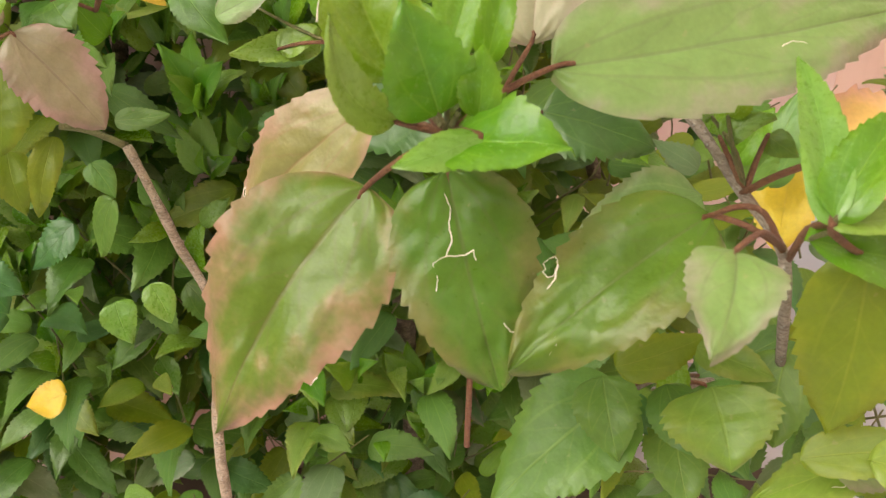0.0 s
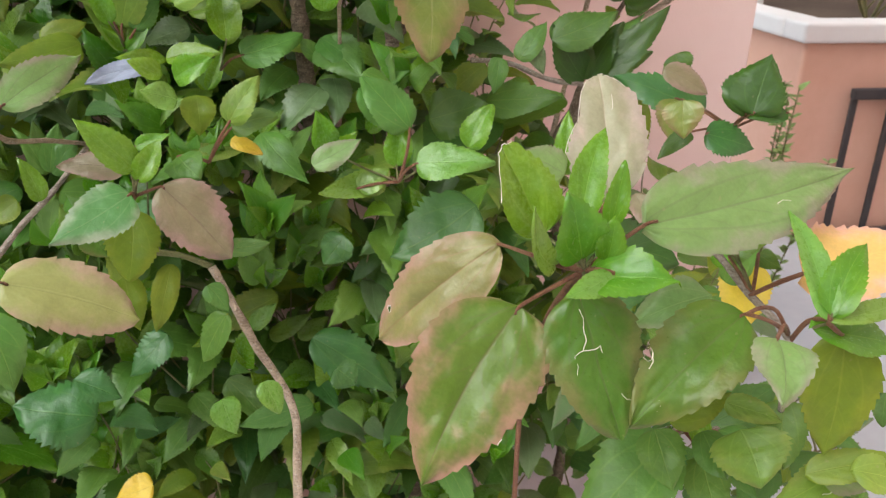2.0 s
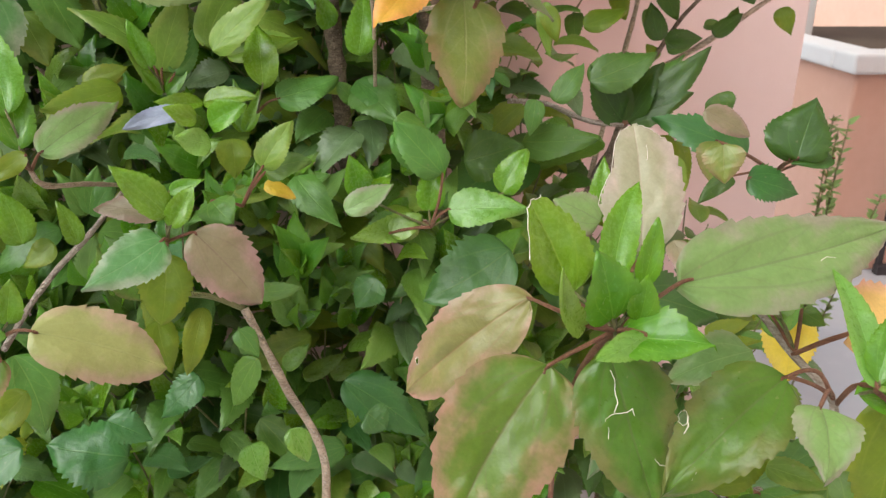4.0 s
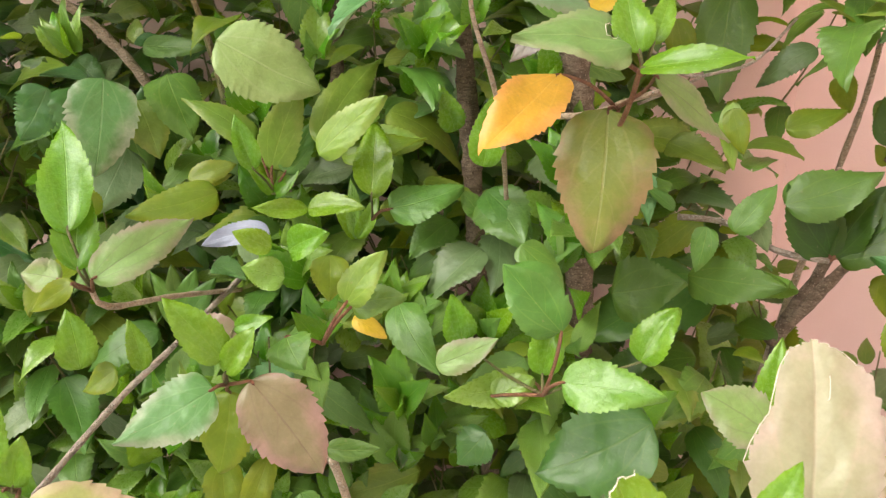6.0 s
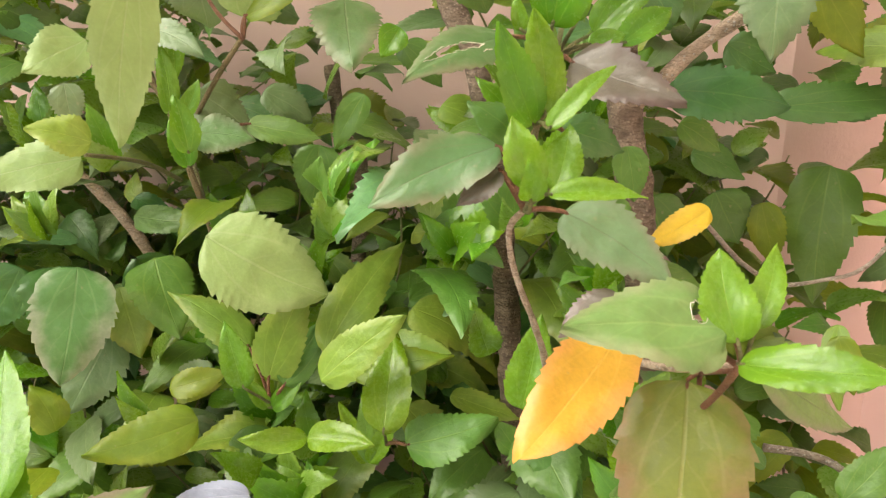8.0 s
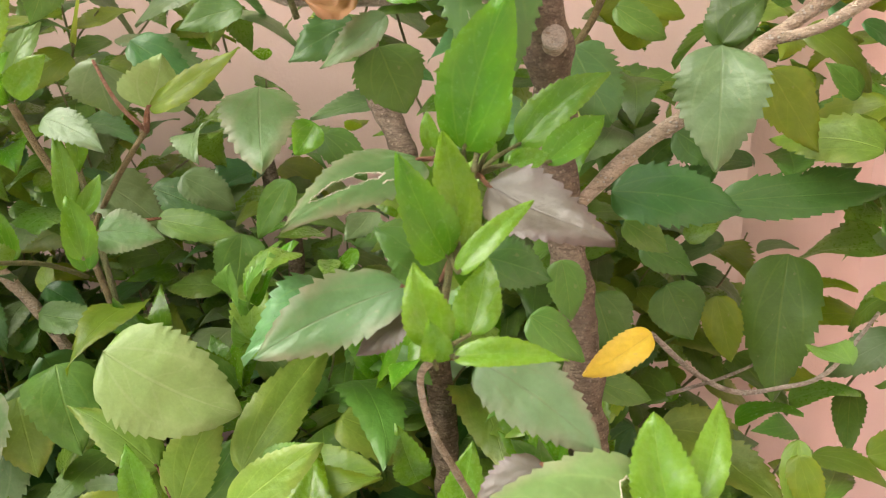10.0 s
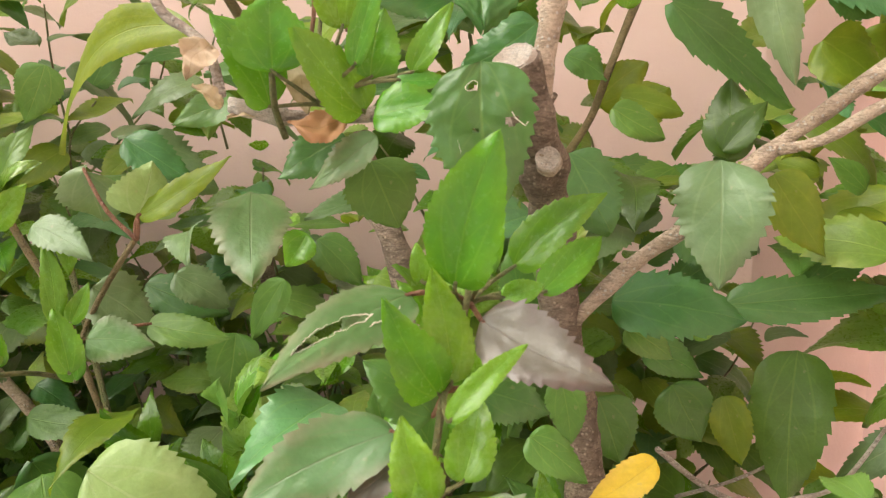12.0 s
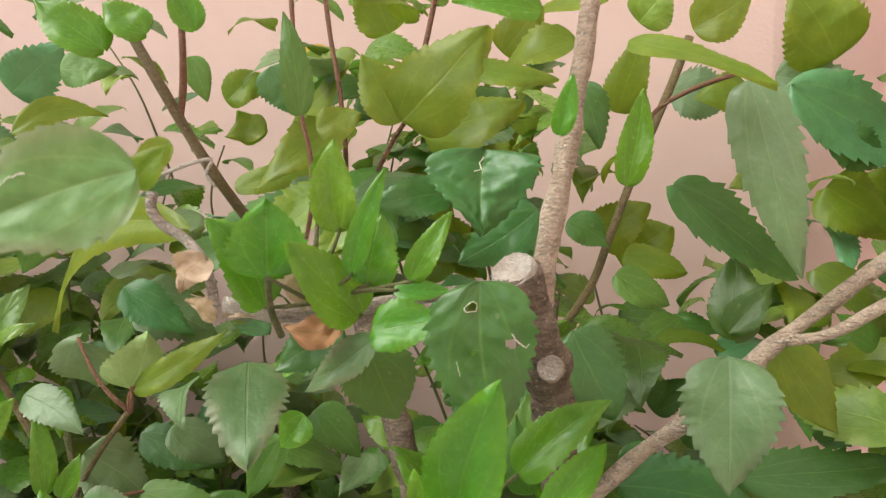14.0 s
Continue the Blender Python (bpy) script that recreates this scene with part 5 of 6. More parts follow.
leaf((-0.1231, 0.5447, 1.1892), (-0.1264, 0.5469, 1.2037), 0.0072, "b", (0.31, -0.93, 0.21), stalk=(-0.1097, 0.5655, 1.1769))
leaf((-0.3463, 0.6461, 1.1240), (-0.3085, 0.6536, 1.1207), 0.0267, "g1", (0.21, -0.77, 0.60), stalk=(-0.3555, 0.6563, 1.1184))
leaf((-0.3205, 0.6668, 1.1291), (-0.2722, 0.6757, 1.1214), 0.0209, "g", (0.24, -0.77, 0.59), stalk=(-0.3555, 0.6563, 1.1184))
leaf((-0.3060, 0.6428, 1.1959), (-0.2526, 0.6467, 1.2290), 0.0161, "ol", (-0.09, -0.95, 0.30), stalk=(-0.3090, 0.6452, 1.1829))
leaf((-0.3060, 0.6428, 1.1959), (-0.2999, 0.6504, 1.2254), 0.0371, "y1", (0.71, -0.69, 0.16), stalk=(-0.3090, 0.6452, 1.1829))
leaf((-0.3398, 0.6473, 1.2194), (-0.3427, 0.6641, 1.1885), 0.0375, "gs", (0.16, -0.84, 0.51), stalk=(-0.3090, 0.6452, 1.1829))
leaf((-0.3282, 0.6076, 1.1177), (-0.3388, 0.6120, 1.1509), 0.0177, "b1", (0.64, -0.71, 0.30), stalk=(-0.3555, 0.6563, 1.1184))
leaf((-0.3554, 0.6336, 1.1372), (-0.3667, 0.6425, 1.1820), 0.0132, "b1", (0.58, -0.76, 0.30), stalk=(-0.3555, 0.6563, 1.1184))
leaf((-0.3472, 0.6351, 1.1357), (-0.3392, 0.6426, 1.1584), 0.0108, "b1", (0.38, -0.91, 0.17), stalk=(-0.3555, 0.6563, 1.1184))
leaf((-0.3419, 0.6286, 1.1053), (-0.3553, 0.6333, 1.1356), 0.0166, "b1", (0.58, -0.72, 0.37), stalk=(-0.3555, 0.6563, 1.1184))
leaf((-0.0105, 0.6314, 1.2308), (-0.0107, 0.6141, 1.1762), 0.0403, "gs", (-0.10, -0.81, 0.58), taper=0.95)
leaf((-0.0553, 0.6618, 1.1582), (0.0090, 0.6609, 1.1516), 0.0352, "d", (0.05, -0.81, 0.58))
leaf((0.0056, 0.7135, 1.1471), (0.1014, 0.7360, 1.1549), 0.0271, "d", (0.13, -0.77, 0.63))
leaf((0.0237, 0.7048, 1.2191), (0.0514, 0.7025, 1.1773), 0.0290, "ol", (0.11, -0.99, 0.13))
leaf((-0.0029, 0.6738, 1.2287), (-0.0002, 0.6960, 1.2688), 0.0252, "dk", (-0.10, -0.87, 0.49))
leaf((-0.0793, 0.6711, 1.2309), (-0.0566, 0.6550, 1.1934), 0.0358, "d", (0.08, -0.90, 0.43))
leaf((0.0591, 0.7842, 1.1033), (0.0528, 0.7511, 1.0126), 0.0488, "gd", (-0.19, -0.92, 0.35))
leaf((-0.0504, 0.7083, 1.1631), (-0.0375, 0.7055, 1.1408), 0.0204, "d", (0.17, -0.96, 0.22))
leaf((-0.0616, 0.6665, 1.0531), (-0.0270, 0.6716, 1.0412), 0.0194, "g", (0.33, -0.69, 0.65))
w1 = leaf((-0.1049, 0.5620, 1.2700), (-0.0974, 0.5570, 1.2149), 0.0398, "d", (0.25, -0.96, 0.13), fine=True, taper=0.75)
leaf((-0.1468, 0.5610, 1.2493), (-0.1143, 0.5622, 1.2547), 0.0200, "b1", (-0.06, -0.86, 0.51))
leaf((-0.1574, 0.5838, 1.2512), (-0.1765, 0.5565, 1.2834), 0.0248, "b1", (0.35, -0.85, 0.38), stalk=(-0.1803, 0.5902, 1.2548))
leaf((-0.1989, 0.5816, 1.2537), (-0.2197, 0.5730, 1.2915), 0.0242, "b1", (0.40, -0.85, 0.32), stalk=(-0.1803, 0.5902, 1.2548), bend=.1)
leaf((-0.1926, 0.5718, 1.2677), (-0.1941, 0.5742, 1.2996), 0.0328, "b1", (0.38, -0.92, 0.11), stalk=(-0.1803, 0.5902, 1.2548))
leaf((-0.1668, 0.5836, 1.2852), (-0.1691, 0.5853, 1.3231), 0.0185, "b", (0.22, -0.97, 0.12), stalk=(-0.1803, 0.5902, 1.2548))
leaf((-0.1771, 0.5905, 1.3045), (-0.1722, 0.5939, 1.3230), 0.0102, "b", (0.26, -0.96, 0.11), stalk=(-0.1803, 0.5902, 1.2548))
leaf((-0.1532, 0.5777, 1.2650), (-0.1485, 0.5826, 1.2931), 0.0227, "b1", (0.26, -0.96, 0.12), stalk=(-0.1803, 0.5902, 1.2548))
leaf((-0.1576, 0.5703, 1.2692), (-0.1455, 0.5788, 1.3110), 0.0096, "b1", (0.20, -0.97, 0.13), stalk=(-0.1803, 0.5902, 1.2548))
leaf((-0.1349, 0.5754, 1.2672), (-0.1201, 0.5822, 1.2943), 0.0111, "b1", (0.06, -0.98, 0.21), stalk=(-0.1803, 0.5902, 1.2548))
leaf((-0.1411, 0.5735, 1.2640), (-0.1201, 0.5784, 1.2639), 0.0084, "b1", (0.20, -0.84, 0.51), stalk=(-0.1803, 0.5902, 1.2548))
leaf((-0.1540, 0.5879, 1.2417), (-0.1827, 0.5817, 1.2190), 0.0153, "gv", (-0.07, -0.94, 0.34))
leaf((-0.1753, 0.6096, 1.2402), (-0.2051, 0.6004, 1.2218), 0.0228, "d", (0.03, -0.91, 0.41))
leaf((-0.1662, 0.6171, 1.2291), (-0.1525, 0.6164, 1.1984), 0.0346, "gd", (0.46, -0.86, 0.22))
leaf((-0.2518, 0.6685, 1.2077), (-0.2290, 0.6190, 1.1690), 0.0422, "gv", (0.42, -0.88, 0.20))
w13 = leaf((-0.1121, 0.6140, 1.3183), (-0.1102, 0.5967, 1.2843), 0.0471, "d", (0.15, -0.88, 0.45), fold=.45, fine=True)
leaf((-0.0930, 0.6420, 1.2919), (-0.1268, 0.6269, 1.2688), 0.0256, "d", (0.09, -0.89, 0.44))
leaf((-0.1279, 0.6149, 1.3011), (-0.1575, 0.5940, 1.2964), 0.0187, "d", (0.45, -0.75, 0.48))
leaf((-0.1615, 0.6590, 1.3338), (-0.1186, 0.6596, 1.3778), 0.0430, "ol", (-0.06, -1.00, 0.04))
leaf((-0.1613, 0.6591, 1.3338), (-0.1812, 0.6579, 1.3668), 0.0256, "ol", (0.39, -0.90, 0.20))
w17 = leaf((-0.1849, 0.4749, 1.3109), (-0.2283, 0.4518, 1.2929), 0.0342, "gp", (0.29, -0.93, 0.23), fine=True)
leaf((-0.2334, 0.5806, 1.2862), (-0.3331, 0.6191, 1.2303), 0.0244, "ol", (0.15, -0.90, 0.42), bend=.20)
leaf((-0.1983, 0.4917, 1.3064), (-0.1872, 0.4957, 1.3183), 0.0106, "ol", (0.25, -0.96, 0.10))
leaf((-0.0013, 0.6639, 1.3500), (0.0196, 0.6442, 1.2629), 0.0294, "gs", (-0.10, -0.98, 0.20))
leaf((-0.0328, 0.6725, 1.3028), (0.0318, 0.7131, 1.2532), 0.0286, "d", (0.59, -0.80, 0.11))
leaf((-0.1607, 0.6989, 1.3285), (-0.1078, 0.7130, 1.3463), 0.0371, "ol", (0.11, -0.92, 0.38))
leaf((-0.1275, 0.6560, 1.3580), (-0.0858, 0.6651, 1.3525), 0.0135, "ol", (0.24, -0.91, 0.35))
leaf((-0.0544, 0.6633, 1.3682), (0.0054, 0.6307, 1.3439), 0.0158, "ol", (0.10, -0.75, 0.65), curl=.16)
leaf((-0.1893, 0.5989, 1.3333), (-0.1970, 0.6017, 1.3773), 0.0132, "gd", (0.42, -0.90, 0.13))
leaf((-0.2617, 0.5714, 1.3591), (-0.2901, 0.5670, 1.3799), 0.0220, "b1", (0.44, -0.78, 0.44))
leaf((-0.2451, 0.5760, 1.3659), (-0.2632, 0.5731, 1.3786), 0.0172, "b1", (0.42, -0.81, 0.41))
leaf((-0.2261, 0.5805, 1.3670), (-0.2342, 0.5806, 1.3864), 0.0140, "b1", (0.52, -0.83, 0.22))
leaf((-0.0871, 0.5997, 1.3717), (-0.1216, 0.5922, 1.3762), 0.0125, "b1", (0.24, -0.93, 0.29))
leaf((0.0441, 0.8191, 1.3615), (0.1319, 0.8477, 1.3087), 0.0502, "db", (0.28, -0.92, 0.29))
leaf((-0.0538, 0.6807, 1.3017), (-0.0466, 0.6873, 1.3496), 0.0166, "b1", (-0.05, -0.99, 0.14))
leaf((-0.0776, 0.5700, 1.3223), (-0.0731, 0.5734, 1.3444), 0.0081, "b1", (0.02, -0.99, 0.15))
leaf((-0.0058, 0.6713, 1.2327), (0.0145, 0.6785, 1.2565), 0.0165, "dk", (-0.22, -0.87, 0.45))
leaf((-0.1989, 0.5149, 1.3201), (-0.2104, 0.5109, 1.3073), 0.0098, "ol", (0.21, -0.97, 0.11))
leaf((-0.2020, 0.6493, 1.3299), (-0.1807, 0.6551, 1.3380), 0.0184, "ol", (0.12, -0.93, 0.34))
leaf((-0.2500, 0.5147, 0.9582), (-0.2939, 0.5062, 0.9484), 0.0156, "w", (0.06, -0.81, 0.58), fold=.4, curl=.12)
leaf((-0.1660, 0.5861, 1.2495), (-0.1876, 0.5741, 1.2474), 0.0155, "dry", (0.37, -0.75, 0.55), fold=.3, bend=-.22, crumple=.32)
leaf((-0.1914, 0.5941, 1.2744), (-0.1863, 0.5923, 1.2508), 0.0147, "dryp", (0.45, -0.88, 0.16), fold=.5, curl=.15, crumple=.32)
leaf((-0.2125, 0.5573, 1.2780), (-0.2189, 0.5493, 1.2645), 0.0137, "dryp", (0.37, -0.86, 0.34), fold=.4, curl=.1, crumple=.32)
leaf((-0.2071, 0.5555, 1.2534), (-0.2163, 0.5496, 1.2620), 0.0078, "dryp", (0.70, -0.63, 0.32), fold=.5, crumple=.32)
leaf((-0.2025, 0.5888, 1.2525), (-0.2185, 0.5806, 1.2491), 0.0078, "dryp", (0.30, -0.80, 0.51), fold=.6, crumple=.32)
leaf((-0.0615, 0.7141, 1.0878), (-0.0469, 0.7095, 1.0489), 0.0368, "gd", (0.23, -0.95, 0.20))
leaf((-0.0179, 0.7504, 1.0862), (0.0006, 0.7476, 1.0519), 0.0358, "gd", (0.24, -0.95, 0.21))
leaf((0.0131, 0.7558, 1.0794), (0.0251, 0.7502, 1.0382), 0.0247, "ol", (0.06, -0.99, 0.15))
leaf((-0.0368, 0.7251, 1.1155), (-0.0022, 0.7294, 1.0993), 0.0232, "gd", (0.33, -0.80, 0.50))
leaf((-0.0762, 0.6113, 1.1323), (-0.0705, 0.6069, 1.1040), 0.0181, "gd", (0.17, -0.97, 0.19))
leaf((-0.0903, 0.6158, 1.1021), (-0.0628, 0.6175, 1.0807), 0.0211, "g", (0.42, -0.77, 0.48))
leaf((-0.0475, 0.6866, 1.1379), (-0.0225, 0.6887, 1.1216), 0.0195, "g", (0.35, -0.83, 0.42))
leaf((-0.0203, 0.7423, 1.1837), (0.0112, 0.7456, 1.1659), 0.0288, "d", (0.30, -0.88, 0.37))
leaf((0.0249, 0.8461, 1.3613), (-0.0116, 0.8370, 1.3561), 0.0288, "ol", (0.16, -0.90, 0.41))
leaf((0.0691, 0.8257, 1.3316), (0.1036, 0.8313, 1.3124), 0.0309, "d", (0.26, -0.95, 0.19))
leaf((-0.0593, 0.7188, 1.2533), (-0.0300, 0.7235, 1.2366), 0.0205, "g", (0.34, -0.87, 0.36))
leaf((-0.0551, 0.7476, 1.2605), (-0.0188, 0.7548, 1.2507), 0.0214, "ol", (0.29, -0.85, 0.44))
leaf((-0.0851, 0.7165, 1.2821), (-0.0626, 0.7200, 1.2684), 0.0198, "gd", (0.33, -0.89, 0.32))
leaf((-0.0794, 0.7273, 1.3573), (-0.0682, 0.7254, 1.3211), 0.0199, "d", (0.13, -0.99, 0.09))
leaf((-0.1374, 0.7245, 1.3348), (-0.1617, 0.7060, 1.3397), 0.0330, "dk", (0.61, -0.72, 0.34))
leaf((-0.1359, 0.7248, 1.3347), (-0.1212, 0.7310, 1.3564), 0.0325, "dk", (0.06, -0.97, 0.23))
leaf((-0.3439, 0.8287, 1.3679), (-0.3099, 0.8379, 1.3780), 0.0233, "ol", (0.17, -0.94, 0.29))
leaf((-0.3152, 0.8325, 1.3452), (-0.3452, 0.8243, 1.3351), 0.0208, "ol", (0.15, -0.94, 0.31))
leaf((-0.3374, 0.7652, 1.3852), (-0.3242, 0.7645, 1.3559), 0.0186, "g", (0.51, -0.82, 0.25))
leaf((-0.4264, 0.7315, 1.2817), (-0.4399, 0.7235, 1.2434), 0.0300, "g", (0.47, -0.88, 0.02))
leaf((-0.3752, 0.7373, 1.2340), (-0.3280, 0.7444, 1.2038), 0.0292, "d", (0.45, -0.71, 0.54))
leaf((-0.3774, 0.6767, 1.1842), (-0.3757, 0.6733, 1.1540), 0.0139, "b1", (0.61, -0.78, 0.12))
leaf((-0.2602, 0.7260, 1.1462), (-0.2797, 0.7166, 1.1082), 0.0215, "g", (0.09, -0.98, 0.19))
leaf((-0.3682, 0.7399, 1.1352), (-0.3119, 0.7504, 1.1155), 0.0281, "d", (0.36, -0.67, 0.66))
leaf((-0.2065, 0.6365, 1.1907), (-0.2169, 0.6320, 1.1743), 0.0177, "b1", (0.05, -0.97, 0.23))
leaf((-0.2158, 0.6736, 1.1819), (-0.1910, 0.6760, 1.1562), 0.0237, "gd", (0.52, -0.74, 0.43))
leaf((-0.0166, 0.8077, 1.1335), (0.0152, 0.8178, 1.1552), 0.0270, "d", (-0.14, -0.80, 0.58))
leaf((0.0729, 0.8492, 1.2972), (0.1129, 0.8547, 1.2678), 0.0480, "ol", (0.25, -0.95, 0.17))
leaf((0.0694, 0.8276, 1.1331), (0.1112, 0.8400, 1.1547), 0.0270, "d", (-0.12, -0.74, 0.66))
leaf((-0.0349, 0.8058, 1.1519), (-0.0139, 0.8134, 1.1736), 0.0229, "d", (-0.18, -0.86, 0.48))
leaf((-0.3147, 0.7812, 1.2575), (-0.3595, 0.7689, 1.2424), 0.0256, "gd", (0.11, -0.90, 0.42))
leaf((-0.4128, 0.7600, 1.2695), (-0.3946, 0.7678, 1.2981), 0.0241, "d", (0.31, -0.95, 0.07))
leaf((-0.4379, 0.7682, 1.3807), (-0.4003, 0.7772, 1.3824), 0.0262, "g", (0.20, -0.92, 0.35))
leaf((-0.2863, 0.8465, 1.4025), (-0.2754, 0.8446, 1.3675), 0.0292, "oy", (0.41, -0.90, 0.18))
leaf((0.0912, 0.7879, 1.2046), (0.0682, 0.7851, 1.2245), 0.0178, "g", (0.29, -0.94, 0.20))
leaf((0.1150, 0.3080, 0.8905), (0.1221, 0.3091, 0.9092), 0.0131, "b", (-0.54, -0.80, 0.25), stalk=(0.1176, 0.2829, 0.8685))
leaf((0.1120, 0.3045, 0.8828), (0.1312, 0.3009, 0.8934), 0.0131, "b0", (-0.46, -0.63, 0.62), stalk=(0.1176, 0.2829, 0.8685))
leaf((0.1109, 0.3142, 0.8878), (0.0967, 0.3129, 0.8980), 0.0111, "b1", (0.37, -0.84, 0.40), stalk=(0.1176, 0.2829, 0.8685))
leaf((0.1333, 0.3096, 0.8815), (0.1432, 0.2994, 0.8767), 0.0121, "g", (-0.32, -0.64, 0.70), stalk=(0.1176, 0.2829, 0.8685))
leaf((0.1065, 0.2507, 0.7986), (0.1102, 0.2258, 0.7771), 0.0451, "y2", (-0.25, -0.65, 0.72))
leaf((0.1417, 0.2659, 0.8058), (0.1308, 0.2390, 0.7776), 0.0295, "g", (-0.34, -0.61, 0.71))
leaf((0.0716, 0.2861, 0.7765), (0.0762, 0.2590, 0.7505), 0.0300, "g", (-0.17, -0.70, 0.70))
leaf((0.1356, 0.2269, 0.7834), (0.1834, 0.2159, 0.7980), 0.0190, "ol", (-0.35, -0.46, 0.81))
leaf((0.1047, 0.2685, 0.8054), (0.1313, 0.2507, 0.8026), 0.0176, "y2", (-0.27, -0.54, 0.80))
leaf((0.1551, 0.2156, 0.7930), (0.1883, 0.2095, 0.7852), 0.0214, "y", (0.08, -0.59, 0.80))
leaf((0.1949, 0.2523, 0.8157), (0.1912, 0.2440, 0.7978), 0.0138, "gd", (-0.52, -0.73, 0.44))
leaf((0.0960, 0.2727, 0.7826), (0.1038, 0.2490, 0.7642), 0.0235, "gd", (-0.20, -0.64, 0.74))
leaf((0.1647, 0.2711, 0.8202), (0.1403, 0.2678, 0.8097), 0.0205, "ol", (-0.28, -0.53, 0.80))
leaf((0.1953, 0.2901, 0.7435), (0.1754, 0.2666, 0.7212), 0.0349, "gd", (-0.34, -0.48, 0.81))
leaf((-0.3731, 0.6432, 1.1890), (-0.3307, 0.6351, 1.1731), 0.0206, "gs", (0.11, -0.73, 0.67))
leaf((-0.2940, 0.7234, 1.1095), (-0.2965, 0.7112, 1.0654), 0.0349, "g", (0.34, -0.91, 0.23))
leaf((-0.3029, 0.4926, 1.1829), (-0.3193, 0.4716, 1.1702), 0.0232, "y1", (0.55, -0.70, 0.46))
leaf((-0.3150, 0.5052, 1.1370), (-0.3364, 0.4886, 1.1450), 0.0200, "y", (0.64, -0.57, 0.52))
leaf((-0.3848, 0.5772, 1.1582), (-0.3763, 0.5723, 1.1318), 0.0182, "gs", (0.63, -0.70, 0.33))
leaf((-0.4139, 0.6082, 1.0400), (-0.4117, 0.5770, 0.9714), 0.0520, "g1", (0.55, -0.76, 0.36))
leaf((-0.3817, 0.6433, 1.0397), (-0.3536, 0.6237, 0.9928), 0.0444, "g", (0.49, -0.66, 0.57))
leaf((-0.4035, 0.6329, 1.0198), (-0.3785, 0.6144, 0.9796), 0.0393, "y2", (0.50, -0.62, 0.60))
leaf((-0.4247, 0.6446, 0.9783), (-0.4405, 0.6145, 0.9301), 0.0468, "gs", (0.39, -0.83, 0.39))
leaf((-0.2378, 0.5820, 0.9937), (-0.1902, 0.5904, 1.0356), 0.0266, "y", (-0.20, -0.89, 0.40))
leaf((-0.2337, 0.6218, 0.9841), (-0.1697, 0.6271, 0.9997), 0.0258, "ol", (-0.10, -0.73, 0.67))
leaf((-0.4210, 0.6801, 1.0577), (-0.3655, 0.6793, 1.0579), 0.0231, "gd", (-0.01, -0.73, 0.68))
leaf((-0.4207, 0.5798, 0.9376), (-0.4398, 0.5828, 0.9661), 0.0246, "ol", (0.67, -0.55, 0.51))
leaf((-0.3477, 0.6033, 0.9624), (-0.3193, 0.6118, 0.9697), 0.0186, "ol", (0.05, -0.73, 0.68))
leaf((0.1356, 0.6575, 0.9143), (0.1895, 0.6401, 0.9466), 0.0293, "dk", (-0.51, -0.72, 0.47), stalk=(0.1302, 0.6567, 0.9118))
leaf((0.1313, 0.6576, 0.9143), (0.1167, 0.6677, 0.9749), 0.0256, "dk", (-0.15, -0.98, 0.13), stalk=(0.1302, 0.6567, 0.9118))
leaf((0.1366, 0.6638, 0.9128), (0.1900, 0.6729, 0.9773), 0.0274, "gd", (-0.39, -0.81, 0.44), stalk=(0.1302, 0.6567, 0.9118))
leaf((0.1802, 0.8760, 1.0240), (0.1893, 0.8637, 0.9900), 0.0245, "ol", (-0.18, -0.94, 0.29))
leaf((0.2376, 0.8815, 1.0295), (0.2535, 0.8674, 0.9897), 0.0260, "gd", (-0.19, -0.95, 0.26))
leaf((0.2193, 0.8702, 1.0023), (0.2156, 0.8594, 0.9745), 0.0182, "gd", (-0.29, -0.88, 0.38))
leaf((0.2354, 0.8404, 0.9578), (0.2692, 0.8472, 0.9705), 0.0229, "gd", (-0.08, -0.77, 0.64))
leaf((0.2219, 0.8360, 0.9483), (0.2096, 0.8416, 0.9652), 0.0162, "ol", (-0.06, -0.96, 0.28))
leaf((0.2809, 0.8532, 0.9844), (0.3065, 0.8543, 0.9832), 0.0145, "gd", (0.06, -0.83, 0.55))
leaf((0.3154, 0.8563, 0.9871), (0.3240, 0.8637, 1.0055), 0.0132, "dk", (-0.36, -0.79, 0.49))
leaf((0.2984, 0.8073, 1.0443), (0.3116, 0.7963, 1.0133), 0.0294, "dk", (-0.25, -0.94, 0.23))
leaf((0.2600, 0.8824, 1.0283), (0.2902, 0.8859, 1.0327), 0.0199, "gd", (0.01, -0.82, 0.57))
leaf((0.2399, 0.8198, 0.9395), (0.2544, 0.8234, 0.9466), 0.0136, "b0", (-0.13, -0.75, 0.65))
leaf((0.2424, 0.7058, 0.9321), (0.2531, 0.6973, 0.9080), 0.0316, "gd", (-0.18, -0.95, 0.25))
leaf((0.1946, 0.6741, 0.8926), (0.1981, 0.6546, 0.8406), 0.0228, "ol", (-0.27, -0.91, 0.32))
leaf((0.1769, 0.6748, 0.8974), (0.1799, 0.6634, 0.8667), 0.0228, "ol", (-0.25, -0.92, 0.32))
leaf((0.0514, 0.6737, 1.0249), (0.0546, 0.6562, 0.9779), 0.0163, "y", (-0.14, -0.93, 0.34))
leaf((0.0527, 0.6153, 0.9437), (0.0797, 0.6290, 0.9758), 0.0226, "g", (-0.21, -0.82, 0.53))
leaf((0.0344, 0.6150, 0.9459), (0.0280, 0.6032, 0.9158), 0.0184, "g", (-0.18, -0.90, 0.39))
leaf((0.0640, 0.6208, 0.9565), (0.0759, 0.6117, 0.9307), 0.0169, "gs", (-0.04, -0.95, 0.32))
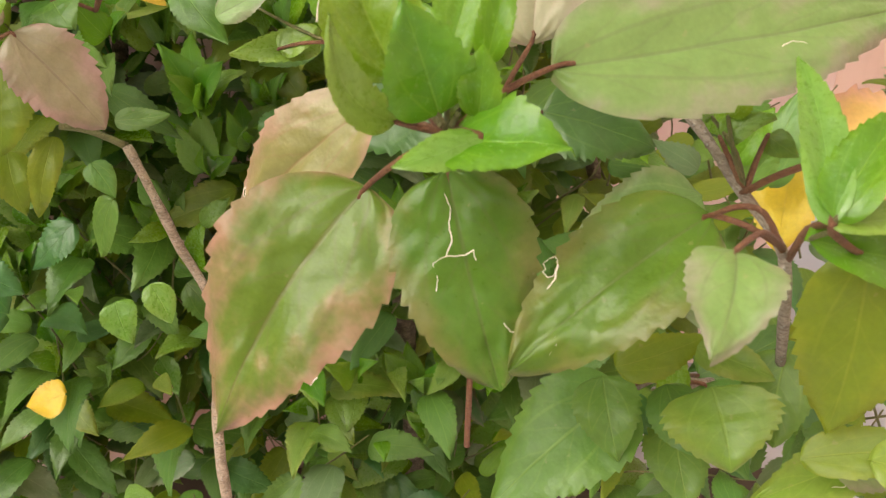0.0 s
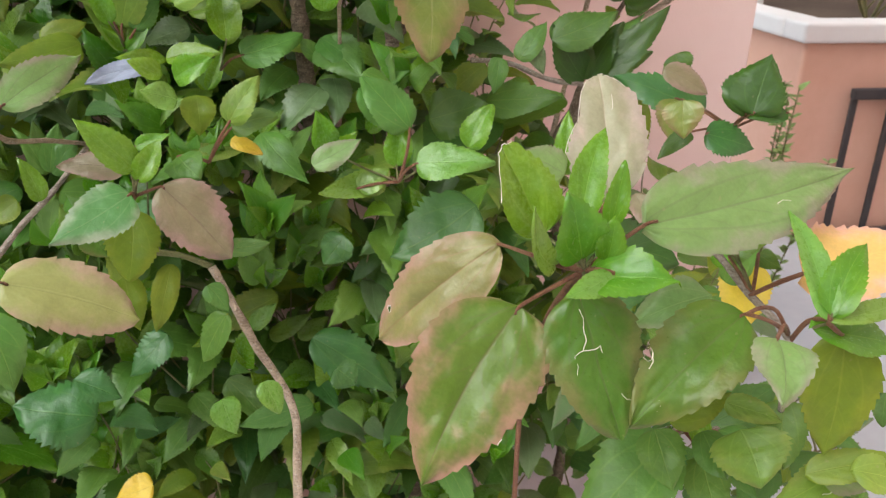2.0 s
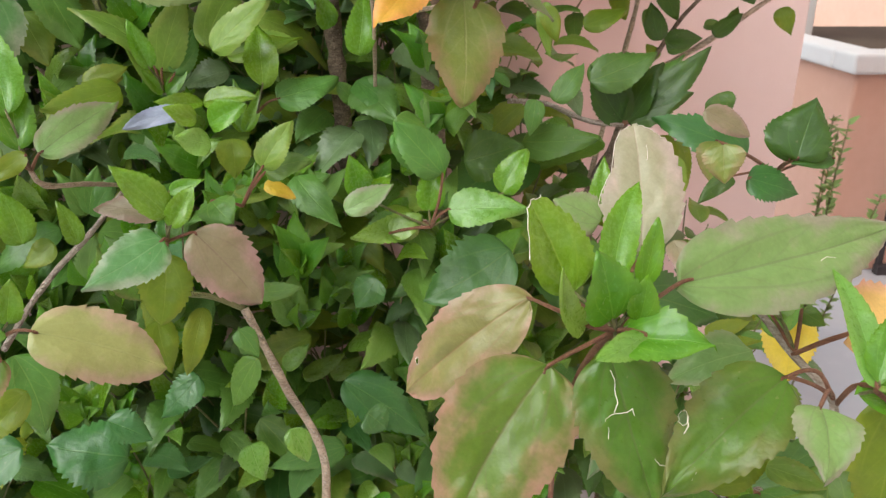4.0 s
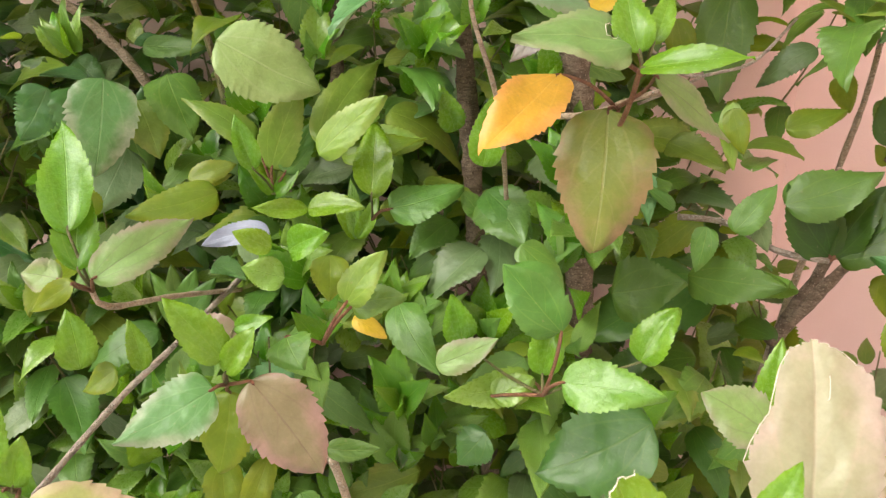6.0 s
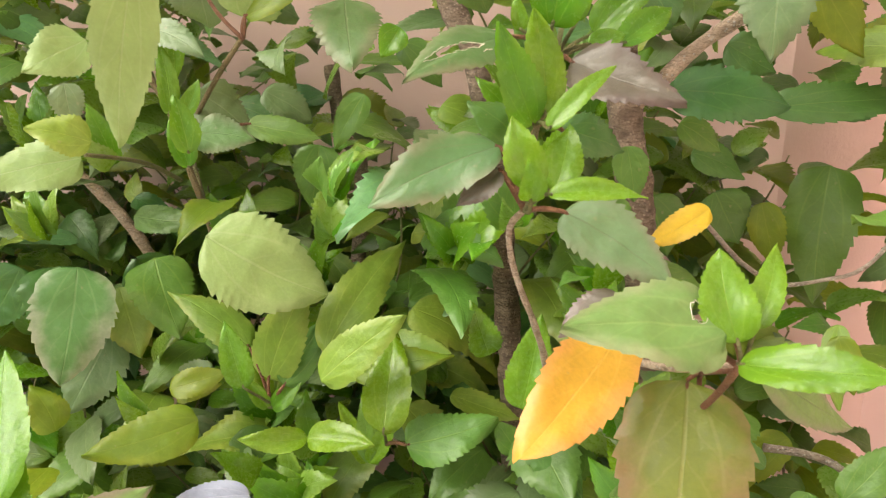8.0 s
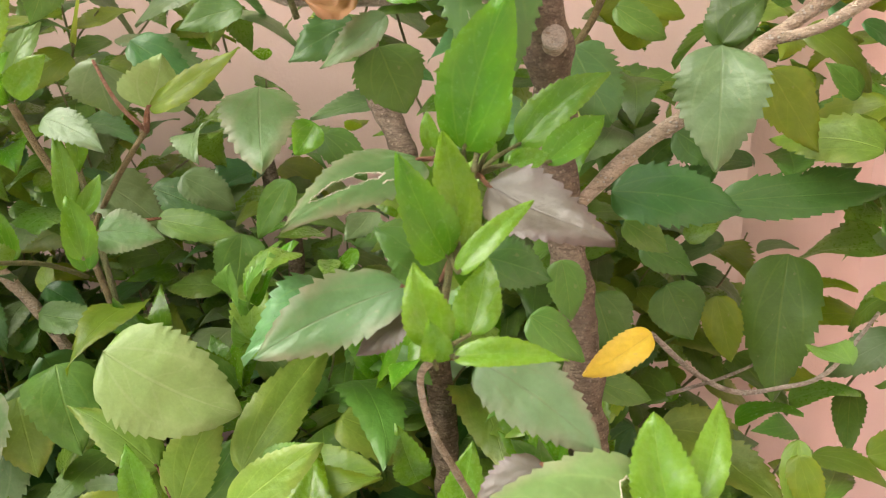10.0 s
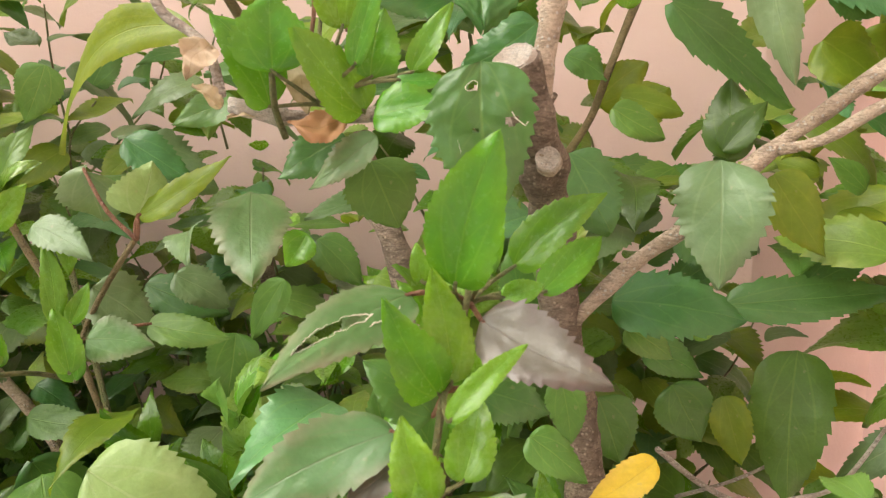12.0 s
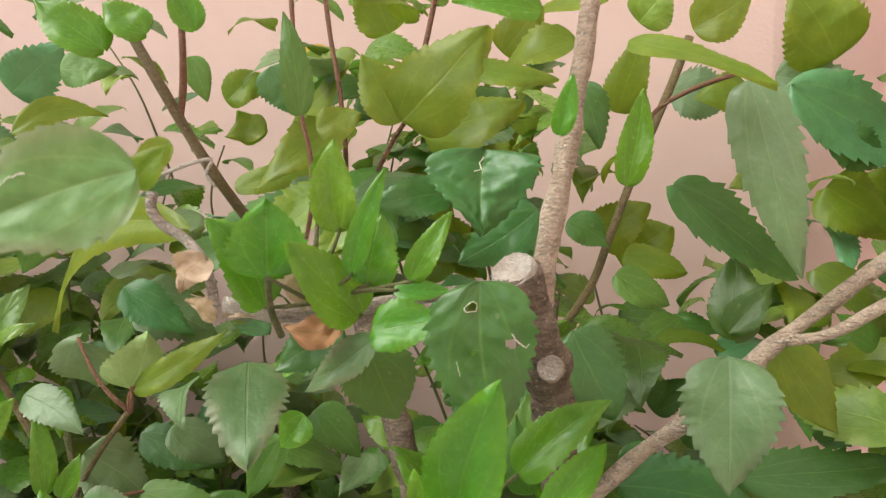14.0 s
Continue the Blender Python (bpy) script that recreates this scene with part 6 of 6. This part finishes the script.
leaf((-0.2921, 0.6232, 0.9528), (-0.3203, 0.6300, 0.9962), 0.0128, "y", (0.51, -0.74, 0.45), stalk=(-0.2901, 0.6237, 0.9528))
leaf((-0.2909, 0.6235, 0.9528), (-0.3043, 0.6289, 1.0025), 0.0110, "b", (0.52, -0.82, 0.23), stalk=(-0.2901, 0.6237, 0.9528))
leaf((-0.2901, 0.6237, 0.9528), (-0.2851, 0.6392, 0.9981), 0.0127, "y", (0.31, -0.91, 0.28), stalk=(-0.2901, 0.6237, 0.9528))
leaf((-0.2882, 0.6242, 0.9528), (-0.2693, 0.6413, 0.9925), 0.0146, "y", (0.15, -0.93, 0.33), stalk=(-0.2901, 0.6237, 0.9528))
leaf((-0.2892, 0.6171, 0.9533), (-0.3040, 0.6133, 0.9748), 0.0104, "b1", (0.66, -0.67, 0.34), stalk=(-0.2901, 0.6237, 0.9528))
leaf((-0.2873, 0.6175, 0.9533), (-0.2678, 0.6213, 0.9723), 0.0131, "b1", (-0.13, -0.94, 0.32), stalk=(-0.2901, 0.6237, 0.9528))
leaf((-0.3527, 0.5662, 0.8632), (-0.3734, 0.5728, 0.9001), 0.0171, "g", (0.61, -0.65, 0.46))
leaf((-0.3543, 0.5717, 0.8597), (-0.3588, 0.5778, 0.9045), 0.0163, "gd", (0.57, -0.81, 0.17))
leaf((-0.3489, 0.5671, 0.8632), (-0.3405, 0.5811, 0.9009), 0.0180, "g", (0.31, -0.91, 0.27))
leaf((-0.3469, 0.5671, 0.8614), (-0.3258, 0.5827, 0.8946), 0.0199, "gd", (0.10, -0.92, 0.37))
leaf((-0.2279, 0.6276, 0.9170), (-0.2480, 0.6346, 0.9548), 0.0120, "b", (0.46, -0.80, 0.39))
leaf((-0.2268, 0.6279, 0.9170), (-0.2333, 0.6406, 0.9623), 0.0134, "b0", (0.33, -0.89, 0.30))
leaf((-0.2252, 0.6283, 0.9170), (-0.2114, 0.6430, 0.9529), 0.0128, "b", (0.08, -0.93, 0.35))
leaf((0.0832, 0.8798, 1.3835), (0.0523, 0.8779, 1.4334), 0.0587, "ol", (-0.19, -0.94, 0.28))
leaf((-0.2091, 0.7993, 1.3999), (-0.2240, 0.7869, 1.4362), 0.0368, "ol", (0.29, -0.92, 0.25))
leaf((-0.2737, 0.8306, 1.3977), (-0.2639, 0.8391, 1.3592), 0.0315, "y", (0.34, -0.88, 0.32))
leaf((-0.2963, 0.8012, 1.3817), (-0.2800, 0.8120, 1.3477), 0.0313, "db", (0.38, -0.86, 0.34))
leaf((-0.4478, 0.7308, 1.3357), (-0.4008, 0.7671, 1.3480), 0.0192, "ol", (0.58, -0.73, 0.37), bend=-.16)
leaf((-0.5111, 0.8056, 1.3696), (-0.4791, 0.8259, 1.4105), 0.0428, "db", (0.60, -0.73, 0.32))
leaf((-0.3339, 0.8075, 1.3592), (-0.3087, 0.8180, 1.3786), 0.0262, "ol", (0.42, -0.84, 0.33))
leaf((-0.3230, 0.8373, 1.3320), (-0.3365, 0.8292, 1.3548), 0.0235, "ol", (0.41, -0.83, 0.37))
leaf((-0.3127, 0.7756, 1.2989), (-0.2585, 0.8005, 1.3099), 0.0188, "ol", (0.38, -0.83, 0.42), curl=.12)
leaf((0.0460, 0.8881, 1.3742), (0.0983, 0.8781, 1.3651), 0.0388, "gs", (-0.19, -0.92, 0.34))
leaf((-0.0240, 0.8762, 1.3652), (0.0176, 0.8733, 1.3580), 0.0402, "gs", (-0.08, -0.94, 0.34))
leaf((-0.0093, 0.9096, 1.4132), (0.0303, 0.9018, 1.4339), 0.0419, "ol", (-0.10, -0.96, 0.27))
leaf((-0.0478, 0.9298, 1.4225), (-0.0235, 0.9239, 1.4496), 0.0385, "y", (-0.03, -0.97, 0.26))
leaf((-0.0629, 0.8780, 1.3503), (-0.0443, 0.8719, 1.4046), 0.0306, "ol", (0.00, -0.95, 0.32))
leaf((-0.1438, 0.8667, 1.3938), (-0.1152, 0.8649, 1.4261), 0.0350, "ol", (0.12, -0.95, 0.28))
leaf((0.0942, 0.8814, 1.2971), (0.1247, 0.8714, 1.2632), 0.0587, "ol", (-0.24, -0.86, 0.45))
leaf((-0.0729, 0.8566, 1.2576), (-0.0384, 0.8587, 1.2858), 0.0380, "ol", (0.00, -0.89, 0.46))
leaf((-0.0571, 0.8752, 1.2395), (-0.0218, 0.8771, 1.2688), 0.0437, "ol", (-0.02, -0.88, 0.48))
leaf((-0.4378, 0.7582, 1.2252), (-0.4598, 0.7336, 1.1973), 0.0271, "ol", (0.55, -0.65, 0.53))
leaf((-0.3738, 0.7556, 1.2275), (-0.3296, 0.7767, 1.1978), 0.0465, "gs", (0.44, -0.72, 0.53))
leaf((-0.3352, 0.7222, 1.1465), (-0.3025, 0.7331, 1.1247), 0.0280, "gs", (0.40, -0.67, 0.63))
leaf((-0.3569, 0.6693, 1.1488), (-0.3244, 0.6802, 1.1201), 0.0379, "gs", (0.45, -0.62, 0.64))

# ---- bites, tears and dry marks on single leaves ----
scar(a2, [(0.12, 0.10), (0.06, 0.16), (0.14, 0.24), (0.10, 0.30), (0.22, 0.36), (0.02, 0.38), (-0.10, 0.36), (-0.12, 0.41)], 0.0005)
scar(a2, [(0.22, 0.36), (0.42, 0.38), (0.46, 0.46), (0.52, 0.50)], 0.0005)
scar(a2, [(-0.40, 0.70), (-0.52, 0.75), (-0.70, 0.77)], 0.0006)
hole(a3, 0.90, 0.62, 0.16, 0.035)
scar(a3, [(0.80, 0.60), (0.66, 0.64), (0.70, 0.68)], 0.0008)
scar(a3, [(-0.5, 0.86), (-0.30, 0.80), (-0.1, 0.78)], 0.0003)
scar(a4, [(0.25, 0.53), (0.18, 0.57), (0.34, 0.60)], 0.0005)
hole(a5, 0.62, 0.80, 0.10, 0.018)
bitten(a7, [(-1.02, 0.42), (-0.8, 0.60), (-0.5, 0.80), (-0.1, 0.84), (0.3, 0.86), (0.6, 0.84), (1.02, 0.86)])
bitten(a6, [(-1.02, 0.30), (-0.85, 0.42), (-0.66, 0.55), (-0.60, 0.72), (-0.56, 0.80), (0.0, 0.86), (0.5, 0.83), (1.02, 0.74)])
scar(a6, [(0.2, 0.60), (0.28, 0.66), (0.24, 0.70)], 0.0005)
scar(a29, [(-0.6, 0.30), (-0.5, 0.36), (-0.62, 0.42), (-0.5, 0.48)], 0.0007)
hole(m29, 0.30, 0.17, 0.22, 0.05)
tear(m48, 0.30, 0.80, -0.10, 0.30, 0.17)
scar(m48, [(-0.3, 0.12), (-0.36, 0.16)], 0.0007)
scar(m48, [(-0.45, 0.30), (-0.40, 0.34), (-0.44, 0.37)], 0.0006)
hole(w1, 0.17, 0.16, 0.12, 0.03)
hole(w1, -0.80, 0.42, 0.14, 0.03, 0.6, False)
hole(w1, -0.60, 0.455, 0.08, 0.014, 0.6, False)
scar(w1, [(-0.55, 0.36), (-0.62, 0.40), (-0.80, 0.46), (-0.86, 0.43)], 0.0005)
scar(w1, [(0.5, 0.50), (0.52, 0.56), (0.48, 0.60)], 0.0003)
scar(w13, [(0.0, 0.10), (0.06, 0.18), (0.03, 0.26), (0.10, 0.32)], 0.0006)
scar(w17, [(0.42, 0.50), (0.5, 0.58), (0.42, 0.66), (0.46, 0.74)], 0.0005)
for dab in ([(0.10, 0.44), (0.18, 0.48), (0.06, 0.50)], [(0.22, 0.53), (0.30, 0.55), (0.20, 0.57)], [(-0.02, 0.50), (0.05, 0.53)]):
    scar(s131, dab, 0.0016, 0.0008)
scar(a1, [(-0.97, 0.60), (-1.0, 0.62)], 0.0008)

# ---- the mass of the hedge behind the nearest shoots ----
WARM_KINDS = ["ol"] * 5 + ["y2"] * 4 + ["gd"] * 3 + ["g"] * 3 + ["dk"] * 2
FILL_KINDS = ["d"] * 3 + ["gd"] * 6 + ["gs"] * 3 + ["g"] * 10 + ["y2"] * 3 + ["ol"] * 3 + ["b0"] * 5 + ["gv"] * 1
HIGH_KINDS = ["d"] * 1 + ["gd"] * 1 + ["gs"] * 6 + ["g"] * 8 + ["y2"] * 6 + ["ol"] * 3 + ["b0"] * 6 + ["y"] * 3 + ["db"] * 3
YOUNG = ["b", "b1", "b0"]
VARIANTS = {}
for kind in sorted(set(WARM_KINDS + FILL_KINDS + HIGH_KINDS + YOUNG)):
    for k in range(8):
        rng = random.Random(100 + k)
        v, f, uv = blade(1.0, rng.uniform(0.38, 0.56), rng.uniform(0.12, 0.5), rng.uniform(-0.02, 0.14), 500 + k, teeth=1.25, cols=(0.0, 0.45, 0.86, 1.0), twist=rng.uniform(-0.5, 0.5))
        me = bpy.data.meshes.new("leaf")
        me.from_pydata(v, [], f)
        layer = me.uv_layers.new(name="UVMap")
        idx = np.empty(len(me.loops), dtype=np.int32)
        me.loops.foreach_get("vertex_index", idx)
        layer.data.foreach_set("uv", np.asarray(uv, dtype=np.float32)[idx].ravel())
        me.polygons.foreach_set("use_smooth", [True] * len(me.polygons))
        me.materials.append(LEAF[kind])
        VARIANTS[kind, k] = (me, np.array(v), np.array(f), np.array(uv))

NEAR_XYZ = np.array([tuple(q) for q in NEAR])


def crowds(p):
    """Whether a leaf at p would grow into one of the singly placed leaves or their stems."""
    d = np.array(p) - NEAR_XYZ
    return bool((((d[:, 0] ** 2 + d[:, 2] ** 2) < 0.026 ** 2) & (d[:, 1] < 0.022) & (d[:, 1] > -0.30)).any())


fill_rng = random.Random(7)
placed, twigs = [], {e.name: ([], []) for e in SHRUBS}


def shoot(root, way, length, young, kinds=None):
    """A leafy shoot: a thin twig and leaves in a spiral, kept in lists until all are known."""
    r = fill_rng
    root, way = Vector(root), Vector(way).normalized()
    tip = root + way * length
    mid = (root + tip) / 2 + Vector((r.uniform(-1, 1), r.uniform(-1, 1), r.uniform(-1, 1))) * 0.12 * length
    had = len(placed)
    n = int(length / 0.022)
    turn = r.uniform(0, 6.28)
    for i in range(n + 1):
        k = i / n
        at = root.lerp(mid, 2 * k) if k < 0.5 else mid.lerp(tip, 2 * k - 1)
        a = turn + i * 2.4
        out = Vector((math.cos(a), math.sin(a) - 0.35, r.uniform(-0.35, 0.35) - 0.1 + 0.7 * max(0, k - 0.6)))
        out.normalize()
        size = r.uniform(0.042, 0.076) * (1.0 if k < 0.75 else 0.65)
        kind = r.choice(YOUNG) if young and k > 0.7 else r.choice(kinds) if kinds else r.choice(HIGH_KINDS if r.random() < (at.z - 0.75) * 2.5 else FILL_KINDS)
        base = at + out * r.uniform(0.008, 0.02)
        nrm = Vector((r.uniform(-0.4, 0.4), -0.55 + r.uniform(-0.4, 0.3), 0.9))
        droop = (out + Vector((0, -0.15, -0.45 * (1 - k)))).normalized()
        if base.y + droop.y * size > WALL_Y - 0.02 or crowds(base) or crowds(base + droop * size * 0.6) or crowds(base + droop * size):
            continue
        placed.append((base.copy(), droop * size, nrm, size, kind, r.randrange(8)))
    if len(placed) - had < 0.97 * n:
        return
    if root.z > 0.98 and r.random() < 0.6:
        return
    v, f = tube([root, mid, mid.lerp(tip, 0.8)], 0.0012, 0.0007, 5)
    store = twigs[shrub_at(root.x).name]
    off = len(store[0])
    store[0].extend(v)
    store[1].extend(tuple(i + off for i in q) for q in f)


def front(x, z):
    """How far out the mass of leaves comes towards the path."""
    return 0.585 + 0.10 * max(0.0, min(1.0, (z - 0.85) / 0.35)) + 0.05 * noise.noise(Vector((x * 5, z * 5, 0)))


for _ in range(950):
    x = fill_rng.uniform(-0.95, 0.10)
    z = fill_rng.uniform(0.25, 1.22)
    if z > 0.98 and fill_rng.random() < 2.6 * (z - 0.98):
        continue
    if x > 0.02 and 0.70 < z < 1.12:
        continue
    y0 = front(x, z)
    y = y0 + fill_rng.random() ** 1.1 * (0.93 - y0)
    shoot((x, y, z), (fill_rng.uniform(-0.5, 0.5), fill_rng.uniform(-0.4, 0.2), fill_rng.uniform(0.3, 1.0)), fill_rng.uniform(0.08, 0.17), fill_rng.random() < 0.45)
for _ in range(26):
    x, z = fill_rng.uniform(0.10, 0.36), fill_rng.uniform(0.25, 0.72)
    shoot((x, fill_rng.uniform(0.66, 0.9), z), (fill_rng.uniform(-0.3, 0.5), fill_rng.uniform(-0.4, 0.2), fill_rng.uniform(0.4, 1.0)), fill_rng.uniform(0.08, 0.15), False)
for _ in range(60):
    x, z = fill_rng.uniform(-0.9, 0.3), fill_rng.uniform(1.2, 1.45)
    shoot((x, fill_rng.uniform(0.68, 0.93), z), (fill_rng.uniform(-0.4, 0.4), fill_rng.uniform(-0.3, 0.2), 1.0), fill_rng.uniform(0.10, 0.18), fill_rng.random() < 0.5)
for _ in range(64):
    x, z = fill_rng.uniform(0.04, 0.36), fill_rng.uniform(1.06, 1.35)
    shoot((x, fill_rng.uniform(0.66, 0.9), z), (fill_rng.uniform(-0.3, 0.5), fill_rng.uniform(-0.4, 0.2), fill_rng.uniform(0.4, 1.0)), fill_rng.uniform(0.08, 0.16), fill_rng.random() < 0.3)
for _ in range(26):
    x, z = fill_rng.uniform(0.08, 0.36), fill_rng.uniform(0.38, 0.66)
    shoot((x, fill_rng.uniform(0.44, 0.66), z), (fill_rng.uniform(-0.3, 0.5), fill_rng.uniform(-0.4, 0.2), fill_rng.uniform(0.2, 0.7)), fill_rng.uniform(0.06, 0.12), False)

for _ in range(48):
    x, z = fill_rng.uniform(-0.03, 0.11), fill_rng.uniform(0.99, 1.32)
    shoot((x, fill_rng.uniform(0.58, 0.86), z), (fill_rng.uniform(-0.4, 0.4), fill_rng.uniform(-0.4, 0.2), fill_rng.uniform(0.3, 1.0)), fill_rng.uniform(0.07, 0.14), False, WARM_KINDS)

for i in range(40):
    x, z = (fill_rng.uniform(0.0, 0.10), fill_rng.uniform(0.64, 0.94)) if i < 28 else (fill_rng.uniform(0.10, 0.24), fill_rng.uniform(0.55, 0.82))
    shoot((x, fill_rng.uniform(0.60, 0.86), z), (fill_rng.uniform(-0.4, 0.4), fill_rng.uniform(-0.4, 0.2), fill_rng.uniform(0.3, 1.0)), fill_rng.uniform(0.07, 0.13), i % 4 == 0, WARM_KINDS + ["b0"] * 4)

for _ in range(36):
    x, z = fill_rng.uniform(-0.65, 0.02), fill_rng.uniform(1.0, 1.22)
    shoot((x, fill_rng.uniform(0.74, 0.94), z), (fill_rng.uniform(-0.5, 0.5), fill_rng.uniform(-0.4, 0.2), fill_rng.uniform(0.3, 1.0)), fill_rng.uniform(0.08, 0.15), False)

for _ in range(46):
    x, z = fill_rng.uniform(-0.22, 0.22), fill_rng.uniform(1.18, 1.40)
    shoot((x, fill_rng.uniform(0.62, 0.9), z), (fill_rng.uniform(-0.4, 0.4), fill_rng.uniform(-0.3, 0.2), fill_rng.uniform(0.3, 1.0)), fill_rng.uniform(0.08, 0.14), False, WARM_KINDS + ["y"] * 2)


# dark leaf colours stand in for deep shade low behind the upper shoots
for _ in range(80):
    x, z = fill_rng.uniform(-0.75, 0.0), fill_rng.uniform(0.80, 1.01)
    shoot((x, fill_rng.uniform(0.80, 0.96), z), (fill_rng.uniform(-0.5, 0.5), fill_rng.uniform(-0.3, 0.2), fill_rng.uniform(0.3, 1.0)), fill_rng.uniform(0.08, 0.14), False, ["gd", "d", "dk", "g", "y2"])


def spray(root, way):
    """A shoot tip: narrow young leaves standing up round a bud."""
    r = fill_rng
    n = r.randrange(4, 8)
    turn = r.uniform(0, 6.28)
    for i in range(n):
        a = turn + i * 2.4
        out = (Vector(way).normalized() + Vector((math.cos(a), math.sin(a), 0)) * r.uniform(0.35, 0.9)).normalized()
        size = r.uniform(0.028, 0.052)
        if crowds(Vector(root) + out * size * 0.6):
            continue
        nrm = Vector((-0.5 * out.x, -0.8 + r.uniform(-0.3, 0.3), 0.5))
        placed.append((Vector(root) + out * 0.004, out * size, nrm, size, r.choice(["b", "b1", "b0", "b1", "g"]), r.randrange(8)))


for _ in range(150):
    x, z = fill_rng.uniform(-0.80, 0.06), fill_rng.uniform(0.45, 1.20)
    root = Vector((x, front(x, z) + fill_rng.uniform(-0.015, 0.07), z))
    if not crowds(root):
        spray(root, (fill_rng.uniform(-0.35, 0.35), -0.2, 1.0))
for _ in range(95):
    x, z = fill_rng.uniform(-0.42, 0.06), fill_rng.uniform(0.62, 1.08)
    root = Vector((x, front(x, z) + fill_rng.uniform(-0.035, 0.03), z))
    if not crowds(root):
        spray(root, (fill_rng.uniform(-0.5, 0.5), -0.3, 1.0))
placed.sort(key=lambda q: q[0].y)
rest = {e.name: {} for e in SHRUBS}
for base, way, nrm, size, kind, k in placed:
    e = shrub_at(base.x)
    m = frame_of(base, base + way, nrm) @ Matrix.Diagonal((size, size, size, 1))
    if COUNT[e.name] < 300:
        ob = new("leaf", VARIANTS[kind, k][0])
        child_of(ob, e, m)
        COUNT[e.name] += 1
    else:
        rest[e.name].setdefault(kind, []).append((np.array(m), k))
for e in SHRUBS:
    for kind, items in rest[e.name].items():
        vs, fs, us, off = [], [], [], 0
        for m, k in items:
            _, v, f, uv = VARIANTS[kind, k]
            vs.append(v @ m[:3, :3].T + m[:3, 3])
            fs.append(f + off)
            us.append(uv)
            off += len(v)
        ob = mesh_object("foliage", np.vstack(vs).tolist(), np.vstack(fs).tolist(), LEAF[kind], uvs=np.vstack(us))
        child_of(ob, e, Matrix.Identity(4))
        tagged(ob, kind="stuff")
    v, f = twigs[e.name]
    if v:
        ob = mesh_object("twig_mass", v, f, BARK["green"])
        child_of(ob, e, Matrix.Identity(4))
        tagged(ob, kind="stuff")
